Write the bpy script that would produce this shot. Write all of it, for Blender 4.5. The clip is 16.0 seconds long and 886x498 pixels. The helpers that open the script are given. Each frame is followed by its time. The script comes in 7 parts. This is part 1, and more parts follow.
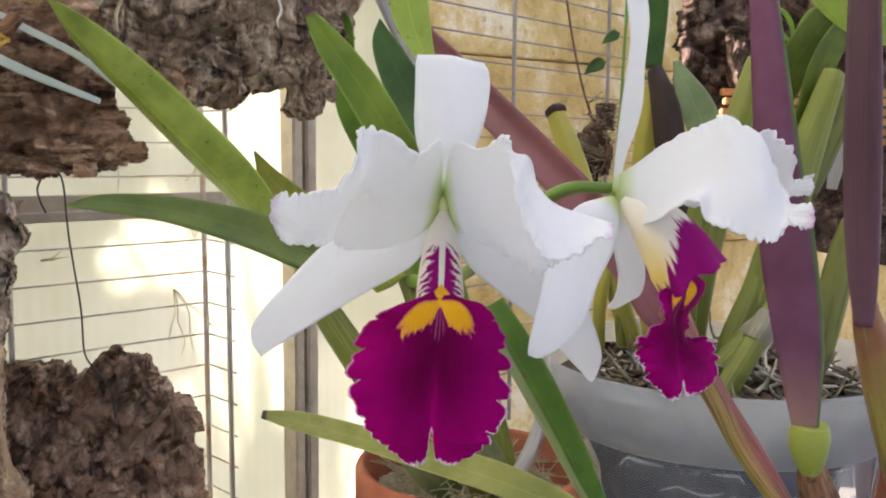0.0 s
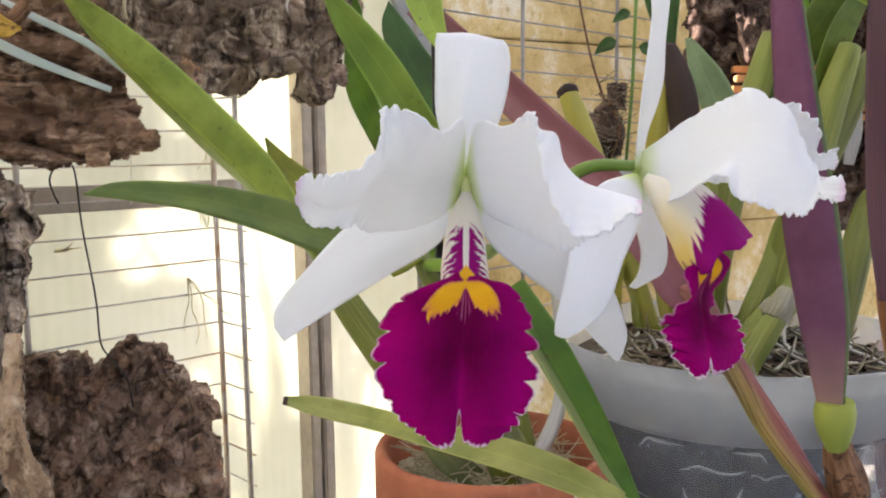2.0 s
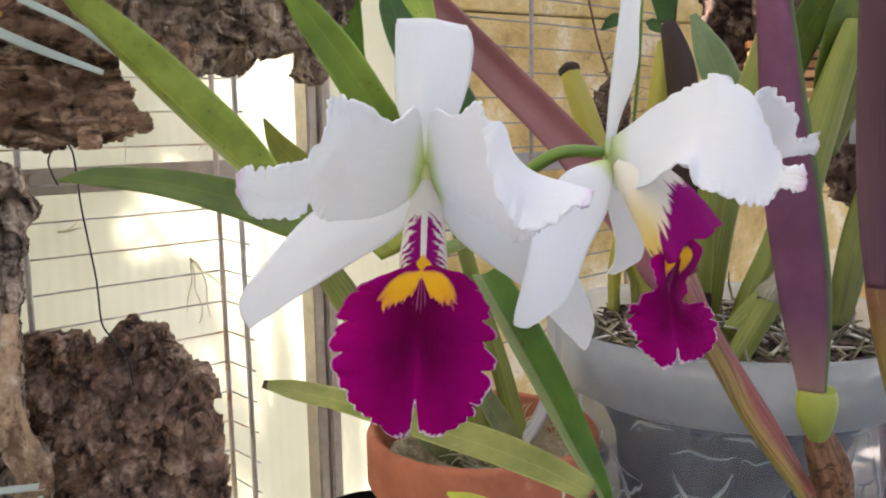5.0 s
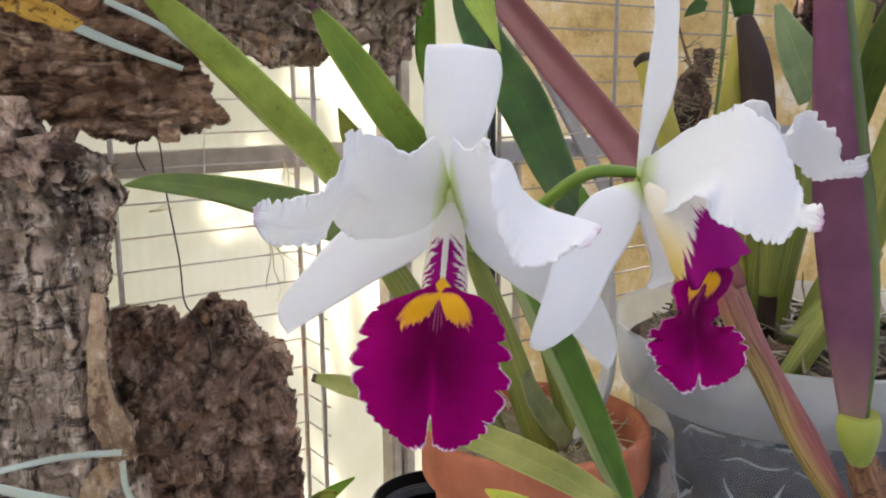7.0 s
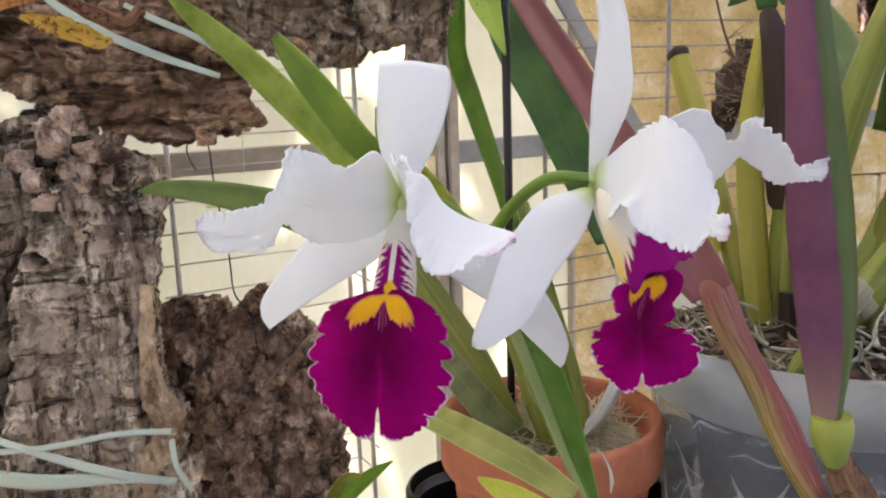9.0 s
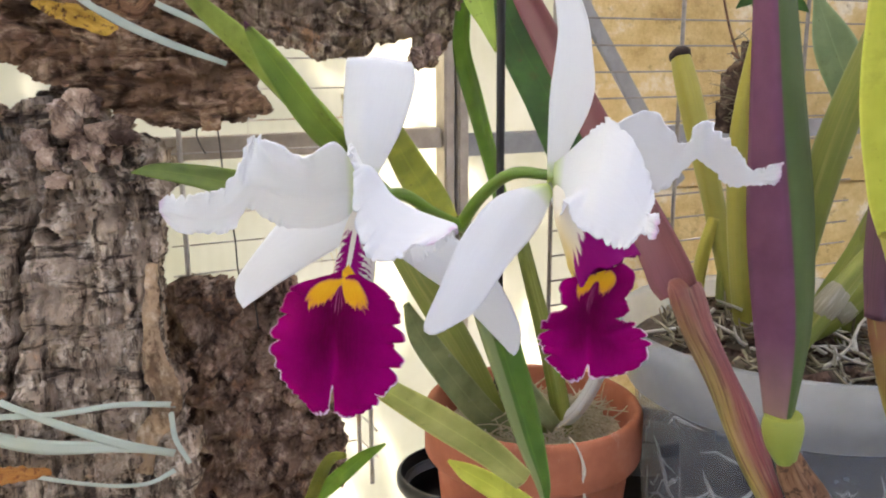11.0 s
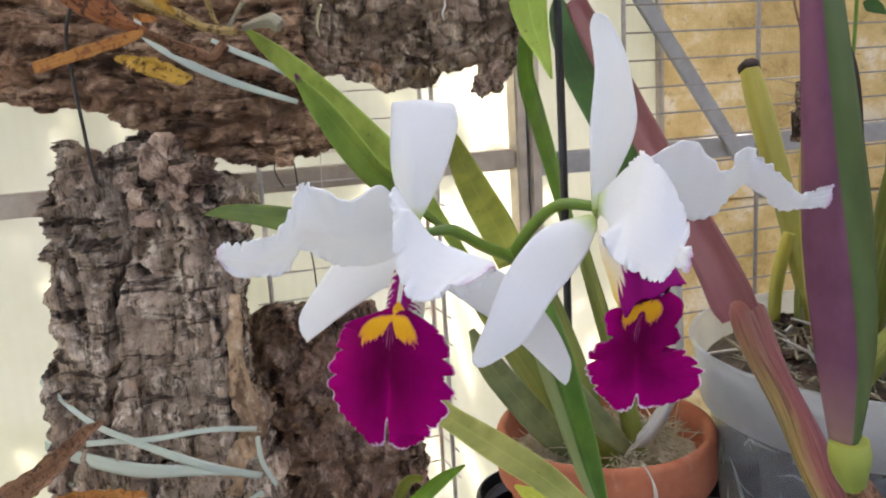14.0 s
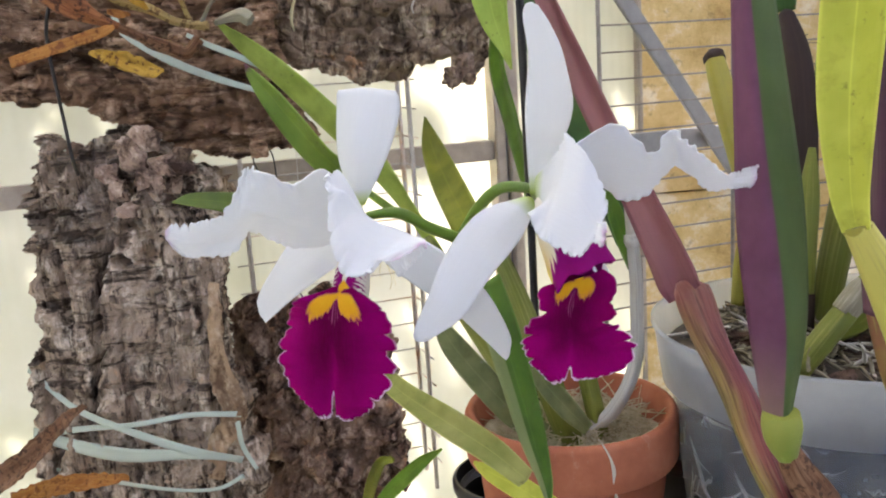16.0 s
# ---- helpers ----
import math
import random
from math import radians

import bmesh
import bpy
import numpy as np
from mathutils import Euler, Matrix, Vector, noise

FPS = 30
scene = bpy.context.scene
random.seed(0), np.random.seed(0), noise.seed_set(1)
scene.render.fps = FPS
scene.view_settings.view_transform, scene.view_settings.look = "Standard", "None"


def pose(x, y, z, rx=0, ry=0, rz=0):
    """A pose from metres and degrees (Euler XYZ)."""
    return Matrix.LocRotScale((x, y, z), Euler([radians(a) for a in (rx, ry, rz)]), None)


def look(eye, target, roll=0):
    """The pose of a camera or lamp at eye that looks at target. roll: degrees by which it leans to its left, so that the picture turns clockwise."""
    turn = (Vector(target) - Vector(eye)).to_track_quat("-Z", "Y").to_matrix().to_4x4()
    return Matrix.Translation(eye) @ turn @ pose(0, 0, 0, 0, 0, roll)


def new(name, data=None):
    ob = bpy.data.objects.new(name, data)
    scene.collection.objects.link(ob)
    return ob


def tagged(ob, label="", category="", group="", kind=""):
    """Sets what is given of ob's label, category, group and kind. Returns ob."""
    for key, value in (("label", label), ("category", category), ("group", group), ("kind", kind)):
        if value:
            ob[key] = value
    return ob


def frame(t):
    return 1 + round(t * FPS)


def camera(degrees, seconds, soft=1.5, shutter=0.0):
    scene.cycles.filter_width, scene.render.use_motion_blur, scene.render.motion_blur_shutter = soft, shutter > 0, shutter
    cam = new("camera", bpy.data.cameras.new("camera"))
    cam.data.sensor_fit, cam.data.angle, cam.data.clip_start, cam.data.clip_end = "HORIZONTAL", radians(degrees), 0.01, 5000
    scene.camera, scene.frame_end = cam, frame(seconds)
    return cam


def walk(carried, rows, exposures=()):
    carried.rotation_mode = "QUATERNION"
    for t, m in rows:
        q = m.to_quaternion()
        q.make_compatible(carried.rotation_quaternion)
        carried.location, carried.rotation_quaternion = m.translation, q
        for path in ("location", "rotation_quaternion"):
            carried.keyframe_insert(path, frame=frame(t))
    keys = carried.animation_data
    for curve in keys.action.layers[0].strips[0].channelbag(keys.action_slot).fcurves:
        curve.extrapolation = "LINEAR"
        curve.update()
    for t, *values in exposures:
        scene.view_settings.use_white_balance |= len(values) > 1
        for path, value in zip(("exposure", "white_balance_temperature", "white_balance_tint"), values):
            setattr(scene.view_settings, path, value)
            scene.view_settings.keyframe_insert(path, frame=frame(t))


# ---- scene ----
cam = camera(55.3, 16.0, soft=2.0)
METRES, EYE, TILT, LEAN, TURN = 0.36, 1.2, -5.0, 0.0, 0.0
PATH = [
    (0, (-0.002, -0.009, 1.214), (0.018, 1.98, 1.008), 0.4),
    (0.5, (-0.002, -0.011, 1.214), (0.03, 1.979, 1.008), 0.4),
    (1, (-0.002, -0.008, 1.214), (0.032, 1.98, 0.997), 0.1),
    (1.5, (-0.005, -0.005, 1.21), (0.026, 1.981, 0.98), -0.3),
    (2, (-0.008, -0.006, 1.212), (-0.002, 1.979, 0.973), -0.7),
    (2.5, (-0.008, -0.006, 1.212), (-0.018, 1.979, 0.968), -0.8),
    (3, (-0.009, -0.006, 1.212), (-0.022, 1.979, 0.968), -0.6),
    (3.5, (-0.005, -0.006, 1.213), (-0.014, 1.979, 0.966), -0.3),
    (4, (0.0, -0.003, 1.212), (-0.01, 1.979, 0.94), -0.3),
    (6.5, (0.039, -0.004, 1.231), (-0.2, 1.953, 0.891), -1.0),
    (7, (0.044, -0.007, 1.237), (-0.263, 1.932, 0.857), -0.4),
    (7.5, (0.053, -0.004, 1.244), (-0.362, 1.911, 0.846), -0.8),
    (8, (0.055, -0.014, 1.239), (-0.413, 1.887, 0.831), -0.6),
    (8.5, (0.075, -0.018, 1.242), (-0.433, 1.872, 0.832), -1.1),
    (9, (0.103, -0.013, 1.247), (-0.447, 1.866, 0.836), -1.8),
    (9.2, (0.109, -0.015, 1.252), (-0.45, 1.858, 0.827), -2.2),
    (11.3, (0.142, -0.019, 1.247), (-0.493, 1.828, 0.815), -0.1),
    (11.5, (0.148, -0.02, 1.246), (-0.508, 1.82, 0.815), -0.9),
    (12, (0.176, -0.015, 1.25), (-0.581, 1.787, 0.826), -2.9),
    (12.5, (0.192, -0.011, 1.254), (-0.657, 1.752, 0.839), -4.5),
    (13, (0.199, -0.008, 1.255), (-0.682, 1.739, 0.841), -5.3),
    (13.5, (0.178, -0.013, 1.259), (-0.708, 1.734, 0.857), -4.6),
    (14, (0.157, -0.018, 1.259), (-0.684, 1.754, 0.865), -3.4),
    (14.5, (0.159, -0.018, 1.256), (-0.646, 1.768, 0.852), -2.9),
    (15, (0.191, -0.021, 1.264), (-0.65, 1.749, 0.864), -3.3),
    (15.5, (0.206, -0.022, 1.264), (-0.668, 1.734, 0.872), -4.0),
    (16, (0.188, -0.022, 1.254), (-0.668, 1.741, 0.853), -3.9),
]
walk(cam, [(t, look(eye, target, roll)) for t, eye, target, roll in PATH], exposures=((0, 2.20, 6440, 22), (2, 2.27, 6440, 22), (4.2, 2.24, 6440, 22), (6.5, 2.14, 6340, 23), (7.0, 2.20, 6340, 23), (7.6, 2.12, 6300, 23), (8, 2.16, 6320, 23), (8.6, 2.24, 6420, 24), (9.2, 2.28, 6480, 24), (11.5, 2.36, 6420, 23), (14, 2.22, 6250, 22), (16, 2.26, 6250, 22)))

# ---- world, sun, exposure ----
SUN_DIR = Vector((0.74, -0.24, -0.63)).normalized()
world = bpy.data.worlds.new("sky")
scene.world = world
world.use_nodes = True
wn = world.node_tree.nodes
sky = wn.new("ShaderNodeTexSky")
sky.sky_type, sky.sun_disc = "NISHITA", False
sky.sun_elevation = math.asin(-SUN_DIR.z)
sky.sun_rotation = math.atan2(-SUN_DIR.x, -SUN_DIR.y)
world.node_tree.links.new(sky.outputs[0], wn["Background"].inputs[0])
wn["Background"].inputs[1].default_value = 0.15
sun = new("sun", bpy.data.lights.new("sun", "SUN"))
sun.data.energy, sun.data.angle, sun.data.color = 7.0, radians(0.55), (1.0, 0.95, 0.87)
sun.matrix_world = look((0, 0, 3), Vector((0, 0, 3)) + SUN_DIR)


# ---- material helpers ----
class Nodes:
    """A small builder of node materials."""

    def __init__(self, name, rough=0.5, metal=0.0, spec=0.5):
        self.mat = bpy.data.materials.new(name)
        self.mat.use_nodes = True
        self.nt = self.mat.node_tree
        self.bsdf = self.nt.nodes["Principled BSDF"]
        self.out = self.nt.nodes["Material Output"]
        self.set("Roughness", rough), self.set("Metallic", metal), self.set("Specular IOR Level", spec)

    def node(self, kind, **ins):
        n = self.nt.nodes.new("ShaderNode" + kind)
        for k, v in ins.items():
            self.put(n.inputs[k.replace("_", " ")], v)
        return n

    def put(self, socket, v):
        if isinstance(v, bpy.types.NodeSocket):
            self.nt.links.new(v, socket)
        elif isinstance(v, (tuple, list)) and len(v) == 3 and socket.type == "RGBA":
            socket.default_value = (*v, 1)
        else:
            socket.default_value = v

    def set(self, name, v):
        self.put(self.bsdf.inputs[name], v)

    def coord(self, which="Object"):
        return self.node("TexCoord").outputs[which]

    def mapped(self, scale, which="Object"):
        return self.node("Mapping", Vector=self.coord(which), Scale=scale).outputs[0]

    def noise(self, scale, detail=4.0, rough=0.6, vec=None, dist=0.0):
        n = self.node("TexNoise", Vector=vec or self.coord(), Scale=scale, Detail=detail, Roughness=rough, Distortion=dist)
        return n.outputs["Fac"]

    def ramp(self, fac, stops, ease="LINEAR"):
        n = self.node("ValToRGB", Fac=fac)
        n.color_ramp.interpolation = ease
        while len(n.color_ramp.elements) < len(stops):
            n.color_ramp.elements.new(0.5)
        for e, (p, c) in zip(n.color_ramp.elements, stops):
            e.position, e.color = p, (*c, 1) if len(c) == 3 else c
        return n.outputs[0]

    def mix(self, fac, a, b, how="MIX"):
        n = self.nt.nodes.new("ShaderNodeMix")
        n.data_type, n.blend_type = "RGBA", how
        self.put(n.inputs[0], fac), self.put(n.inputs[6], a), self.put(n.inputs[7], b)
        return n.outputs[2]

    def math(self, op, a, b=0.0, clamp=False):
        n = self.nt.nodes.new("ShaderNodeMath")
        n.operation, n.use_clamp = op, clamp
        self.put(n.inputs[0], a), self.put(n.inputs[1], b)
        return n.outputs[0]

    def bump(self, height, strength=0.3, distance=0.001):
        self.set("Normal", self.node("Bump", Strength=strength, Distance=distance, Height=height).outputs[0])

    def uv(self):
        s = self.node("SeparateXYZ", Vector=self.coord("UV"))
        return s.outputs[0], s.outputs[1]

    def thin(self, color, share):
        """Lets part of the light through, as a leaf or a petal does."""
        t = self.node("BsdfTranslucent", Color=color)
        m = self.node("MixShader", Fac=share)
        self.nt.links.new(self.bsdf.outputs[0], m.inputs[1])
        self.nt.links.new(t.outputs[0], m.inputs[2])
        self.nt.links.new(m.outputs[0], self.out.inputs[0])


def leaf_material(name, dark, light, spots=(0.10, 0.07, 0.02), rough=0.42, tip=None, upto=0.05, edge=None):
    n = Nodes(name, rough, 0, 0.3)
    u, v = n.uv()
    big = n.noise(38, 3)
    c = n.mix(n.ramp(big, [(0.35, (0, 0, 0)), (0.65, (1, 1, 1))]), dark, light)
    lines = n.noise(1.0, 2, vec=n.mapped((6, 130, 1), "UV"))
    c = n.mix(n.ramp(lines, [(0.4, (0, 0, 0)), (0.8, (0.35, 0.35, 0.35))]), c, light)
    rib = n.math("SUBTRACT", 1.0, n.math("MULTIPLY", n.math("ABSOLUTE", n.math("SUBTRACT", v, 0.5)), 34.0), True)
    c = n.mix(n.math("MULTIPLY", rib, 0.35), c, tuple(min(1, k * 1.5) for k in light))
    rim = n.math("MULTIPLY", n.math("ABSOLUTE", n.math("SUBTRACT", v, 0.5)), 2.0)
    c = n.mix(n.ramp(rim, [(0.90, (0, 0, 0)), (0.99, (0.55, 0.55, 0.55))]), c, tuple(min(1, k * 1.35 + 0.03) for k in light))
    blot = n.ramp(n.noise(70, 5, 0.65), [(0.55, (0, 0, 0)), (0.68, (0.45, 0.45, 0.45))])
    c = n.mix(blot, c, tuple(0.6 * a + 0.4 * k for a, k in zip(dark, (0.16, 0.12, 0.02))))
    c = n.mix(n.ramp(n.noise(230, 3), [(0.66, (0, 0, 0)), (0.74, (0.85, 0.85, 0.85))]), c, spots)
    if edge:
        c = n.mix(n.ramp(v, [(0.66, (0, 0, 0)), (0.70, (1, 1, 1))]), c, edge)
    if tip:
        c = n.mix(n.ramp(n.math("ADD", u, n.math("MULTIPLY", n.math("SUBTRACT", n.noise(150, 3), 0.5), upto)), [(upto * 0.7, (1, 1, 1)), (upto, (0, 0, 0))]), c, tip)
    n.set("Base Color", c)
    n.bump(n.math("ADD", lines, n.math("MULTIPLY", big, 0.6)), 0.25, 0.0006)
    n.thin(c, 0.22)
    return n.mat


LEAF_DARKGREEN = leaf_material("leaf_dark_green", (0.025, 0.07, 0.012), (0.05, 0.13, 0.02))
LEAF_OLIVE_MAT = leaf_material("leaf_olive", (0.14, 0.165, 0.012), (0.24, 0.26, 0.025))
LEAF_LIME = leaf_material("leaf_lime", (0.45, 0.49, 0.045), (0.60, 0.62, 0.085), (0.30, 0.30, 0.04))
LEAF_PALE = leaf_material("leaf_pale", (0.16, 0.23, 0.10), (0.25, 0.33, 0.15))
LEAF_LIGHT = leaf_material("leaf_light", (0.22, 0.33, 0.04), (0.33, 0.44, 0.065))
LEAF_FRONT_MAT = leaf_material("leaf_faded", (0.20, 0.24, 0.05), (0.36, 0.37, 0.11), tip=(0.05, 0.025, 0.015), upto=0.03)
LEAF_TIP_MAT = leaf_material("leaf_young", (0.115, 0.20, 0.02), (0.215, 0.315, 0.04), tip=(0.10, 0.03, 0.06), upto=0.16)
LEAF_BIG_MAT = leaf_material("leaf_broad", (0.175, 0.25, 0.028), (0.31, 0.40, 0.065), (0.05, 0.04, 0.015))
LEAF_DEEP = leaf_material("leaf_deep_green", (0.06, 0.105, 0.014), (0.12, 0.17, 0.025))
LEAF_FRESH_DARK = leaf_material("leaf_bright", (0.065, 0.155, 0.014), (0.12, 0.235, 0.024))
LEAF_GREY_MAT = leaf_material("leaf_grey", (0.14, 0.17, 0.065), (0.27, 0.30, 0.125), (0.30, 0.30, 0.22))
LEAF_HANG_MAT = leaf_material("leaf_rolled", (0.05, 0.13, 0.012), (0.10, 0.21, 0.022), edge=(0.26, 0.32, 0.12))
LEAF_FRESH = leaf_material("leaf_fresh", (0.13, 0.27, 0.02), (0.21, 0.38, 0.035))


def stalk_material(name, low, high, streak, rough=0.5, fine=26, cut=0.52):
    """Long streaks along a stalk, from one colour at its foot to another at its top."""
    n = Nodes(name, rough)
    u, v = n.uv()
    s = n.noise(1.0, 4, vec=n.mapped((2.0, fine, 1), "UV"))
    c = n.mix(n.math("ADD", u, n.math("MULTIPLY", n.math("SUBTRACT", n.noise(60, 3), 0.5), 0.6), True), low, high)
    c = n.mix(n.ramp(s, [(cut, (0, 0, 0)), (cut + 0.18, (1, 1, 1))]), c, streak)
    n.set("Base Color", c)
    n.bump(s, 0.35, 0.0012)
    n.thin(c, 0.12)
    return n.mat


PINK_LEAF = stalk_material("leaf_plum", (0.165, 0.048, 0.066), (0.21, 0.068, 0.088), (0.14, 0.045, 0.05))
OCHRE_SHEATH = stalk_material("sheath_ochre", (0.25, 0.05, 0.05), (0.27, 0.29, 0.045), (0.36, 0.34, 0.08), 0.5, 7)
BULB_GREEN = stalk_material("bulb_green", (0.13, 0.16, 0.02), (0.22, 0.25, 0.032), (0.28, 0.27, 0.06))
BULB_LIMEGREEN = stalk_material("bulb_lime_green", (0.10, 0.115, 0.012), (0.17, 0.185, 0.02), (0.05, 0.06, 0.01), 0.5, 14)
BULB_YELLOW = stalk_material("bulb_yellow", (0.25, 0.24, 0.03), (0.42, 0.36, 0.04), (0.30, 0.26, 0.04))
BULB_LIME = stalk_material("bulb_lime", (0.55, 0.50, 0.10), (0.62, 0.58, 0.12), (0.45, 0.40, 0.10))
NODE_GREEN = stalk_material("node_green", (0.32, 0.36, 0.06), (0.20, 0.27, 0.035), (0.27, 0.33, 0.06), 0.5, 5)
BULB_BROWN = stalk_material("bulb_brown", (0.028, 0.014, 0.009), (0.026, 0.010, 0.008), (0.05, 0.027, 0.015), 0.75)
DRY_WHITE = stalk_material("dry_sheath", (0.45, 0.43, 0.38), (0.55, 0.54, 0.50), (0.30, 0.28, 0.24))
PAPER_SHEATH = stalk_material("paper_sheath", (0.20, 0.18, 0.12), (0.30, 0.28, 0.20), (0.38, 0.36, 0.29))
COLUMN = stalk_material("column_green", (0.60, 0.66, 0.25), (0.74, 0.76, 0.42), (0.62, 0.68, 0.28), 0.5)
PEDICEL = stalk_material("pedicel_green", (0.10, 0.19, 0.02), (0.17, 0.30, 0.03), (0.15, 0.26, 0.03), 0.35)

n = Nodes("sheath_red_brown", 0.5, 0, 0.3)
u, v = n.uv()
wide = n.math("ADD", v, n.math("MULTIPLY", n.math("SUBTRACT", n.noise(45, 3), 0.5), 0.16))
ochre = n.ramp(wide, [(0.20, (0.22, 0.20, 0.05)), (0.36, (0.36, 0.24, 0.075)), (0.44, (0.31, 0.10, 0.075)), (0.56, (0.25, 0.055, 0.07)), (0.80, (0.20, 0.05, 0.065))])
c = n.mix(n.ramp(u, [(0.22, (0, 0, 0)), (0.5, (1, 1, 1))]), (0.27, 0.10, 0.085), ochre)
c = n.mix(n.ramp(n.noise(1.0, 4, vec=n.mapped((3.0, 13, 1), "UV")), [(0.50, (0, 0, 0)), (0.72, (0.8, 0.8, 0.8))]), c, (0.40, 0.24, 0.16))
lines = n.noise(1.0, 4, vec=n.mapped((3.2, 40, 1), "UV"), dist=0.5)
c = n.mix(n.ramp(lines, [(0.36, (0.7, 0.7, 0.7)), (0.50, (0, 0, 0))]), c, (0.10, 0.028, 0.03))
n.set("Base Color", c)
n.bump(lines, 0.6, 0.0016)
n.thin(c, 0.12)
PINK_SHEATH = n.mat

n = Nodes("leaf_purple", 0.6, 0, 0.22)
u, v = n.uv()
c = n.mix(n.ramp(n.noise(45, 4), [(0.3, (0, 0, 0)), (0.7, (1, 1, 1))]), (0.098, 0.032, 0.070), (0.155, 0.055, 0.108))
c = n.mix(n.ramp(u, [(0.68, (0, 0, 0)), (0.98, (1, 1, 1))]), c, (0.30, 0.21, 0.14))
g = n.mix(n.noise(40, 3), (0.05, 0.085, 0.022), (0.085, 0.135, 0.04))
c = n.mix(n.ramp(v, [(0.49, (0, 0, 0)), (0.52, (1, 1, 1))]), c, g)
n.set("Base Color", c)
n.bump(n.noise(1.0, 3, vec=n.mapped((5, 60, 1), "UV")), 0.2, 0.0008)
PURPLE_LEAF = n.mat
PLUM_LEAF = stalk_material("leaf_dark_plum", (0.085, 0.034, 0.058), (0.125, 0.050, 0.085), (0.07, 0.035, 0.045), 0.55, 18)


def petal_material(name, blush):
    n = Nodes(name, 0.55, 0, 0.3)
    u, v = n.uv()
    veins = n.noise(1.0, 3, vec=n.mapped((4, 30, 1), "UV"), dist=0.3)
    c = n.mix(n.ramp(veins, [(0.35, (0, 0, 0)), (0.7, (1, 1, 1))]), (0.838, 0.855, 0.886), (0.86, 0.876, 0.905))
    c = n.mix(n.ramp(u, [(0.0, (1, 1, 1)), (0.09, (0, 0, 0))]), c, (0.56, 0.68, 0.20))
    if blush:
        c = n.mix(n.math("MULTIPLY", n.ramp(u, [(0.91, (0, 0, 0)), (0.99, (0.42, 0.42, 0.42))]), n.ramp(n.noise(110, 2), [(0.4, (0, 0, 0)), (0.65, (1, 1, 1))])), c, (0.72, 0.25, 0.62))
    n.set("Base Color", c)
    n.bump(n.noise(60, 3), 0.30, 0.0018)
    n.thin(c, 0.46)
    return n.mat


PETAL = petal_material("petal_white", True)
SEPAL = petal_material("sepal_white", False)

MAGENTA, MAGENTA_DARK, YELLOW, CREAM = (0.30, 0.001, 0.132), (0.115, 0.0003, 0.040), (0.86, 0.47, 0.02), (0.83, 0.79, 0.70)


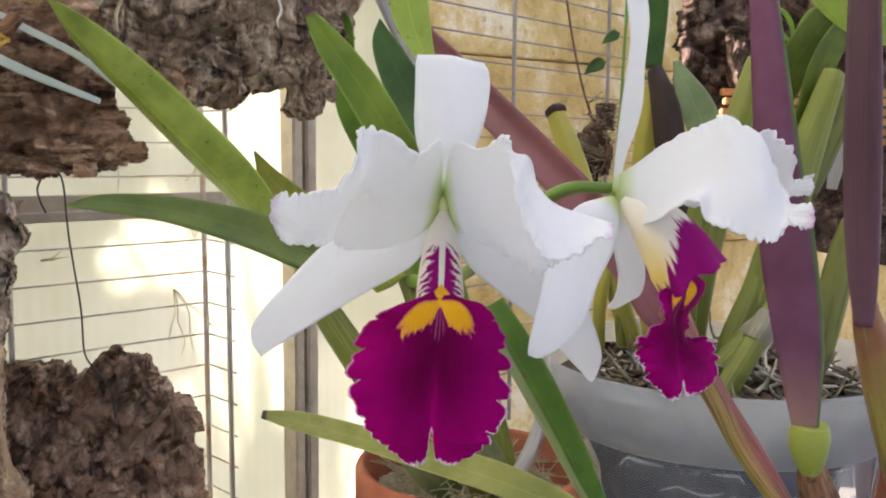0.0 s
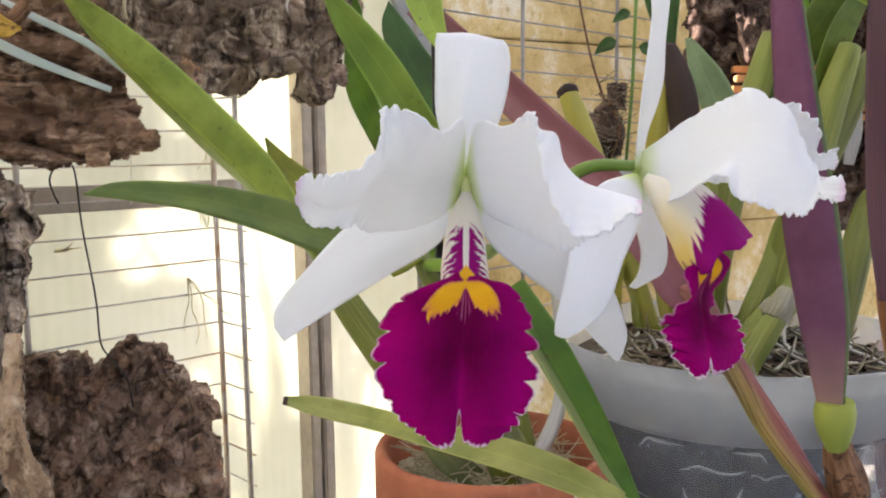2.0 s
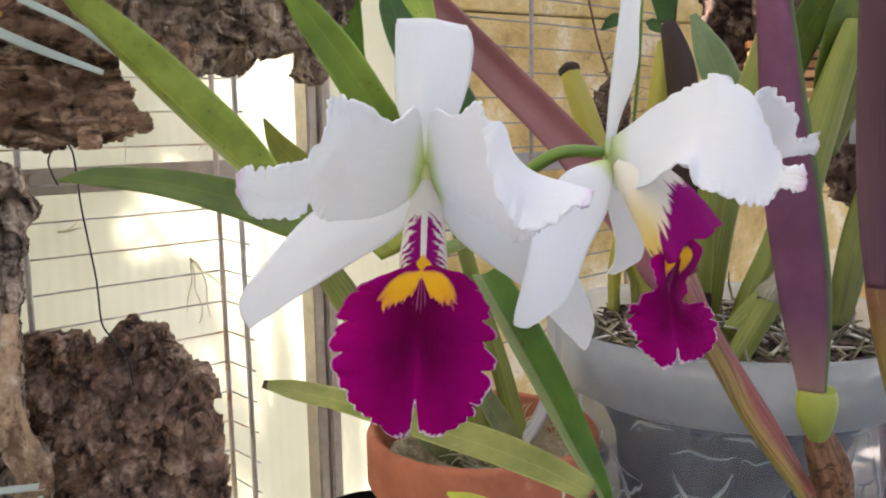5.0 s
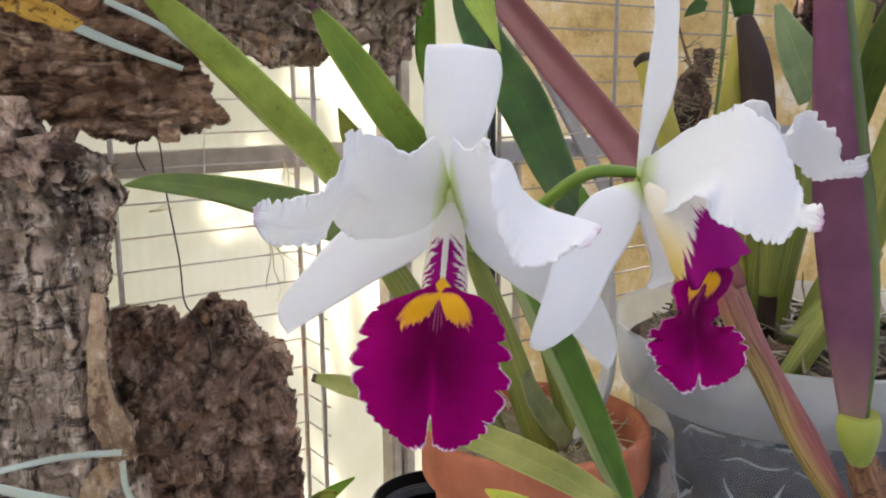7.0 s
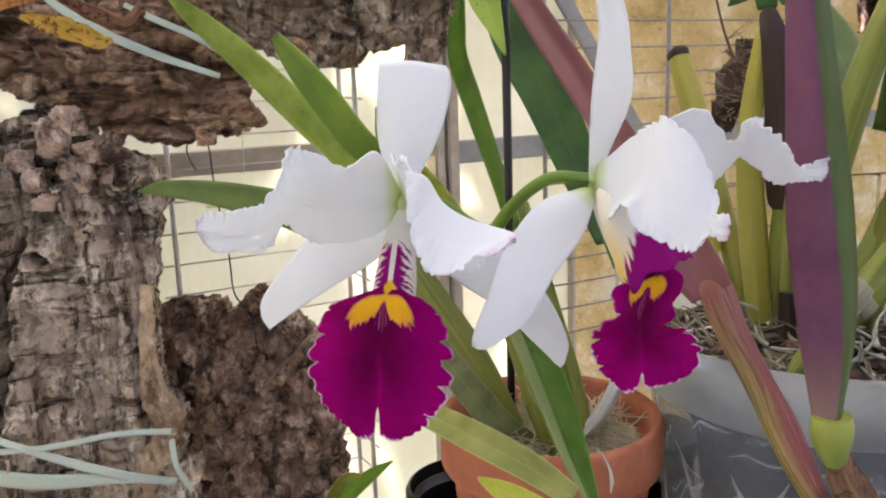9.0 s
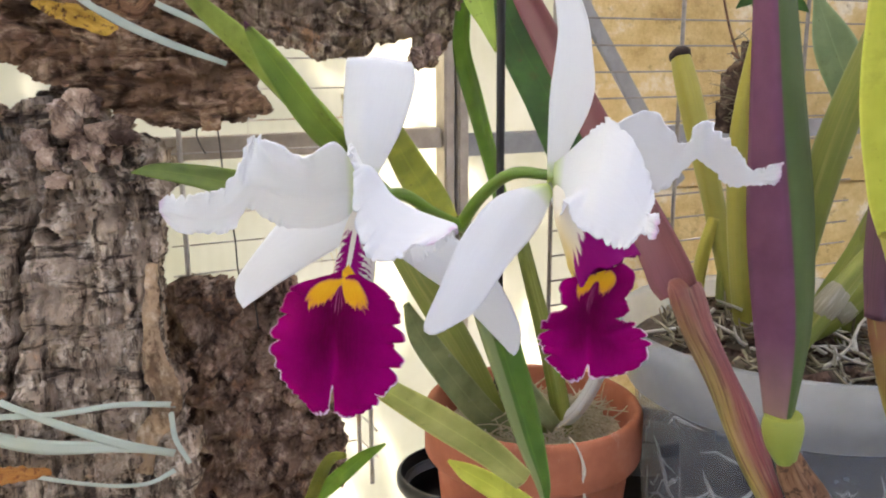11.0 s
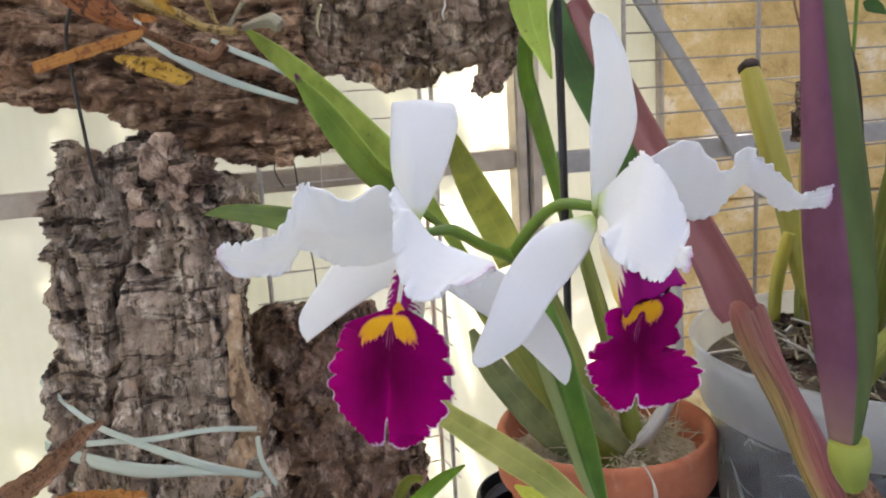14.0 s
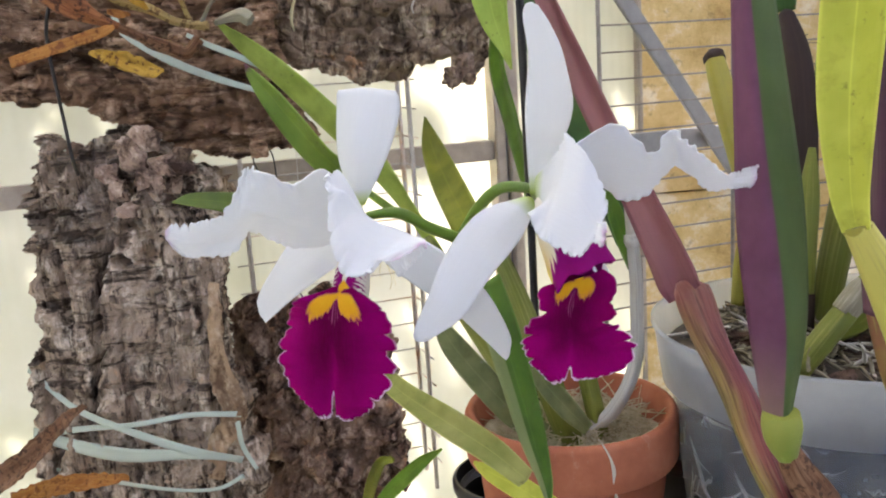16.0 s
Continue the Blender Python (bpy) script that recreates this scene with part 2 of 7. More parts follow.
def lip_material(name, start, slope, half, spread):
    n = Nodes(name, 0.85, 0, 0.04)
    u, v = n.uv()
    x = n.math("ABSOLUTE", n.math("SUBTRACT", v, 0.5))
    fibre = n.noise(1.0, 4, vec=n.mapped((9, 60, 1), "UV"), dist=0.6)
    away = n.math("MAXIMUM", n.math("MULTIPLY", x, 2.0), n.math("MULTIPLY", n.math("ABSOLUTE", n.math("SUBTRACT", u, 0.42)), 1.75))
    away = n.math("ADD", away, n.math("MULTIPLY", n.math("SUBTRACT", n.noise(70, 3), 0.5), 0.5))
    c = n.mix(n.ramp(away, [(0.15, (0, 0, 0)), (0.85, (1, 1, 1))]), MAGENTA_DARK, MAGENTA)
    c = n.mix(n.math("MULTIPLY", n.ramp(fibre, [(0.45, (0, 0, 0)), (0.7, (1, 1, 1))]), 0.10), c, (0.36, 0.002, 0.19))
    # two yellow wings that join in the throat, fringed below, with a striped magenta gap between them
    fringe = n.noise(1.0, 4, vec=n.mapped((13, 30, 1), "UV"), dist=1.1)
    a = n.math("SUBTRACT", u, n.math("ADD", start, n.math("MULTIPLY", x, slope)))
    a = n.math("DIVIDE", a, n.math("ADD", half, n.math("MULTIPLY", x, 0.26)))
    low = n.math("MAXIMUM", a, 0.0)
    eye = n.math("ADD", n.math("POWER", n.math("ABSOLUTE", a), 2.0), n.math("POWER", n.math("DIVIDE", x, spread), 5.0))
    eye = n.math("ADD", eye, n.math("MULTIPLY", n.math("SUBTRACT", fringe, 0.5), n.math("ADD", 0.5, n.math("MULTIPLY", low, 2.2))))
    eye = n.math("ADD", eye, n.math("MULTIPLY", n.ramp(x, [(0.020, (1, 1, 1)), (0.075, (0, 0, 0))]), n.ramp(u, [(start - 0.03, (0, 0, 0)), (start + 0.05, (1, 1, 1))])))
    c = n.mix(n.ramp(eye, [(0.75, (1, 1, 1)), (1.25, (0, 0, 0))]), c, (0.62, 0.16, 0.12))
    gold = n.mix(n.ramp(n.math("ADD", n.math("MULTIPLY", a, 0.4), fringe), [(0.30, (0, 0, 0)), (1.0, (1, 1, 1))]), YELLOW, (0.80, 0.38, 0.015))
    c = n.mix(n.ramp(eye, [(0.45, (1, 1, 1)), (0.98, (0, 0, 0))]), c, gold)
    neck = n.math("ADD", n.math("MULTIPLY", u, 8.0), n.math("MULTIPLY", x, 8.0))
    c = n.mix(n.ramp(neck, [(0.75, (1, 1, 1)), (0.95, (0, 0, 0))]), c, YELLOW)
    throat = n.math("ADD", n.math("MULTIPLY", n.math("ABSOLUTE", n.math("SUBTRACT", u, 0.29)), 5.5), n.math("MULTIPLY", x, 17.0))
    stripe = n.ramp(n.noise(1.0, 1, vec=n.mapped((1.2, 110, 1), "UV")), [(0.42, (0, 0, 0)), (0.55, (1, 1, 1))])
    c = n.mix(n.math("MULTIPLY", n.ramp(throat, [(0.7, (0.8, 0.8, 0.8)), (1.6, (0, 0, 0))]), stripe), c, (0.40, 0.10, 0.22))
    rim = n.math("ADD", n.math("MAXIMUM", n.math("MULTIPLY", x, 2.0), u), n.math("MULTIPLY", n.math("SUBTRACT", n.noise(300, 2), 0.5), 0.03))
    low = n.ramp(u, [(0.30, (0.15, 0.15, 0.15)), (0.65, (0.9, 0.9, 0.9))])
    c = n.mix(n.math("MULTIPLY", n.ramp(rim, [(0.968, (0, 0, 0)), (0.986, (1, 1, 1))]), low), c, (0.78, 0.62, 0.76))
    n.set("Base Color", c)
    n.bump(n.math("ADD", n.math("MULTIPLY", fibre, 0.12), n.math("ADD", n.math("MULTIPLY", n.noise(700, 2), 0.4), n.math("MULTIPLY", n.noise(95, 3), 2.0))), 0.5, 0.0009)
    n.thin(c, 0.18)
    return n.mat


def tube_material(name):
    """Cream tube with two magenta panels, combed at their outer edges, either side of a cream line."""
    n = Nodes(name, 0.7, 0, 0.12)
    u, v = n.uv()
    x = n.math("ABSOLUTE", n.math("SUBTRACT", v, 0.5))
    wob = n.noise(1.0, 3, vec=n.mapped((14, 10, 1), "UV"))
    comb = n.math("SINE", n.math("ADD", n.math("MULTIPLY", n.math("SUBTRACT", u, n.math("MULTIPLY", x, 0.7)), 78.0), n.math("MULTIPLY", wob, 12.0)))
    k = n.math("SUBTRACT", n.math("ADD", 0.085, n.math("MULTIPLY", u, 0.095)), x)
    k = n.math("ADD", k, n.math("MULTIPLY", comb, n.math("ADD", 0.020, n.math("MULTIPLY", x, 0.26))))
    k = n.math("SUBTRACT", k, n.ramp(n.math("SUBTRACT", x, n.math("MULTIPLY", n.math("SUBTRACT", 1.0, u), 0.022)), [(0.004, (0.4, 0.4, 0.4)), (0.016, (0, 0, 0))]))
    k = n.math("SUBTRACT", k, n.ramp(u, [(0.22, (0.3, 0.3, 0.3)), (0.44, (0, 0, 0))]))
    c = n.mix(n.ramp(k, [(0.0, (0, 0, 0)), (0.05, (1, 1, 1))]), CREAM, (0.30, 0.003, 0.17))
    yel = n.math("ADD", n.math("MULTIPLY", n.math("SUBTRACT", 1.0, u), 3.4), n.math("MULTIPLY", x, 9.0))
    c = n.mix(n.ramp(yel, [(0.85, (1, 1, 1)), (1.0, (0, 0, 0))]), c, YELLOW)
    n.set("Base Color", c)
    n.bump(comb, 0.12, 0.0004)
    n.thin(c, 0.25)
    return n.mat


def side_tube_material(name):
    """Cream tube, yellow along its underside, whose flared mouth is magenta behind a combed edge."""
    n = Nodes(name, 0.7, 0, 0.12)
    u, v = n.uv()
    comb = n.noise(1.0, 3, vec=n.mapped((3.0, 46, 1), "UV"), dist=0.3)
    under_side = n.math("MAXIMUM", n.math("SUBTRACT", 0.24, n.math("ABSOLUTE", n.math("SUBTRACT", v, 0.66))), 0.0)
    k = n.math("SUBTRACT", u, n.math("ADD", 0.47, n.math("MULTIPLY", under_side, 1.9)))
    k = n.math("ADD", k, n.math("MULTIPLY", n.math("SUBTRACT", comb, 0.5), 0.52))
    yel = n.math("MULTIPLY", n.ramp(v, [(0.50, (0, 0, 0)), (0.62, (1, 1, 1))]), n.ramp(u, [(0.25, (0.1, 0.1, 0.1)), (0.75, (1, 1, 1))]))
    c = n.mix(n.math("MULTIPLY", yel, 0.85), CREAM, (0.84, 0.62, 0.12))
    c = n.mix(n.ramp(k, [(0.0, (0, 0, 0)), (0.06, (1, 1, 1))]), c, (0.30, 0.003, 0.17))
    n.set("Base Color", c)
    n.bump(comb, 0.15, 0.0004)
    n.thin(c, 0.25)
    return n.mat


LIP = lip_material("lip_magenta", 0.158, 0.13, 0.070, 0.30)
LIP_SIDE = lip_material("lip_magenta_small_eyes", 0.110, 0.05, 0.075, 0.26)
TUBE = tube_material("lip_tube_front")
TUBE_SIDE = side_tube_material("lip_tube_side")


def bark_material(name, dark, mid, light, grain, patch, much=0.60, across=0.0):
    """Cork bark: dark fibres and fine cracks along the grain, pale worn ridges, a few warm broken spots."""
    n = Nodes(name, 0.95, 0, 0.05)
    p = n.mapped(grain)
    a = n.noise(22, 8, 0.7, p, 0.4)
    b = n.noise(60, 6, 0.7, p, 0.3)
    big = n.noise(16, 5, 0.6)
    c = n.ramp(a, [(0.40, dark), (0.51, mid), (0.60, mid), (0.72, light)])
    c = n.mix(n.ramp(big, [(0.40, (0, 0, 0)), (0.66, (0.6, 0.6, 0.6))]), c, tuple(0.6 * k for k in mid))
    warm = n.math("MULTIPLY", n.ramp(n.noise(30, 7, 0.7), [(much, (0, 0, 0)), (much + 0.08, (1, 1, 1))]), n.ramp(b, [(0.42, (0, 0, 0)), (0.56, (0.9, 0.9, 0.9))]))
    c = n.mix(warm, c, patch)
    pale = n.math("MULTIPLY", n.ramp(n.noise(48, 6, 0.7), [(0.48, (0, 0, 0)), (0.60, (1, 1, 1))]), n.ramp(b, [(0.46, (0, 0, 0)), (0.58, (0.85, 0.85, 0.85))]))
    c = n.mix(pale, c, light)
    c = n.mix(n.ramp(b, [(0.36, (0.9, 0.9, 0.9)), (0.46, (0, 0, 0))]), c, dark)
    height = n.math("ADD", n.math("MULTIPLY", a, 0.9), b)
    if across:
        line = n.noise(34, 5, 0.6, n.mapped((0.5, 0.5, 3.4)))
        c = n.mix(n.ramp(line, [(0.38, (across, across, across)), (0.45, (0, 0, 0))]), c, dark)
        height = n.math("ADD", height, n.math("MULTIPLY", line, 0.8))
    n.set("Base Color", c)
    n.bump(height, 0.9, 0.004)
    return n.mat


BARK = bark_material("bark_brown", (0.04, 0.027, 0.02), (0.31, 0.225, 0.16), (0.66, 0.54, 0.40), (2.2, 2.2, 0.7), (0.50, 0.27, 0.14))
BARK_UMBER = bark_material("bark_umber", (0.04, 0.023, 0.015), (0.285, 0.175, 0.11), (0.60, 0.43, 0.30), (0.6, 0.6, 2.4), (0.50, 0.25, 0.12))
BARK_LUMPY = bark_material("bark_lumpy", (0.036, 0.022, 0.017), (0.29, 0.195, 0.145), (0.60, 0.46, 0.36), (1.2, 1.2, 0.8), (0.46, 0.26, 0.16), 0.55)
BARK_GREY = bark_material("bark_grey", (0.037, 0.026, 0.020), (0.48, 0.375, 0.29), (0.87, 0.765, 0.635), (2.6, 2.6, 0.5), (0.54, 0.36, 0.24), 0.58, 0.85)
BARK_RED = bark_material("bark_broken", (0.05, 0.03, 0.023), (0.40, 0.285, 0.22), (0.66, 0.53, 0.44), (1, 1, 1), (0.48, 0.30, 0.22))
BARK_TAN = bark_material("bark_edge", (0.13, 0.08, 0.05), (0.48, 0.34, 0.22), (0.70, 0.58, 0.44), (1.4, 1.4, 0.8), (0.52, 0.36, 0.23))
BARK_DARK = bark_material("bark_dark", (0.022, 0.014, 0.012), (0.11, 0.072, 0.056), (0.32, 0.24, 0.18), (1, 1, 1), (0.26, 0.14, 0.08))

n = Nodes("terracotta", 0.85, 0, 0.2)
c = n.ramp(n.noise(30, 6), [(0.3, (0.32, 0.105, 0.058)), (0.55, (0.43, 0.15, 0.082)), (0.8, (0.52, 0.23, 0.14))])
c = n.mix(n.ramp(n.noise(70, 5, 0.7, n.mapped((1, 1, 0.5))), [(0.62, (0, 0, 0)), (0.74, (0.55, 0.55, 0.55))]), c, (0.55, 0.36, 0.27))
n.set("Base Color", c)
n.bump(n.noise(420, 4), 0.25, 0.0008)
TERRACOTTA = n.mat

def cloudy_plastic(name, low, high, clear):
    n = Nodes(name, 0.30, 0, 0.5)
    n.set("Base Color", n.mix(n.ramp(n.noise(9, 5, 0.6), [(0.35, (0, 0, 0)), (0.65, (1, 1, 1))]), low, high))
    n.bump(n.noise(60, 4), 0.15, 0.001)
    tr = n.node("BsdfTransparent", Color=(0.90, 0.92, 0.95))
    glow = n.node("BsdfTranslucent", Color=(0.86, 0.87, 0.87))
    milk = n.node("MixShader", Fac=0.55)
    n.nt.links.new(n.bsdf.outputs[0], milk.inputs[1])
    n.nt.links.new(glow.outputs[0], milk.inputs[2])
    mx = n.node("MixShader", Fac=n.ramp(n.noise(13, 4, 0.6), [(0.35, (clear, clear, clear)), (0.7, (clear * 0.82, clear * 0.82, clear * 0.82))]))
    n.nt.links.new(milk.outputs[0], mx.inputs[1])
    n.nt.links.new(tr.outputs[0], mx.inputs[2])
    n.nt.links.new(mx.outputs[0], n.out.inputs[0])
    return n.mat


PLASTIC = cloudy_plastic("cloudy_plastic", (0.36, 0.42, 0.52), (0.60, 0.67, 0.78), 0.82)
PLASTIC_RIM = cloudy_plastic("cloudy_rim", (0.56, 0.62, 0.71), (0.76, 0.81, 0.88), 0.70)

n = Nodes("moss_mix", 0.95, 0, 0.1)
c = n.ramp(n.noise(160, 6, 0.7), [(0.28, (0.28, 0.22, 0.11)), (0.45, (0.60, 0.53, 0.34)), (0.68, (0.84, 0.79, 0.62))])
n.set("Base Color", c)
n.bump(n.noise(240, 6), 1.0, 0.004)
MOSS = n.mat
n = Nodes("root_grey", 0.8, 0, 0.2)
n.set("Base Color", n.ramp(n.noise(90, 4), [(0.3, (0.09, 0.075, 0.05)), (0.7, (0.36, 0.32, 0.22))]))
ROOT = n.mat
n = Nodes("root_dark", 0.85, 0, 0.2)
n.set("Base Color", n.ramp(n.noise(60, 4), [(0.35, (0.03, 0.025, 0.02)), (0.7, (0.13, 0.10, 0.07))]))
MULCH = n.mat
n = Nodes("inner_root", 0.7, 0, 0.3)
n.set("Base Color", n.ramp(n.noise(70, 3), [(0.3, (0.52, 0.49, 0.41)), (0.7, (0.74, 0.71, 0.64))]))
INNER_ROOT = n.mat

n = Nodes("raffia_tape", 0.6, 0, 0.35)
c = n.mix(n.noise(1.0, 3, vec=n.mapped((1, 12, 1), "UV")), (0.42, 0.54, 0.47), (0.70, 0.76, 0.69))
n.set("Base Color", c)
n.bump(n.noise(1.0, 2, vec=n.mapped((1, 40, 1), "UV")), 0.3, 0.0005)
n.thin(c, 0.2)
TAPE = n.mat


def plain(name, a, b, rough, metal=0.0, scale=60, bump=0.15):
    n = Nodes(name, rough, metal)
    f = n.noise(scale, 5)
    n.set("Base Color", n.ramp(f, [(0.35, a), (0.65, b)]))
    n.bump(f, bump, 0.0006)
    return n.mat


STEEL_PAINT = plain("painted_bar", (0.38, 0.32, 0.25), (0.48, 0.42, 0.33), 0.5)
BRACE_PAINT = plain("grey_brace", (0.24, 0.24, 0.235), (0.30, 0.30, 0.29), 0.5)
WIRE = plain("galvanised_wire", (0.46, 0.43, 0.39), (0.60, 0.57, 0.53), 0.5, 0.3, 120)
n = Nodes("rusty_wire", 0.6, 0.2)
n.set("Base Color", n.ramp(n.noise(60, 4), [(0.42, (0.62, 0.57, 0.52)), (0.58, (0.60, 0.45, 0.33)), (0.7, (0.45, 0.22, 0.09))]))
RUST_WIRE = n.mat
WIRE_DULL = plain("dull_wire", (0.20, 0.18, 0.155), (0.30, 0.27, 0.235), 0.65, 0.0, 120)
BLACK = plain("black_plastic", (0.006, 0.006, 0.006), (0.012, 0.012, 0.012), 0.35)
DARK_WIRE = plain("dark_wire", (0.035, 0.033, 0.03), (0.07, 0.065, 0.06), 0.5, 0.6)
def dry_material(name, a, b, spot):
    n = Nodes(name, 0.75, 0, 0.25)
    fibre = n.noise(1.0, 4, vec=n.mapped((3, 22, 1), "UV"))
    c = n.mix(n.ramp(fibre, [(0.35, (0, 0, 0)), (0.65, (1, 1, 1))]), a, b)
    c = n.mix(n.ramp(n.noise(190, 4, 0.6), [(0.52, (0, 0, 0)), (0.60, (0.9, 0.9, 0.9))]), c, spot)
    n.set("Base Color", c)
    n.bump(n.math("ADD", fibre, n.noise(260, 3)), 0.6, 0.001)
    n.thin(c, 0.15)
    return n.mat


DRY_BROWN = dry_material("dry_leaf_brown", (0.13, 0.06, 0.03), (0.34, 0.19, 0.11), (0.07, 0.035, 0.02))
DRY_ORANGE = dry_material("dry_leaf_orange", (0.32, 0.11, 0.025), (0.54, 0.27, 0.07), (0.22, 0.08, 0.025))
DRY_RUSSET = dry_material("dry_bulb_russet", (0.19, 0.062, 0.026), (0.40, 0.17, 0.07), (0.06, 0.025, 0.015))
DRY_YELLOW = dry_material("dry_leaf_yellow", (0.42, 0.23, 0.03), (0.62, 0.40, 0.07), (0.12, 0.05, 0.02))
DRY_STRAW = dry_material("dry_straw", (0.28, 0.19, 0.07), (0.48, 0.36, 0.15), (0.11, 0.06, 0.025))
DRY_TWIG = plain("dry_twig", (0.58, 0.52, 0.30), (0.72, 0.66, 0.42), 0.8, 0, 200, 0.3)
SLAT_WOOD = plain("orange_wood", (0.36, 0.16, 0.05), (0.52, 0.27, 0.10), 0.7, 0, 40, 0.4)
CONCRETE = plain("concrete", (0.26, 0.25, 0.23), (0.36, 0.35, 0.32), 0.9, 0, 12, 0.5)

n = Nodes("fluted_sheet", 0.5, 0, 0.3)
dirt = n.noise(7, 5, 0.6)
c = n.ramp(dirt, [(0.3, (0.57, 0.57, 0.45)), (0.6, (0.67, 0.665, 0.57))])
n.set("Base Color", c)
flute = n.node("TexWave", Vector=n.coord(), Scale=42.0, Distortion=0.0)
n.bump(flute.outputs["Fac"], 0.4, 0.001)
n.thin(c, 0.72)
SHEET = n.mat
n = Nodes("white_panel", 0.6, 0, 0.3)
c = n.ramp(n.noise(3, 4), [(0.3, (0.66, 0.68, 0.70)), (0.7, (0.78, 0.79, 0.80))])
n.set("Base Color", c)
n.thin(c, 0.5)
PANEL = n.mat

n = Nodes("limestone", 0.9, 0, 0.2)
rnd = n.node("ObjectInfo").outputs["Random"]
f = n.noise(13, 8, 0.7)
c = n.ramp(f, [(0.28, (0.32, 0.21, 0.075)), (0.41, (0.58, 0.43, 0.17)), (0.53, (0.72, 0.57, 0.27)), (0.62, (0.86, 0.80, 0.62))])
c = n.mix(n.math("MULTIPLY", rnd, 0.35), c, (0.66, 0.42, 0.16))
c = n.mix(n.ramp(n.noise(55, 5, 0.7), [(0.25, (0.8, 0.8, 0.8)), (0.42, (0, 0, 0))]), c, (0.24, 0.17, 0.07))
n.set("Base Color", c)
n.bump(n.noise(60, 7, 0.7), 0.7, 0.006)
STONE = n.mat
MORTAR = plain("mortar", (0.58, 0.44, 0.20), (0.70, 0.56, 0.30), 0.95, 0, 50, 0.6)


# ---- mesh helpers ----
def part(name, bm, material, parent=None, label=""):
    """Links a bmesh as one mesh object, under a thing or a part."""
    me = bpy.data.meshes.new(name)
    bm.to_mesh(me)
    bm.free()
    me.materials.append(material)
    ob = new(name, me)
    ob.parent = parent
    if label:
        ob["label"] = label
    return ob


def thing(name, base, label, category, group="", kind=""):
    e = new(name)
    e.empty_display_size = 0.02
    e.location = base
    tagged(e, label, category, group, kind)
    return e


def under(ob, parent):
    """Hangs a mesh with world coordinates under a thing's empty."""
    ob.parent = parent
    ob.matrix_parent_inverse = Matrix.Translation(parent.location).inverted()
    return ob


def curve(points, count):
    """A smooth line (Catmull-Rom) of count points through the given points."""
    p = np.array(points, float)
    p = np.vstack([2 * p[0] - p[1], p, 2 * p[-1] - p[-2]])
    t = np.linspace(0, len(p) - 3 - 1e-9, count)
    i = t.astype(int)
    f = (t - i)[:, None]
    a, b, c, d = p[i], p[i + 1], p[i + 2], p[i + 3]
    return 0.5 * (2 * b + (c - a) * f + (2 * a - 5 * b + 4 * c - d) * f ** 2 + (3 * b - a - 3 * c + d) * f ** 3)


def normals(g):
    du, dv = np.gradient(g, axis=0), np.gradient(g, axis=1)
    nn = np.cross(du, dv)
    return nn / (np.linalg.norm(nn, axis=2, keepdims=True) + 1e-12)


def slab_mesh(g, thick, keep=None, way=None):
    """A bmesh of a grid of points as a thin body with two skins and a rim, with uv along and across."""
    nu, nv = g.shape[:2]
    nn = normals(g)
    th = thick if isinstance(thick, np.ndarray) else np.full((nu, nv), thick)
    top, low = g + nn * th[..., None] / 2, g - nn * th[..., None] / 2
    if way is not None:
        top, low = g, g - np.array(way) * th[..., None]
    bm = bmesh.new()
    uvl = bm.loops.layers.uv.new("uv")
    a = [[bm.verts.new(top[i, j]) for j in range(nv)] for i in range(nu)]
    b = [[bm.verts.new(low[i, j]) for j in range(nv)] for i in range(nu)]

    def quad(vs, uvs):
        f = bm.faces.new(vs)
        f.smooth = True
        for loop, w in zip(f.loops, uvs):
            loop[uvl].uv = w

    def w(i, j):
        return (i / (nu - 1), j / (nv - 1))

    on = np.ones((nu - 1, nv - 1), bool) if keep is None else keep
    for i in range(nu - 1):
        for j in range(nv - 1):
            if not on[i, j]:
                continue
            ids = [(i, j), (i + 1, j), (i + 1, j + 1), (i, j + 1)]
            quad([a[k][l] for k, l in ids], [w(*q) for q in ids])
            quad([b[k][l] for k, l in reversed(ids)], [w(*q) for q in reversed(ids)])
            for (e, f), (di, dj) in zip(((ids[0], ids[1]), (ids[1], ids[2]), (ids[2], ids[3]), (ids[3], ids[0])), ((0, -1), (1, 0), (0, 1), (-1, 0))):
                x, y = i + di, j + dj
                if not (0 <= x < nu - 1 and 0 <= y < nv - 1) or not on[x, y]:
                    quad([a[f[0]][f[1]], a[e[0]][e[1]], b[e[0]][e[1]], b[f[0]][f[1]]], [w(*f), w(*e), w(*e), w(*f)])
    loose = [v for v in bm.verts if not v.link_faces]
    bmesh.ops.delete(bm, geom=loose, context="VERTS")
    return bm


def ripples(count, freq, seed):
    return np.array([noise.noise(Vector((s * freq, seed, 0.5))) for s in np.linspace(0, 1, count)])


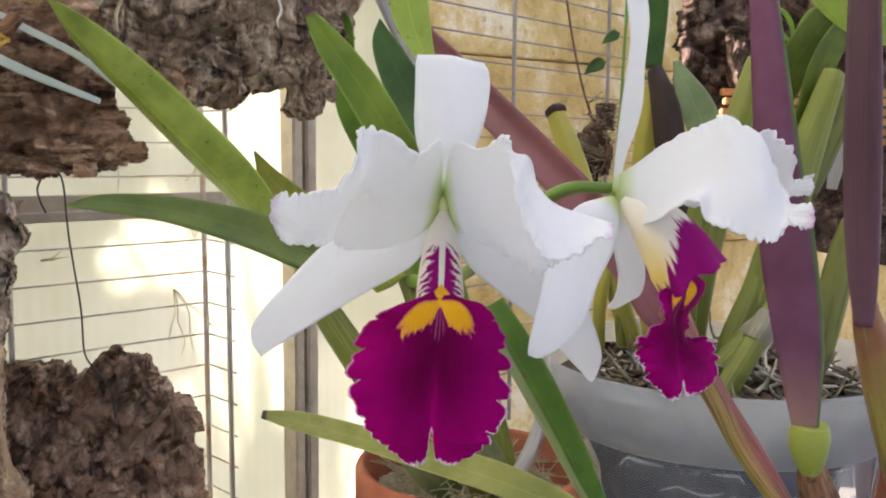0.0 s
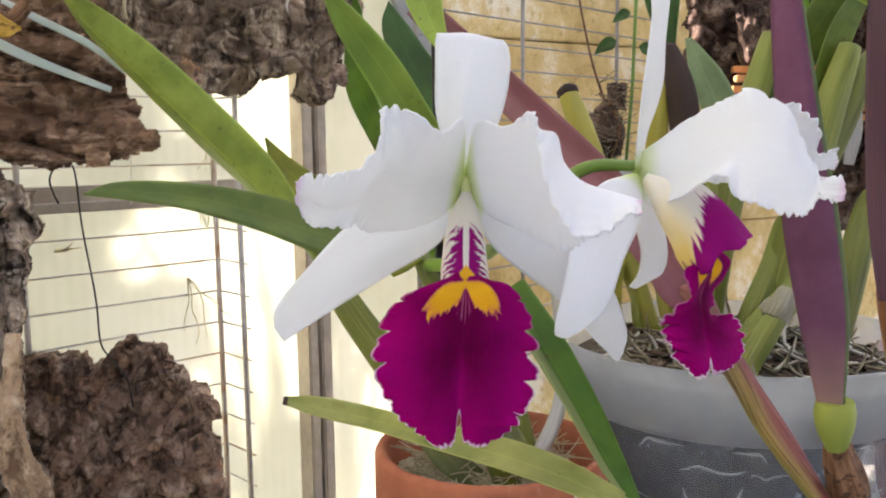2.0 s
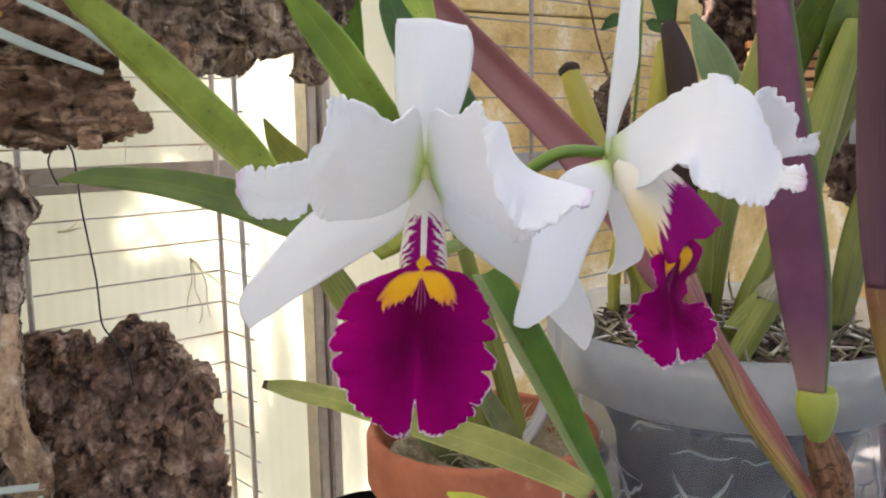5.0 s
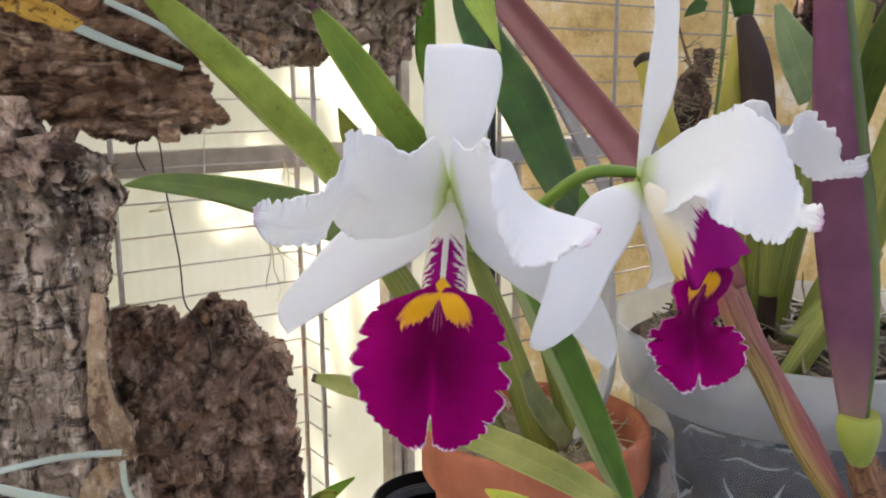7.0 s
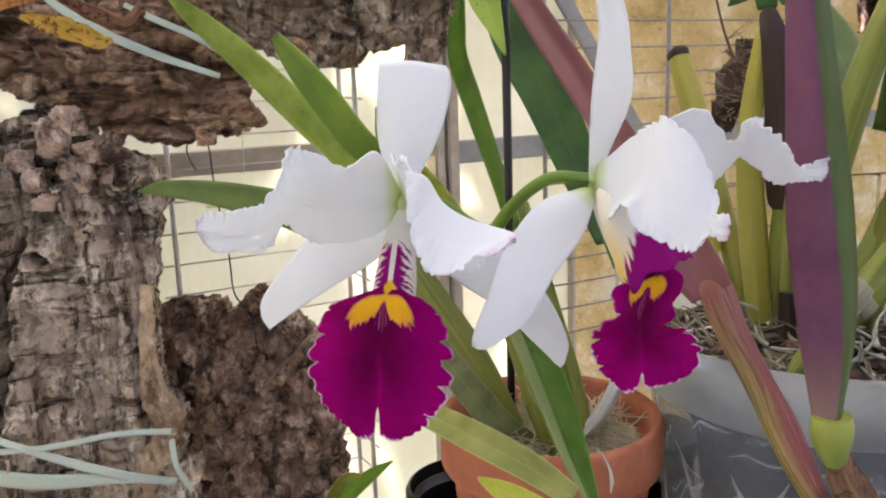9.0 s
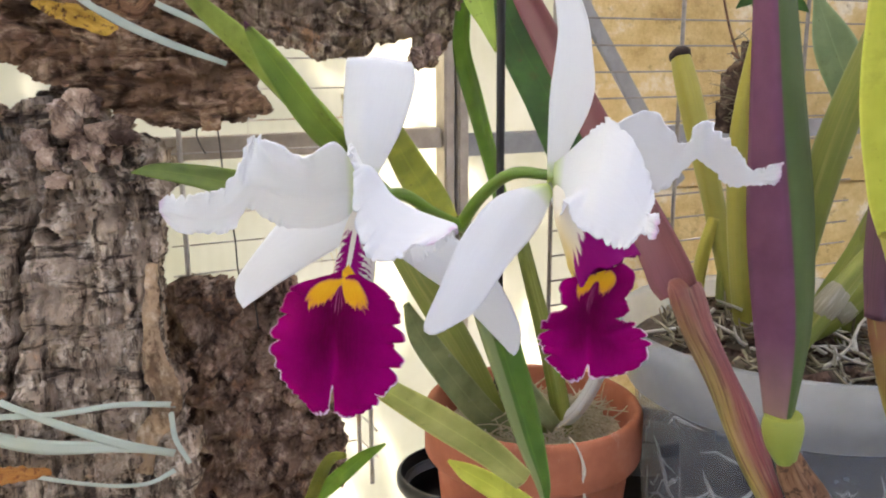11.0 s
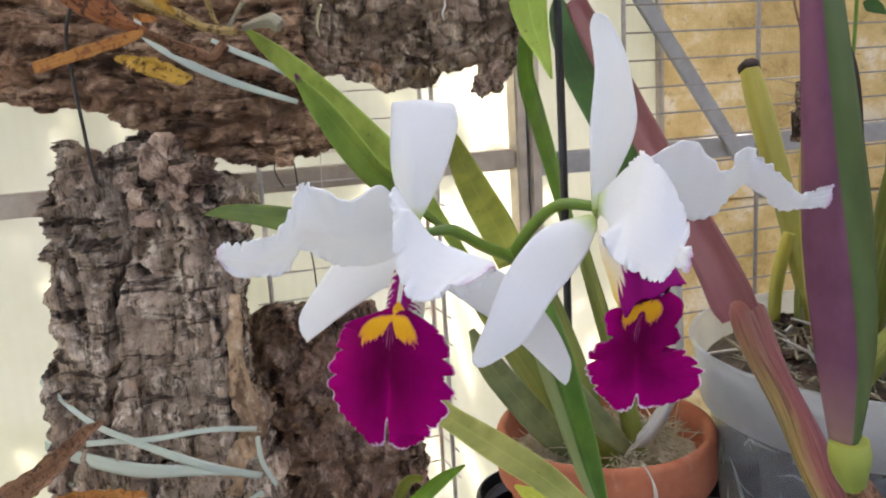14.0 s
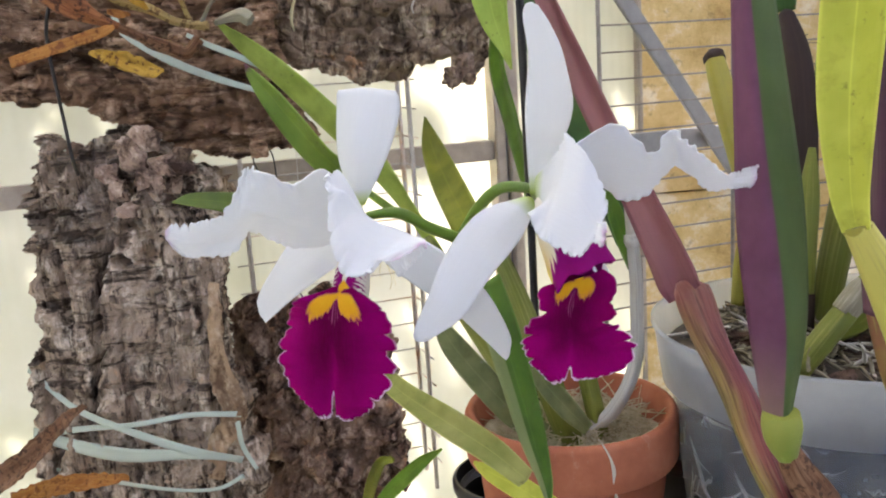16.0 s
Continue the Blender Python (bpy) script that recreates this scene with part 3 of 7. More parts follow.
def sheet(net, nu=40, nv=24, thick=0.0008, frill=0.0, waves=14, seed=0, ruff=0.0, lobes=0, notch=0.0, slit=0.0, pillow=0.0, cusp=True, tears=()):
    """A petal: a smooth skin through rows of edge, middle and edge points. frill: broad waves towards the edges;
    ruff: fine pleats along the rim; lobes, notch: number and depth of the rim's scallops; slit: a cleft in its end;
    tears: (side, place along the rim, depth, width) of single ragged gaps."""
    rows = [curve(r, nv) for r in net]
    g = np.array([curve([r[j] for r in rows], nu) for j in range(nv)]).transpose(1, 0, 2)
    uu = np.linspace(0, 1, nu)[:, None]
    vv = np.linspace(-1, 1, nv)[None, :]
    if slit:
        wob = 0.02 * ripples(nu, 9, seed + 0.4)[:, None]
        reach = 1 - slit * np.exp(-((vv - wob) / 0.07) ** 2) - 0.34 * slit * np.exp(-((vv - wob) / 0.24) ** 2) + 0 * uu
        at = uu * reach * (nu - 1)
        lo = np.clip(at.astype(int), 0, nu - 2)
        f = (at - lo)[..., None]
        jj = np.arange(nv)[None, :] + 0 * lo
        g = g[lo, jj] * (1 - f) + g[lo + 1, jj] * f
    if frill or ruff or lobes:
        nn = normals(g)
        mid = g[:, nv // 2][:, None, :]

        def rim(fn):
            """A value along each long edge, its own for each side."""
            return np.where(vv > 0, fn(0)[:, None], fn(1)[:, None])

        start = np.clip(uu * 5 - 0.6, 0, 1)
        far = np.abs(vv)
        edge = np.clip((far - 0.4) / 0.6, 0, 1) ** 1.5 * start
        tip = np.clip((uu - 0.72) / 0.28, 0, 1) ** 1.5 + 0 * vv
        hem = np.clip((far - 0.76) / 0.24, 0, 1) ** 1.6 * start * (1 if cusp else 1 - 0.85 * uu ** 10)
        hem_tip = np.clip((uu - 0.86) / 0.14, 0, 1) ** 1.3 + 0 * vv
        wave = rim(lambda k: 1.7 * ripples(nu, waves, seed * 3.3 + k) + 0.8 * ripples(nu, waves * 2.3, seed * 1.7 + k))
        wtip = (1.7 * ripples(nv, waves * 0.7, seed + 4.2))[None, :]

        def pleat(count, k, share):
            s = np.linspace(0, 1, count)
            n_wave = waves * 2.0 * share
            return np.sin(2 * math.pi * s * n_wave + 7 * ripples(count, n_wave * 0.45, seed + k)) * (0.35 + 0.9 * np.abs(ripples(count, n_wave * 0.3, seed + 9 + k)))

        fine = rim(lambda k: pleat(nu, k, 1.0))
        finet = (1.0 if cusp else 0.3) * pleat(nv, 5, 0.6)[None, :]
        g = g + nn * (edge * wave * frill + tip * wtip * frill * 0.7 + (hem * fine + hem_tip * finet) * ruff)[..., None]
        out = g - mid
        out = out / (np.linalg.norm(out, axis=2, keepdims=True) + 1e-9)
        along = np.gradient(g, axis=0)
        along = along / (np.linalg.norm(along, axis=2, keepdims=True) + 1e-9)
        if lobes:
            def scallop(count, k, share):
                s = np.linspace(0, 1, count)
                ph = math.pi * lobes * share * s + 2.6 * ripples(count, lobes * 0.7 * share, seed + k)
                deep = np.clip(0.6 + 1.7 * ripples(count, lobes * 0.8 * share, seed + 20 + k), 0.12, 1.4)
                return -((1 - np.abs(np.sin(ph))) ** 1.7 if cusp else (1 - np.abs(np.sin(ph))) ** 1.25) * deep

            grow = 1 - 0.85 * uu ** 3 if cusp else (0.25 + 0.75 * np.clip(uu * 2.4 - 0.7, 0, 1)) * (1 - 0.6 * uu ** 8)
            cut = grow * rim(lambda k: scallop(nu, k, 1.0) + (0.14 * ripples(nu, lobes * 5, seed + 40 + k) if cusp else 0) + 0.25 * ripples(nu, lobes * 2, seed + 50 + k))
            cutt = (1.0 if cusp else 0.3) * (0.25 * scallop(nv, 6, 0.8) + 0.20 * ripples(nv, lobes * 2.2, seed + 60))[None, :]
            g = g + out * (np.clip((far - 0.6) / 0.4, 0, 1) ** 1.3 * cut * notch * start)[..., None]
            for side, place, depth, width in tears:
                away = np.abs(uu - place) / width
                bite = depth * (np.exp(-(away / 0.62) ** 2) - 0.16 * np.exp(-((away - 2.6) / 1.3) ** 2))
                g = g - out * (np.clip((far - 0.62) / 0.38, 0, 1) ** 1.2 * bite * (vv * side > 0))[..., None]
            g = g + along * (np.clip((uu - 0.75) / 0.25, 0, 1) ** 1.2 * cutt * notch * (1 - far ** 4))[..., None]
    if pillow:
        g = g + np.array((0, -1.0, 0.15)) * (pillow * np.sin(math.pi * np.abs(vv)) * np.clip(uu * 4, 0, 1) * np.clip((1 - uu) * 5, 0, 1))[..., None]
    return slab_mesh(g, thick)


def funnel(points, radii, face, nu=60, nv=72, squash=0.85, flare=0.0, seed=0, skew=0.0):
    """A rolled lip tube, open at its mouth, with a ruffled rim; face: the way its striped front looks."""
    c = curve([(*p, r) for p, r in zip(points, radii)], nu)
    p, rad = c[:, :3], c[:, 3]
    tan = np.gradient(p, axis=0)
    tan /= np.linalg.norm(tan, axis=1, keepdims=True)
    f = np.array(face, float)
    g = np.zeros((nu, nv, 3))
    rip = ripples(nv, 9, seed) + 0.6 * ripples(nv, 21, seed + 3)
    for i in range(nu):
        b = f - tan[i] * (tan[i] @ f)
        b /= np.linalg.norm(b)
        a = np.cross(tan[i], b)
        s = i / (nu - 1)
        for j in range(nv):
            q = 2 * math.pi * (j / (nv - 1) - 0.5) * 0.985
            r = rad[i] * (1 + flare * max(0, s - 0.75) * 4 * rip[j])
            g[i, j] = p[i] + a * math.sin(q) * r + b * math.cos(q) * r * squash + tan[i] * (flare * 0.010 * max(0, s - 0.8) * 5 * rip[j] + skew * s * s * max(0.0, math.sin(q)))
    return slab_mesh(g, 0.0006)


def strap(line, face, nu=36, nv=9, fold=0.25, thick=0.0016, twist=0.0, wrinkle=0.0):
    """A strap leaf along (x, y, z, width) points; face: the way its upper side looks; fold: how far its halves rise."""
    c = curve(line, nu)
    p, wd = c[:, :3], np.clip(c[:, 3], 0.0008, None)
    tan = np.gradient(p, axis=0)
    tan /= np.linalg.norm(tan, axis=1, keepdims=True)
    f = np.array(face, float)
    up = f - tan * (tan @ f)[:, None]
    up /= np.linalg.norm(up, axis=1, keepdims=True)
    side = np.cross(tan, up)
    if twist:
        a = np.linspace(0, radians(twist), nu)[:, None]
        side, up = side * np.cos(a) + up * np.sin(a), up * np.cos(a) - side * np.sin(a)
    v = np.linspace(-1, 1, nv)
    g = p[:, None] + side[:, None] * (v[None, :, None] * wd[:, None, None] / 2) + up[:, None] * (np.sqrt(v ** 2 + 0.02)[None, :, None] * fold * wd[:, None, None] / 2)
    if wrinkle:
        for i in range(nu):
            for j in range(nv):
                q = Vector(g[i, j]) * 160
                g[i, j] += up[i] * wrinkle * noise.noise(q) * 1.5 + side[i] * wrinkle * noise.noise(q * 0.8 + Vector((7, 3, 1)))
    th = thick * (1 - 0.7 * np.abs(v))[None, :] * np.ones((nu, 1))
    return slab_mesh(g, th)


def tube(points, radii, count=28, sides=12, squash=1.0, ridges=0.0, seed=0, ends=True, face=None):
    """A round body along a line, its radii given at the line's points."""
    c = curve([(*p, r) for p, r in zip(points, radii)], count)
    p, rad = c[:, :3], np.clip(c[:, 3], 0.0002, None)
    tan = np.gradient(p, axis=0)
    tan /= np.linalg.norm(tan, axis=1, keepdims=True) + 1e-12
    ref = np.array((0.0, -1.0, 0.0)) if abs(tan[:, 1]).max() < 0.9 else np.array((0.0, 0.0, 1.0))
    ref = ref if face is None else np.array(face, float)
    bm = bmesh.new()
    uvl = bm.loops.layers.uv.new("uv")
    rng = np.random.RandomState(seed)
    ph = rng.rand() * 6.28
    rings = []
    for i in range(count):
        a = np.cross(tan[i], ref)
        a /= np.linalg.norm(a) + 1e-12
        b = np.cross(a, tan[i])
        ring = []
        for k in range(sides):
            q = 2 * math.pi * k / sides
            r = rad[i] * (1 + ridges * math.sin(q * 5 + ph))
            ring.append(bm.verts.new(p[i] + a * math.sin(q) * r - b * math.cos(q) * r * squash))
        rings.append(ring)
    for i in range(count - 1):
        for k in range(sides):
            l = (k + 1) % sides
            f = bm.faces.new((rings[i][k], rings[i][l], rings[i + 1][l], rings[i + 1][k]))
            f.smooth = True
            for loop, w in zip(f.loops, ((i, k), (i, k + 1), (i + 1, k + 1), (i + 1, k))):
                loop[uvl].uv = (w[0] / (count - 1), w[1] / sides)
    if ends:
        bm.faces.new(rings[0])
        bm.faces.new(list(reversed(rings[-1])))
    bmesh.ops.recalc_face_normals(bm, faces=bm.faces[:])
    return bm


def lathe(profile, sides=72):
    """A turned body from (radius, height) points, round the z axis."""
    bm = bmesh.new()
    rings = [[bm.verts.new((r * math.cos(2 * math.pi * k / sides), r * math.sin(2 * math.pi * k / sides), z)) for k in range(sides)] for r, z in profile]
    for i in range(len(rings) - 1):
        for k in range(sides):
            l = (k + 1) % sides
            f = bm.faces.new((rings[i][k], rings[i][l], rings[i + 1][l], rings[i + 1][k]))
            f.smooth = True
    bmesh.ops.recalc_face_normals(bm, faces=bm.faces[:])
    return bm


def box(size, bevel=0.0, centre=(0, 0, 0)):
    bm = bmesh.new()
    bmesh.ops.create_cube(bm, size=1.0)
    bmesh.ops.scale(bm, vec=size, verts=bm.verts[:])
    bmesh.ops.translate(bm, vec=centre, verts=bm.verts[:])
    if bevel:
        bmesh.ops.bevel(bm, geom=bm.edges[:], offset=bevel, segments=2, affect="EDGES")
    return bm


def moved(bm, m):
    bm.transform(m)
    return bm


# ---- the back wall's plane: u runs along it, c counts out of it towards the room ----
S2 = 0.5 ** 0.5


def wall_at(u, c, z):
    return Vector((c * S2 + u * S2, -c * S2 + u * S2, z))


WALL_TURN = Matrix.Rotation(radians(45), 4, "Z")
WALL_C = -0.668


def wall_box(u0, u1, z0, z1, depth, c, bevel=0.0015):
    """A box along the wall, its front face at c."""
    m = Matrix.Translation(wall_at((u0 + u1) / 2, c - depth / 2, (z0 + z1) / 2)) @ WALL_TURN
    return moved(box((u1 - u0, depth, z1 - z0), bevel), m)


# fluted sheet, one piece each side of the upright
wall_sheet = part("wall_sheet", wall_box(-1.9, 0.470, 0.0, 2.3, 0.006, WALL_C, 0), SHEET)
tagged(wall_sheet, kind="structure")
wall_sheet_2 = part("wall_sheet", wall_box(0.470, 0.635, 0.0, 2.3, 0.006, WALL_C - 0.001, 0), SHEET)
tagged(wall_sheet_2, kind="structure")
frame_thing = thing("window_frame", wall_at(0.47, -0.655, 0.9), "weathered grey metal glazing frame of a greenhouse wall", "frame", kind="structure")
bm = wall_box(0.457, 0.468, 0.3, 1.9, 0.022, -0.645)
bm2 = wall_box(0.472, 0.484, 0.3, 1.9, 0.022, -0.645)
under(part("mullion", bm, STEEL_PAINT), frame_thing)
under(part("mullion", bm2, STEEL_PAINT), frame_thing)
# fin added, not seen: covers the sheet's bright end, keeps sun off the wires
under(part("sun_fin", wall_box(0.6355, 0.642, 0.3, 1.9, 0.075, -0.662), STEEL_PAINT), frame_thing)
under(part("mullion_groove", wall_box(0.4675, 0.4725, 0.3, 1.9, 0.014, -0.652, 0), BRACE_PAINT), frame_thing)
rail = wall_box(-0.9, 0.4565, 1.166, 1.186, 0.016, -0.650)
rail_2 = wall_box(0.4845, 1.3, 1.156, 1.178, 0.016, -0.650)
under(part("rail", rail, STEEL_PAINT), frame_thing)
under(part("rail", rail_2, BRACE_PAINT), frame_thing)
a, b = wall_at(0.560, -0.645, 1.385), wall_at(0.760, -0.645, 1.112)
d = (b - a).normalized()
m = Matrix((tuple(d), tuple(wall_at(0, 1, 0)), tuple(d.cross(wall_at(0, 1, 0))))).transposed().to_4x4()
m.translation = (a + b) / 2
under(part("brace", moved(box(((b - a).length, 0.006, 0.017), 0.001), m), BRACE_PAINT), frame_thing)

# ---- control nets of the petals and lines of the leaves, in metres ----
F1_DORSAL = [
    [(-0.0015, 0.2850, 1.2025), (0.0006, 0.2840, 1.2025), (0.0036, 0.2850, 1.2025)],
    [(-0.0085, 0.2870, 1.2210), (0.0018, 0.2830, 1.2209), (0.0134, 0.2900, 1.2222)],
    [(-0.0090, 0.2890, 1.2366), (0.0027, 0.2870, 1.2375), (0.0172, 0.2960, 1.2383)],
    [(-0.0089, 0.2900, 1.2473), (0.0037, 0.2920, 1.2482), (0.0168, 0.2980, 1.2455)],
    [(-0.0083, 0.2910, 1.2509), (0.0038, 0.2950, 1.2509), (0.0152, 0.2990, 1.2489)],
]
F1_PETAL_A = [
    [(0.0002, 0.2840, 1.2035), (-0.0006, 0.2840, 1.1990), (-0.0011, 0.2840, 1.1973), (-0.0018, 0.2840, 1.1945)],
    [(-0.0004, 0.2625, 1.2205), (-0.0055, 0.2765, 1.2025), (-0.0066, 0.2788, 1.1970), (-0.0085, 0.2825, 1.1880)],
    [(-0.0072, 0.2490, 1.2162), (-0.0125, 0.2670, 1.2015), (-0.0150, 0.2739, 1.1949), (-0.0196, 0.2815, 1.1842)],
    [(-0.0156, 0.2425, 1.2228), (-0.0195, 0.2560, 1.2040), (-0.0242, 0.2696, 1.1963), (-0.0335, 0.2808, 1.1838)],
    [(-0.0238, 0.2435, 1.2243), (-0.0222, 0.2400, 1.2085), (-0.0264, 0.2584, 1.2011), (-0.0358, 0.2700, 1.1890)],
    [(-0.0240, 0.2378, 1.2184), (-0.0262, 0.2375, 1.2045), (-0.0287, 0.2508, 1.2015), (-0.0355, 0.2540, 1.1965)],
    [(-0.0296, 0.2319, 1.2078), (-0.0318, 0.2340, 1.1995), (-0.0318, 0.2423, 1.1957), (-0.0338, 0.2410, 1.1895)],
    [(-0.0365, 0.2270, 1.2050), (-0.0390, 0.2290, 1.1975), (-0.0396, 0.2333, 1.1945), (-0.0415, 0.2330, 1.1895)],
    [(-0.0425, 0.2205, 1.2055), (-0.0438, 0.2205, 1.2005), (-0.0440, 0.2229, 1.1973), (-0.0446, 0.2250, 1.1920)],
    [(-0.0455, 0.2185, 1.2032), (-0.0460, 0.2185, 1.2008), (-0.0461, 0.2193, 1.1995), (-0.0462, 0.2205, 1.1975)],
]
F1_PETAL_B = [
    [(0.0010, 0.2840, 1.2035), (0.0016, 0.2840, 1.2010), (0.0022, 0.2840, 1.1980), (0.0032, 0.2840, 1.1945)],
    [(0.0040, 0.2660, 1.2195), (0.0054, 0.2725, 1.2105), (0.0065, 0.2770, 1.2025), (0.0100, 0.2825, 1.1880)],
    [(0.0118, 0.2461, 1.2178), (0.0125, 0.2555, 1.2105), (0.0135, 0.2655, 1.2025), (0.0210, 0.2800, 1.1830)],
    [(0.0184, 0.2350, 1.2215), (0.0195, 0.2445, 1.2120), (0.0200, 0.2555, 1.2030), (0.0280, 0.2720, 1.1795)],
    [(0.0200, 0.2325, 1.2125), (0.0250, 0.2365, 1.2150), (0.0262, 0.2500, 1.2000), (0.0315, 0.2630, 1.1785)],
    [(0.0214, 0.2281, 1.2002), (0.0276, 0.2392, 1.2075), (0.0305, 0.2500, 1.1970), (0.0340, 0.2580, 1.1800)],
    [(0.0280, 0.2245, 1.1874), (0.0335, 0.2428, 1.2010), (0.0370, 0.2500, 1.1955), (0.0385, 0.2560, 1.1830)],
    [(0.0365, 0.2260, 1.1885), (0.0420, 0.2445, 1.1980), (0.0440, 0.2485, 1.1945), (0.0445, 0.2525, 1.1880)],
    [(0.0435, 0.2235, 1.1935), (0.0490, 0.2450, 1.1960), (0.0497, 0.2470, 1.1945), (0.0495, 0.2490, 1.1920)],
    [(0.0485, 0.2300, 1.1940), (0.0512, 0.2420, 1.1950), (0.0514, 0.2450, 1.1942), (0.0510, 0.2465, 1.1932)],
]
F1_SEPAL_A = [
    [(-0.0029, 0.2850, 1.1960), (-0.0015, 0.2840, 1.1937), (-0.0023, 0.2840, 1.1917)],
    [(-0.0157, 0.2870, 1.1878), (-0.0117, 0.2850, 1.1837), (-0.0087, 0.2840, 1.1788)],
    [(-0.0361, 0.2920, 1.1877), (-0.0297, 0.2880, 1.1752), (-0.0278, 0.2880, 1.1667)],
    [(-0.0570, 0.2950, 1.1680), (-0.0494, 0.2920, 1.1633), (-0.0443, 0.2910, 1.1563)],
    [(-0.0679, 0.2970, 1.1550), (-0.0615, 0.2960, 1.1511), (-0.0573, 0.2950, 1.1477)],
    [(-0.0690, 0.2970, 1.1477), (-0.0670, 0.2970, 1.1441), (-0.0654, 0.2970, 1.1422)],
]
F1_SEPAL_B = [
    [(0.0030, 0.2850, 1.1956), (0.0040, 0.2850, 1.1933), (0.0041, 0.2850, 1.1913)],
    [(0.0180, 0.2870, 1.1916), (0.0140, 0.2860, 1.1857), (0.0091, 0.2860, 1.1787)],
    [(0.0366, 0.2910, 1.1813), (0.0285, 0.2900, 1.1733), (0.0215, 0.2900, 1.1671)],
    [(0.0520, 0.2960, 1.1642), (0.0426, 0.2950, 1.1602), (0.0344, 0.2950, 1.1570)],
    [(0.0603, 0.3000, 1.1445), (0.0532, 0.3000, 1.1412), (0.0469, 0.3000, 1.1427)],
    [(0.0593, 0.3020, 1.1349), (0.0574, 0.3020, 1.1319), (0.0555, 0.3020, 1.1336)],
]
F1_LIP = [
    [(-0.0090, 0.2610, 1.1692), (-0.0002, 0.2690, 1.1712), (0.0084, 0.2660, 1.1685)],
    [(-0.0170, 0.2570, 1.1668), (-0.0002, 0.2620, 1.1662), (0.0148, 0.2645, 1.1668)],
    [(-0.0254, 0.2640, 1.1593), (-0.0007, 0.2600, 1.1584), (0.0205, 0.2680, 1.1584)],
    [(-0.0300, 0.2620, 1.1479), (-0.0016, 0.2590, 1.1478), (0.0229, 0.2670, 1.1460)],
    [(-0.0287, 0.2590, 1.1365), (-0.0023, 0.2590, 1.1366), (0.0222, 0.2640, 1.1341)],
    [(-0.0234, 0.2570, 1.1274), (-0.0026, 0.2570, 1.1275), (0.0183, 0.2590, 1.1261)],
    [(-0.0164, 0.2560, 1.1210), (-0.0027, 0.2560, 1.1214), (0.0125, 0.2570, 1.1203)],
    [(-0.0091, 0.2560, 1.1159), (-0.0027, 0.2560, 1.1169), (0.0052, 0.2560, 1.1165)],
]
F2_DORSAL = [
    [(0.0664, 0.3170, 1.2030), (0.0679, 0.3170, 1.2025), (0.0692, 0.3180, 1.2033)],
    [(0.0671, 0.3140, 1.2202), (0.0714, 0.3210, 1.2193), (0.0739, 0.3300, 1.2170)],
    [(0.0683, 0.3110, 1.2390), (0.0744, 0.3220, 1.2381), (0.0810, 0.3350, 1.2370)],
    [(0.0706, 0.3110, 1.2593), (0.0766, 0.3180, 1.2588), (0.0802, 0.3280, 1.2574)],
    [(0.0689, 0.3110, 1.2750), (0.0742, 0.3130, 1.2746), (0.0784, 0.3180, 1.2711)],
    [(0.0707, 0.3100, 1.2796), (0.0728, 0.3110, 1.2803), (0.0752, 0.3120, 1.2788)],
]
F2_PETAL_A = [
    [(0.0668, 0.3200, 1.2075), (0.0676, 0.3195, 1.2045), (0.0680, 0.3195, 1.2015)],
    [(0.0750, 0.3130, 1.2140), (0.0745, 0.3090, 1.2010), (0.0715, 0.3180, 1.1895)],
    [(0.0825, 0.3070, 1.2205), (0.0815, 0.2960, 1.2050), (0.0765, 0.2960, 1.1925)],
    [(0.0900, 0.2930, 1.2262), (0.0885, 0.2800, 1.2085), (0.0828, 0.2690, 1.2015)],
    [(0.0934, 0.2855, 1.2286), (0.0920, 0.2745, 1.2093), (0.0875, 0.2648, 1.1948)],
    [(0.0968, 0.2777, 1.2300), (0.0955, 0.2690, 1.2100), (0.0925, 0.2605, 1.1932)],
    [(0.1050, 0.2710, 1.2227), (0.1030, 0.2640, 1.2080), (0.1000, 0.2590, 1.1890)],
    [(0.1110, 0.2705, 1.2105), (0.1085, 0.2625, 1.2010), (0.1055, 0.2570, 1.1887)],
    [(0.1128, 0.2660, 1.2045), (0.1106, 0.2610, 1.1985), (0.1082, 0.2565, 1.1912)],
    [(0.1122, 0.2595, 1.2010), (0.1118, 0.2580, 1.1978), (0.1110, 0.2565, 1.1944)],
    [(0.1140, 0.2540, 1.2022), (0.1140, 0.2535, 1.1978), (0.1132, 0.2535, 1.1934)],
    [(0.1155, 0.2520, 1.1995), (0.1158, 0.2515, 1.1970), (0.1155, 0.2513, 1.1944)],
]
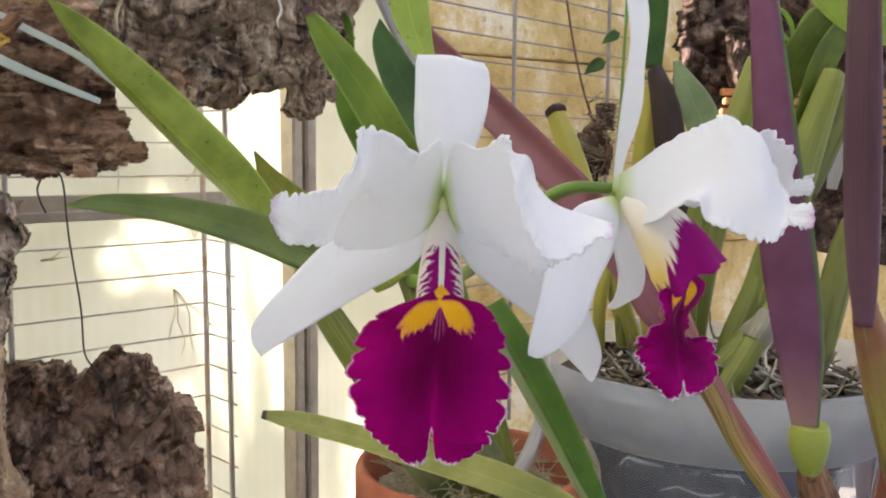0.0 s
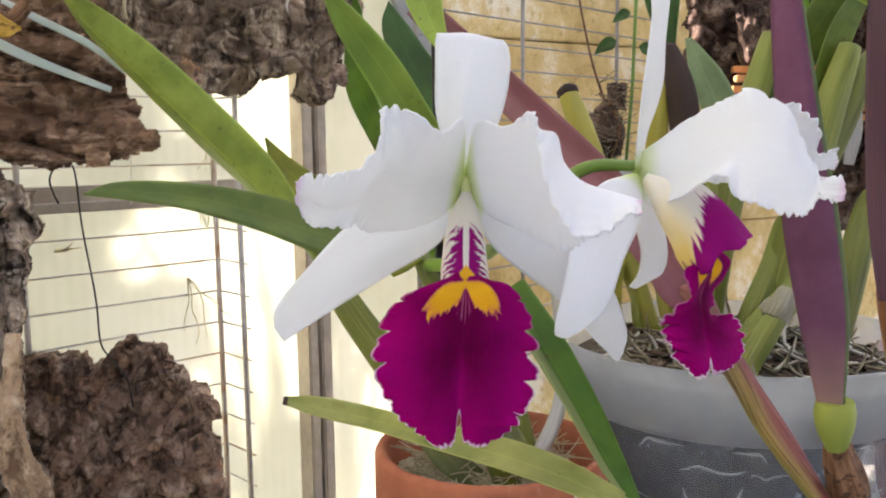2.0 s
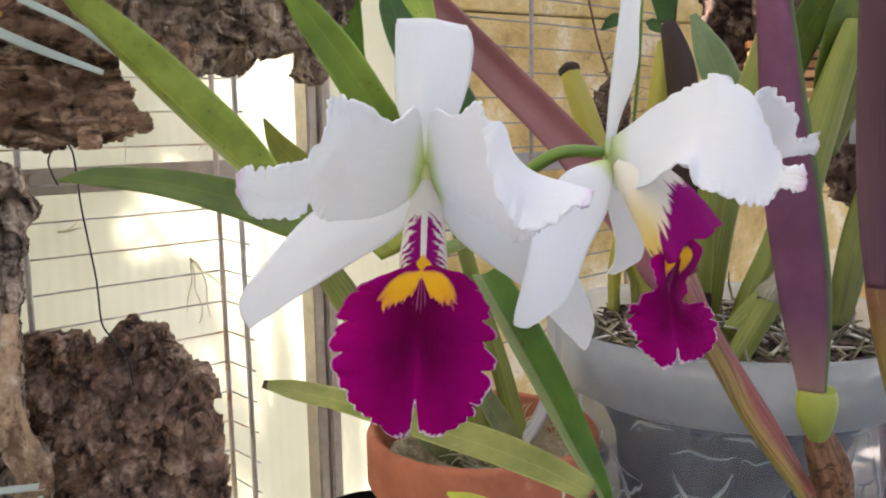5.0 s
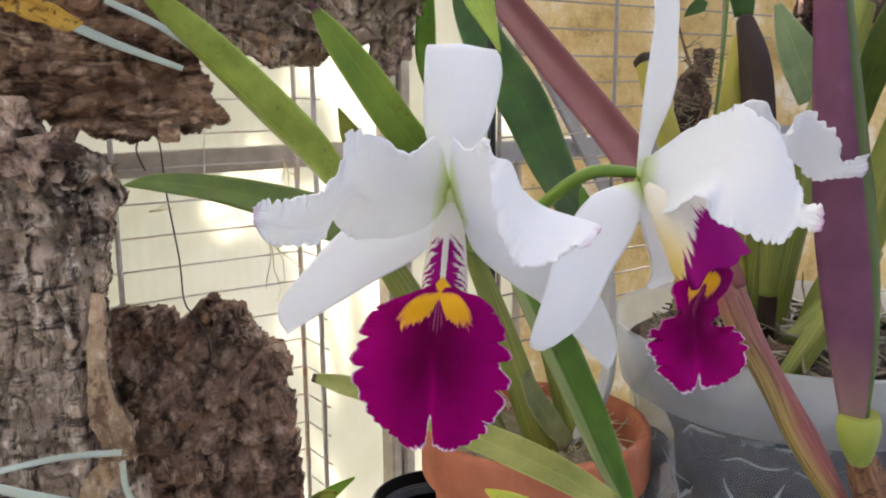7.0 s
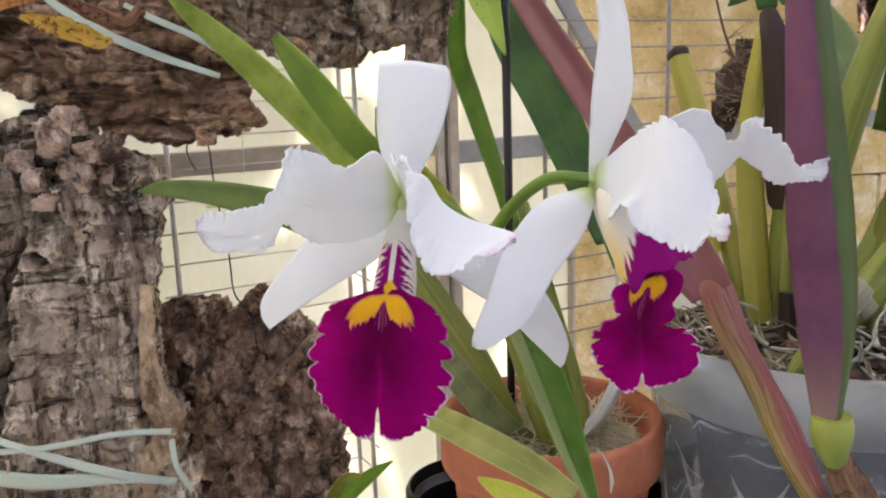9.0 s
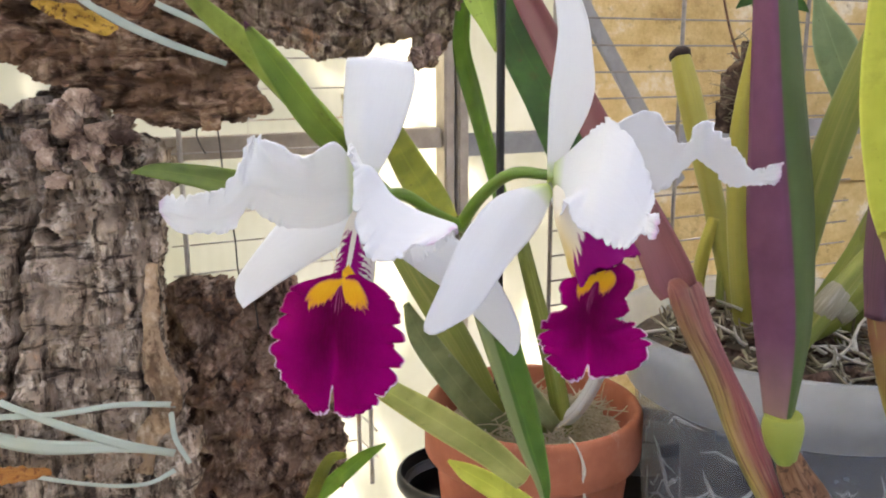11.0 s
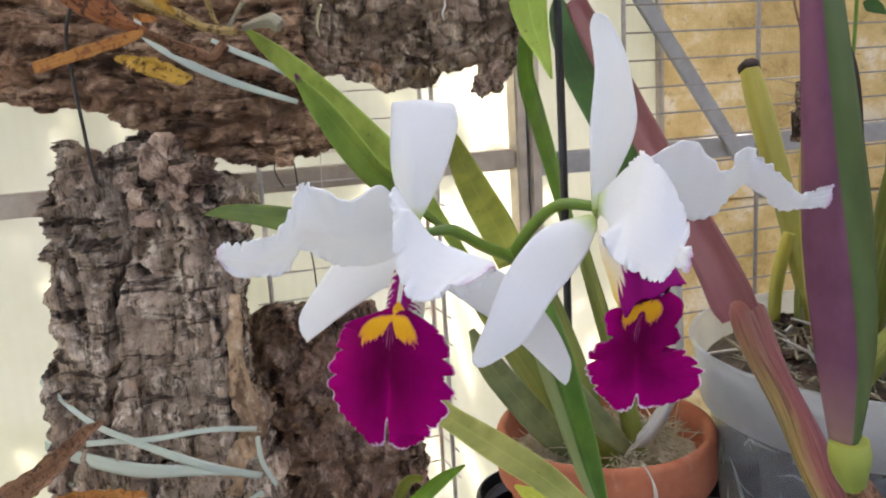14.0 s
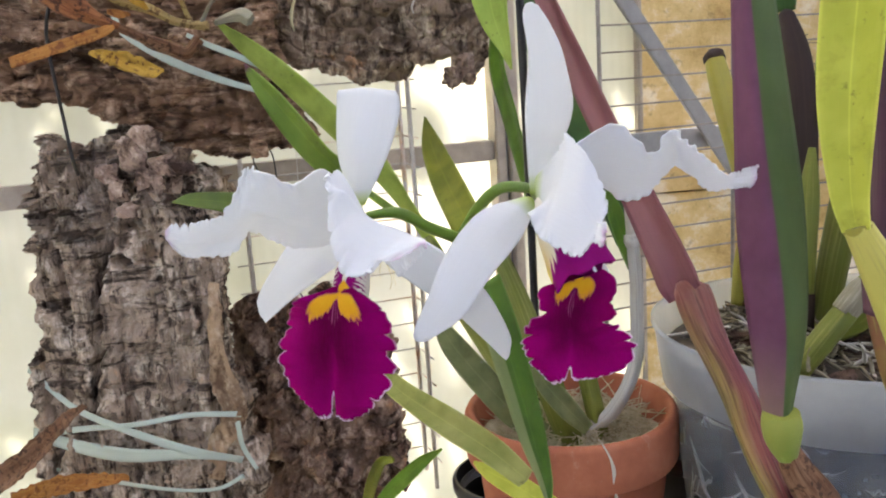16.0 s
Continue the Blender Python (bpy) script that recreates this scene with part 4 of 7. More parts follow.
F2_PETAL_B = [
    [(0.0682, 0.3220, 1.2060), (0.0687, 0.3220, 1.2035), (0.0690, 0.3220, 1.2010)],
    [(0.0830, 0.3130, 1.2190), (0.0840, 0.3250, 1.2085), (0.0850, 0.3330, 1.1980)],
    [(0.0960, 0.3080, 1.2270), (0.0942, 0.3250, 1.2147), (0.0924, 0.3340, 1.2024)],
    [(0.1072, 0.3067, 1.2309), (0.1043, 0.3258, 1.2137), (0.1013, 0.3350, 1.1965)],
    [(0.1140, 0.3125, 1.2235), (0.1121, 0.3297, 1.2105), (0.1102, 0.3370, 1.1975)],
    [(0.1190, 0.3165, 1.2190), (0.1176, 0.3317, 1.2110), (0.1163, 0.3390, 1.2030)],
    [(0.1254, 0.3190, 1.2275), (0.1244, 0.3345, 1.2184), (0.1235, 0.3420, 1.2092)],
    [(0.1310, 0.3170, 1.2235), (0.1307, 0.3335, 1.2142), (0.1304, 0.3440, 1.2049)],
    [(0.1375, 0.3180, 1.2182), (0.1367, 0.3330, 1.2088), (0.1358, 0.3440, 1.1995)],
    [(0.1432, 0.3330, 1.2082), (0.1430, 0.3385, 1.2035), (0.1428, 0.3425, 1.1990)],
    [(0.1480, 0.3385, 1.2080), (0.1480, 0.3390, 1.2045), (0.1480, 0.3395, 1.2010)],
    [(0.1525, 0.3405, 1.2095), (0.1526, 0.3400, 1.2050), (0.1525, 0.3400, 1.2008)],
    [(0.1553, 0.3440, 1.2098), (0.1551, 0.3425, 1.2062), (0.1543, 0.3415, 1.2022)],
]
F2_SEPAL_A = [
    [(0.0634, 0.3160, 1.2007), (0.0672, 0.3160, 1.2007), (0.0691, 0.3160, 1.1970)],
    [(0.0493, 0.3020, 1.1969), (0.0580, 0.3020, 1.1922), (0.0656, 0.3040, 1.1847)],
    [(0.0394, 0.2900, 1.1834), (0.0484, 0.2890, 1.1766), (0.0569, 0.2910, 1.1717)],
    [(0.0343, 0.2790, 1.1665), (0.0426, 0.2770, 1.1627), (0.0490, 0.2790, 1.1577)],
    [(0.0302, 0.2720, 1.1538), (0.0349, 0.2710, 1.1515), (0.0404, 0.2720, 1.1516)],
    [(0.0298, 0.2710, 1.1492), (0.0326, 0.2700, 1.1483), (0.0355, 0.2710, 1.1489)],
]
F2_SEPAL_B = [
    [(0.0660, 0.3180, 1.2020), (0.0680, 0.3190, 1.2030), (0.0700, 0.3200, 1.2020)],
    [(0.0680, 0.3270, 1.1880), (0.0740, 0.3320, 1.1900), (0.0800, 0.3370, 1.1900)],
    [(0.0740, 0.3380, 1.1680), (0.0810, 0.3450, 1.1700), (0.0880, 0.3490, 1.1680)],
    [(0.0760, 0.3520, 1.1560), (0.0830, 0.3580, 1.1570), (0.0890, 0.3610, 1.1560)],
    [(0.0750, 0.3610, 1.1500), (0.0790, 0.3640, 1.1490), (0.0840, 0.3660, 1.1510)],
]
F2_LIP = [
    [(0.0840, 0.2960, 1.1690), (0.0915, 0.3010, 1.1700), (0.0985, 0.3120, 1.1715)],
    [(0.0781, 0.2899, 1.1673), (0.0900, 0.2990, 1.1655), (0.1030, 0.3150, 1.1660)],
    [(0.0785, 0.2862, 1.1592), (0.0872, 0.3005, 1.1571), (0.0992, 0.3230, 1.1530)],
    [(0.0707, 0.2905, 1.1484), (0.0880, 0.2985, 1.1490), (0.0988, 0.3225, 1.1440)],
    [(0.0708, 0.2880, 1.1430), (0.0881, 0.2965, 1.1430), (0.1060, 0.3150, 1.1455)],
    [(0.0725, 0.2865, 1.1403), (0.0885, 0.2940, 1.1380), (0.1098, 0.3185, 1.1365)],
    [(0.0776, 0.2858, 1.1341), (0.0888, 0.2915, 1.1330), (0.1062, 0.3110, 1.1290)],
    [(0.0835, 0.2870, 1.1290), (0.0884, 0.2895, 1.1295), (0.0960, 0.2980, 1.1285)],
]
LEAF_BIG = [(-0.2155, 0.4680, 1.3021, 0.0025), (-0.2031, 0.4720, 1.2831, 0.0221), (-0.1791, 0.4810, 1.2562, 0.0328), (-0.1473, 0.4900, 1.2215, 0.0368), (-0.1193, 0.4950, 1.1925, 0.0335), (-0.0950, 0.4980, 1.1640, 0.0200), (-0.0720, 0.5000, 1.1300, 0.0150)]
LEAF_LOW = [(-0.1516, 0.3360, 1.1949, 0.0010), (-0.1382, 0.3380, 1.1956, 0.0087), (-0.1119, 0.3420, 1.1925, 0.0135), (-0.0858, 0.3500, 1.1850, 0.0185), (-0.0636, 0.3600, 1.1756, 0.0226), (-0.0450, 0.3700, 1.1670, 0.0231)]
LEAF_TIPPED = [(-0.0451, 0.2770, 1.2646, 0.0004), (-0.0428, 0.2780, 1.2609, 0.0044), (-0.0370, 0.2810, 1.2523, 0.0096), (-0.0262, 0.2840, 1.2374, 0.0128), (-0.0177, 0.2900, 1.2236, 0.0130), (-0.0115, 0.3000, 1.2129, 0.0109), (-0.0055, 0.3300, 1.1923, 0.0092)]
LEAF_OLIVE = [(-0.1372, 0.6300, 1.2202, 0.0019), (-0.1174, 0.6000, 1.1978, 0.0177), (-0.0830, 0.5500, 1.1767, 0.0234), (-0.0482, 0.5000, 1.1599, 0.0233), (-0.0261, 0.4700, 1.1431, 0.0201)]
LEAF_HANG = [(0.0217, 0.3700, 1.1478, 0.0147), (0.0350, 0.3550, 1.1259, 0.0171), (0.0483, 0.3400, 1.1030, 0.0153), (0.0587, 0.3280, 1.0832, 0.0123), (0.0670, 0.3180, 1.0692, 0.0068), (0.0695, 0.3150, 1.0599, 0.0022)]
LEAF_FRONT = [(-0.0813, 0.3720, 1.0970, 0.0038), (-0.0669, 0.3740, 1.0929, 0.0098), (-0.0455, 0.3700, 1.0889, 0.0113), (-0.0185, 0.3490, 1.0883, 0.0122), (0.0174, 0.3270, 1.0854, 0.0144), (0.0419, 0.3180, 1.0791, 0.0131), (0.0611, 0.3100, 1.0721, 0.0095)]
LEAF_YELLOW = [(0.0033, 0.3790, 1.0406, 0.0016), (0.0135, 0.3800, 1.0348, 0.0098), (0.0279, 0.3850, 1.0253, 0.0132), (0.0488, 0.3900, 1.0108, 0.0133)]
LEAF_LONG = [(-0.0701, 0.6450, 1.3250, 0.0013), (-0.0681, 0.6420, 1.3120, 0.0130), (-0.0675, 0.6360, 1.2837, 0.0215), (-0.0645, 0.6270, 1.2560, 0.0240), (-0.0474, 0.6028, 1.2218, 0.0225), (-0.0230, 0.5678, 1.1742, 0.0180), (-0.0080, 0.5480, 1.1400, 0.0150)]
LEAF_DROOP = [(-0.0218, 0.5000, 1.3275, 0.0174), (-0.0190, 0.4950, 1.3073, 0.0233), (-0.0139, 0.4900, 1.2873, 0.0185), (-0.0065, 0.4850, 1.2701, 0.0093), (0.0003, 0.4780, 1.2552, 0.0013)]
LEAF_DARK = [(-0.0441, 0.6400, 1.3200, 0.0012), (-0.0400, 0.6350, 1.3000, 0.0200), (-0.0235, 0.6250, 1.2661, 0.0310), (0.0040, 0.6070, 1.2260, 0.0355), (0.0252, 0.5900, 1.1840, 0.0306), (0.0394, 0.5700, 1.1587, 0.0238), (0.0530, 0.5500, 1.1313, 0.0154)]
OUTLINE_UL = [(-0.1527, -0.0081), (-0.1149, -0.0148), (-0.0823, -0.0200), (-0.0535, -0.0211), (-0.0478, -0.0266), (-0.0347, -0.0356), (-0.0207, -0.0408), (-0.0008, -0.0482), (0.0085, -0.0575), (0.0411, -0.0666), (0.0661, -0.0705), (0.0875, -0.0667), (0.1044, -0.0639), (0.1195, -0.0576), (0.1118, -0.0385), (0.1053, -0.0168), (0.0979, 0.0068), (0.0973, 0.0296), (0.0978, 0.0742), (-0.1351, 0.0896)]
OUTLINE_UP = [(-0.0990, 0.0205), (-0.0930, -0.0300), (-0.0780, -0.0450), (-0.0537, -0.0540), (-0.0261, -0.0600), (-0.0113, -0.0680), (0.0089, -0.0636), (0.0271, -0.0641), (0.0330, -0.0543), (0.0644, -0.0462), (0.0671, -0.0659), (0.0811, -0.0686), (0.0953, -0.0510), (0.0980, -0.0338), (0.1076, -0.0095), (0.1225, 0.0285), (0.1262, 0.0546)]
OUTLINE_LO = [(-0.1123, 0.0703), (-0.0906, 0.0825), (-0.0690, 0.0829), (-0.0492, 0.0834), (-0.0451, 0.0722), (-0.0287, 0.0835), (-0.0216, 0.0914), (-0.0023, 0.0891), (0.0124, 0.0738), (0.0191, 0.0608), (0.0197, 0.0520), (0.0331, 0.0502), (0.0398, 0.0315), (0.0372, 0.0188), (0.0438, -0.0080), (0.0463, -0.0256), (0.0476, -0.1006), (-0.0240, -0.1525), (-0.0918, -0.1335), (-0.1159, -0.0138)]
OUTLINE_LE = [(-0.0853, 0.1520), (-0.0607, 0.1494), (-0.0598, 0.1373), (-0.0216, 0.1543), (-0.0137, 0.1586), (-0.0056, 0.1556), (0.0114, 0.1455), (0.0291, 0.1315), (0.0605, 0.1117), (0.0602, 0.0874), (0.0532, 0.0361), (0.0484, -0.0047), (0.0489, -0.0505), (0.0613, -0.0647), (0.0577, -0.0783), (0.0589, -0.1045), (0.0667, -0.1265), (0.0649, -0.1544), (0.0465, -0.1954), (-0.1450, -0.2016), (-0.1345, -0.1189), (-0.1330, -0.0814), (-0.1352, -0.0522), (-0.1176, -0.0114), (-0.1170, 0.0204), (-0.1081, 0.0689), (-0.1035, 0.1105)]
BULB_A = [(0.2479, 0.5300, 1.0821, 0.0163), (0.2582, 0.5400, 1.1140, 0.0226), (0.2687, 0.5500, 1.1467, 0.0230), (0.2797, 0.5600, 1.1725, 0.0170), (0.2828, 0.5600, 1.1859, 0.0017)]
BULB_B = [(0.1919, 0.5500, 1.0769, 0.0162), (0.2005, 0.5500, 1.1002, 0.0202), (0.2163, 0.5600, 1.1296, 0.0189), (0.2256, 0.5700, 1.1558, 0.0125), (0.2274, 0.5700, 1.1656, 0.0017)]
BULB_C = [(0.1752, 0.5150, 1.0818, 0.0152), (0.1937, 0.5200, 1.0954, 0.0239), (0.2130, 0.5250, 1.1128, 0.0219), (0.2237, 0.5300, 1.1212, 0.0158)]
BULB_D = [(0.2523, 0.5700, 1.1930, 0.0169), (0.2670, 0.5800, 1.2221, 0.0225), (0.2831, 0.5900, 1.2519, 0.0204), (0.2896, 0.5950, 1.2661, 0.0135), (0.2938, 0.6000, 1.2765, 0.0014)]
BULB_E = [(0.1192, 0.6000, 1.0769, 0.0102), (0.1211, 0.6100, 1.1088, 0.0120), (0.1279, 0.6200, 1.1372, 0.0112)]
BULB_F = [(0.1358, 0.6000, 1.0770, 0.0085), (0.1365, 0.6100, 1.1004, 0.0103), (0.1410, 0.6200, 1.1245, 0.0087)]
LEAF_R1 = [(0.2480, 0.5800, 1.2063, 0.0086), (0.2559, 0.5850, 1.2495, 0.0173), (0.2682, 0.5900, 1.2850, 0.0199), (0.2873, 0.6000, 1.3138, 0.0137)]
DRY_R = [(0.2837, 0.6000, 1.1961, 0.0081), (0.2865, 0.6000, 1.2184, 0.0117), (0.2901, 0.6000, 1.2426, 0.0036)]
LEAF_GREY = [(-0.0399, 0.4300, 1.1101, 0.0042), (-0.0345, 0.4400, 1.0871, 0.0155), (-0.0193, 0.4550, 1.0565, 0.0190), (-0.0029, 0.4700, 1.0288, 0.0184), (0.0167, 0.4800, 1.0130, 0.0097)]
LEAF_GREY_2 = [(0.0180, 0.4400, 1.0803, 0.0073), (0.0229, 0.4500, 1.0626, 0.0129), (0.0319, 0.4600, 1.0447, 0.0139), (0.0431, 0.4700, 1.0266, 0.0090)]
LEAF_STUB = [(0.0620, 0.5200, 1.1214, 0.0054), (0.0576, 0.5200, 1.1385, 0.0099), (0.0507, 0.5200, 1.1610, 0.0098), (0.0473, 0.5200, 1.1741, 0.0030)]
SPRIG_A = [(0.2759, 0.6200, 1.3282, 0.0014), (0.2705, 0.6200, 1.3209, 0.0074), (0.2640, 0.6200, 1.3095, 0.0069), (0.2599, 0.6200, 1.3006, 0.0014)]
SPRIG_B = [(0.2478, 0.6200, 1.3280, 0.0009), (0.2539, 0.6200, 1.3216, 0.0041), (0.2584, 0.6200, 1.3127, 0.0037), (0.2599, 0.6200, 1.3006, 0.0014)]
SPRIG_C = [(0.2460, 0.6200, 1.3118, 0.0009), (0.2512, 0.6200, 1.3078, 0.0037), (0.2573, 0.6200, 1.3022, 0.0023), (0.2603, 0.6200, 1.2925, 0.0014)]
BARK_ROOT_A = [(-0.1066, 0.5580, 1.3225, 0.0012), (-0.1037, 0.5580, 1.3154, 0.0016), (-0.1034, 0.5580, 1.3103, 0.0016), (-0.1057, 0.5580, 1.3052, 0.0016), (-0.1054, 0.5600, 1.3005, 0.0008)]
BARK_ROOT_B = [(-0.1997, 0.5450, 1.3192, 0.0020), (-0.2054, 0.5480, 1.3113, 0.0024), (-0.2082, 0.5500, 1.3038, 0.0024), (-0.2077, 0.5520, 1.2962, 0.0012)]
OLD_STEM = [(0.1108, 0.7420, 1.3590, 0.0021), (0.1165, 0.7420, 1.3254, 0.0021), (0.1264, 0.7420, 1.2819, 0.0020), (0.1371, 0.7420, 1.2501, 0.0026), (0.1433, 0.7400, 1.2278, 0.0020)]
OLD_STEM_2 = [(0.1307, 0.7350, 1.2570, 0.0020), (0.1419, 0.7350, 1.2449, 0.0025), (0.1488, 0.7350, 1.2253, 0.0020), (0.1420, 0.7350, 1.2031, 0.0020), (0.1347, 0.7350, 1.1956, 0.0015)]
TAPE_1 = [(-0.4506, 0.4520, 1.0280, 0.0052), (-0.3921, 0.4440, 1.0028, 0.0057), (-0.3395, 0.4440, 0.9901, 0.0063), (-0.2830, 0.4580, 0.9722, 0.0076), (-0.2529, 0.4840, 0.9567, 0.0061)]
TAPE_2 = [(-0.4205, 0.4460, 0.9760, 0.0059), (-0.3759, 0.4440, 0.9860, 0.0049), (-0.3259, 0.4460, 0.9944, 0.0043), (-0.2798, 0.4600, 1.0024, 0.0041), (-0.2488, 0.4840, 0.9972, 0.0048)]
TAPE_3 = [(-0.4548, 0.4500, 0.9699, 0.0088), (-0.4156, 0.4460, 0.9672, 0.0111), (-0.3440, 0.4440, 0.9666, 0.0119), (-0.2835, 0.4580, 0.9687, 0.0076), (-0.2528, 0.4840, 0.9577, 0.0046)]
TAPE_4 = [(-0.4453, 0.4480, 0.9388, 0.0035), (-0.3645, 0.4440, 0.9403, 0.0037), (-0.3014, 0.4530, 0.9376, 0.0031), (-0.2709, 0.4700, 0.9350, 0.0031), (-0.2546, 0.4850, 0.9418, 0.0039)]
TAPE_TAIL = [(-0.2520, 0.4820, 0.9918, 0.0045), (-0.2520, 0.4850, 0.9683, 0.0046), (-0.2428, 0.4880, 0.9482, 0.0038)]
TAPE_5 = [(-0.2942, 0.4520, 1.3135, 0.0043), (-0.2891, 0.4560, 1.2985, 0.0049), (-0.2626, 0.4680, 1.2788, 0.0059), (-0.2370, 0.4860, 1.2637, 0.0052), (-0.2043, 0.5100, 1.2485, 0.0034)]
TAPE_6 = [(-0.2481, 0.4740, 1.2954, 0.0031), (-0.2336, 0.4800, 1.2871, 0.0041), (-0.2105, 0.4940, 1.2741, 0.0041), (-0.1971, 0.5150, 1.2596, 0.0031)]
DRY_ORANGE_LINE = [(-0.2134, 0.3720, 1.2959, 0.0030), (-0.2221, 0.3700, 1.2933, 0.0065), (-0.2530, 0.3620, 1.2866, 0.0074), (-0.2874, 0.3550, 1.2798, 0.0073)]
DRY_YELLOW_LINE = [(-0.2499, 0.3850, 1.2839, 0.0024), (-0.2379, 0.3870, 1.2802, 0.0103), (-0.2217, 0.3890, 1.2749, 0.0124), (-0.2069, 0.3920, 1.2683, 0.0084), (-0.2005, 0.3950, 1.2678, 0.0019)]
DRY_BROWN_LINE = [(-0.3103, 0.3880, 1.0356, 0.0046), (-0.3275, 0.3850, 1.0207, 0.0140), (-0.3623, 0.3780, 0.9896, 0.0205), (-0.4107, 0.3700, 0.9578, 0.0238), (-0.4445, 0.3600, 0.9304, 0.0216)]
DRY_RUST_LINE = [(-0.2905, 0.4000, 0.9756, 0.0037), (-0.3201, 0.3950, 0.9688, 0.0144), (-0.3588, 0.3900, 0.9595, 0.0179), (-0.4089, 0.3850, 0.9382, 0.0211)]
RHIZOME_LINE = [(-0.2657, 0.4050, 1.3072, 0.0060), (-0.2594, 0.4200, 1.3008, 0.0055), (-0.2563, 0.4380, 1.2940, 0.0065), (-0.2542, 0.4460, 1.2902, 0.0090), (-0.2464, 0.4550, 1.2855, 0.0092), (-0.2384, 0.4620, 1.2824, 0.0088), (-0.2316, 0.4680, 1.2915, 0.0075)]
RHIZOME_2 = [(-0.2614, 0.3950, 1.3286, 0.0060), (-0.2544, 0.4050, 1.3232, 0.0066), (-0.2457, 0.4150, 1.3161, 0.0070), (-0.2362, 0.4300, 1.3100, 0.0060), (-0.2284, 0.4420, 1.3023, 0.0050), (-0.2200, 0.4520, 1.2994, 0.0052), (-0.2116, 0.4550, 1.2980, 0.0060)]
DRY_BULB_LINE = [(-0.2722, 0.3720, 1.3397, 0.0220), (-0.2668, 0.3740, 1.3288, 0.0245), (-0.2594, 0.3780, 1.3185, 0.0215), (-0.2527, 0.3840, 1.3102, 0.0150), (-0.2466, 0.3920, 1.3041, 0.0080), (-0.2399, 0.4020, 1.2993, 0.0040)]
DRY_SHEATH_LINE = [(-0.2426, 0.3980, 1.3354, 0.0060), (-0.2344, 0.4020, 1.3269, 0.0095), (-0.2304, 0.4080, 1.3175, 0.0080), (-0.2288, 0.4180, 1.3103, 0.0030)]
DRY_SCRAP_LINE = [(-0.2461, 0.4000, 1.3092, 0.0030), (-0.2405, 0.4040, 1.3074, 0.0060), (-0.2367, 0.4100, 1.3064, 0.0020)]
STUB_LINE = [(-0.2085, 0.4600, 1.3001, 0.0040), (-0.1969, 0.4600, 1.3023, 0.0062), (-0.1865, 0.4620, 1.3030, 0.0090), (-0.1809, 0.4630, 1.2994, 0.0085)]
ROOT_A = [(-0.2204, 0.4400, 1.3318, 0.0048), (-0.2241, 0.4450, 1.3196, 0.0044), (-0.2254, 0.4500, 1.3091, 0.0036), (-0.2238, 0.4530, 1.3012, 0.0044)]
ROOT_B = [(-0.1977, 0.4480, 1.3150, 0.0030), (-0.2070, 0.4520, 1.3099, 0.0026), (-0.2168, 0.4550, 1.3007, 0.0034)]
HOOK_A = [(-0.2618, 0.5550, 1.2025, 0.0012), (-0.2678, 0.5600, 1.1937, 0.0013), (-0.2683, 0.5650, 1.1848, 0.0013), (-0.2674, 0.5700, 1.1772, 0.0013)]
HOOK_B = [(-0.2545, 0.5600, 1.2070, 0.0012), (-0.2548, 0.5700, 1.1962, 0.0013), (-0.2532, 0.5720, 1.1605, 0.0013), (-0.2486, 0.5760, 1.1107, 0.0013), (-0.2474, 0.5770, 1.0783, 0.0013), (-0.2391, 0.5750, 1.0667, 0.0013), (-0.2258, 0.5650, 1.0553, 0.0013), (-0.2207, 0.5600, 1.0368, 0.0013)]
HOOK_C = [(-0.3362, 0.4400, 1.3348, 0.0028), (-0.3490, 0.4400, 1.3120, 0.0028), (-0.3510, 0.4400, 1.2876, 0.0028), (-0.3472, 0.4400, 1.2457, 0.0028), (-0.3415, 0.4380, 1.2117, 0.0028), (-0.3463, 0.4450, 1.1979, 0.0029)]
SHOOT_A = [(-0.1909, 0.5850, 0.8736, 0.0087), (-0.1702, 0.5850, 0.8955, 0.0137), (-0.1419, 0.5840, 0.9231, 0.0112), (-0.1198, 0.5830, 0.9398, 0.0020)]
SHOOT_B = [(-0.1486, 0.5000, 0.9226, 0.0085), (-0.1274, 0.4800, 0.9600, 0.0088), (-0.1125, 0.4700, 0.9815, 0.0077), (-0.0988, 0.4650, 0.9884, 0.0042)]
STRING = [(-0.2001, 0.5310, 1.2305, 0.0008), (-0.2029, 0.5310, 1.1987, 0.0008), (-0.2038, 0.5310, 1.1784, 0.0008)]
VINE = [(0.1600, 0.7600, 1.1926, 0.0032), (0.1654, 0.7630, 1.2588, 0.0032), (0.1670, 0.7630, 1.3091, 0.0032), (0.1691, 0.7650, 1.3590, 0.0032), (0.1692, 0.7650, 1.3885, 0.0033)]
DKSTEM = [(0.1640, 0.5670, 1.1500, 0.0060), (0.1638, 0.5680, 1.1560, 0.0170), (0.1627, 0.5700, 1.1700, 0.0200), (0.1609, 0.5750, 1.2143, 0.0206), (0.1573, 0.5800, 1.2498, 0.0191), (0.1511, 0.5850, 1.2749, 0.0120)]

# ---- wire mesh in front of the wall ----
def wire(points, r, sides=6):
    return tube(points, [r] * len(points), max(2, len(points)), sides)


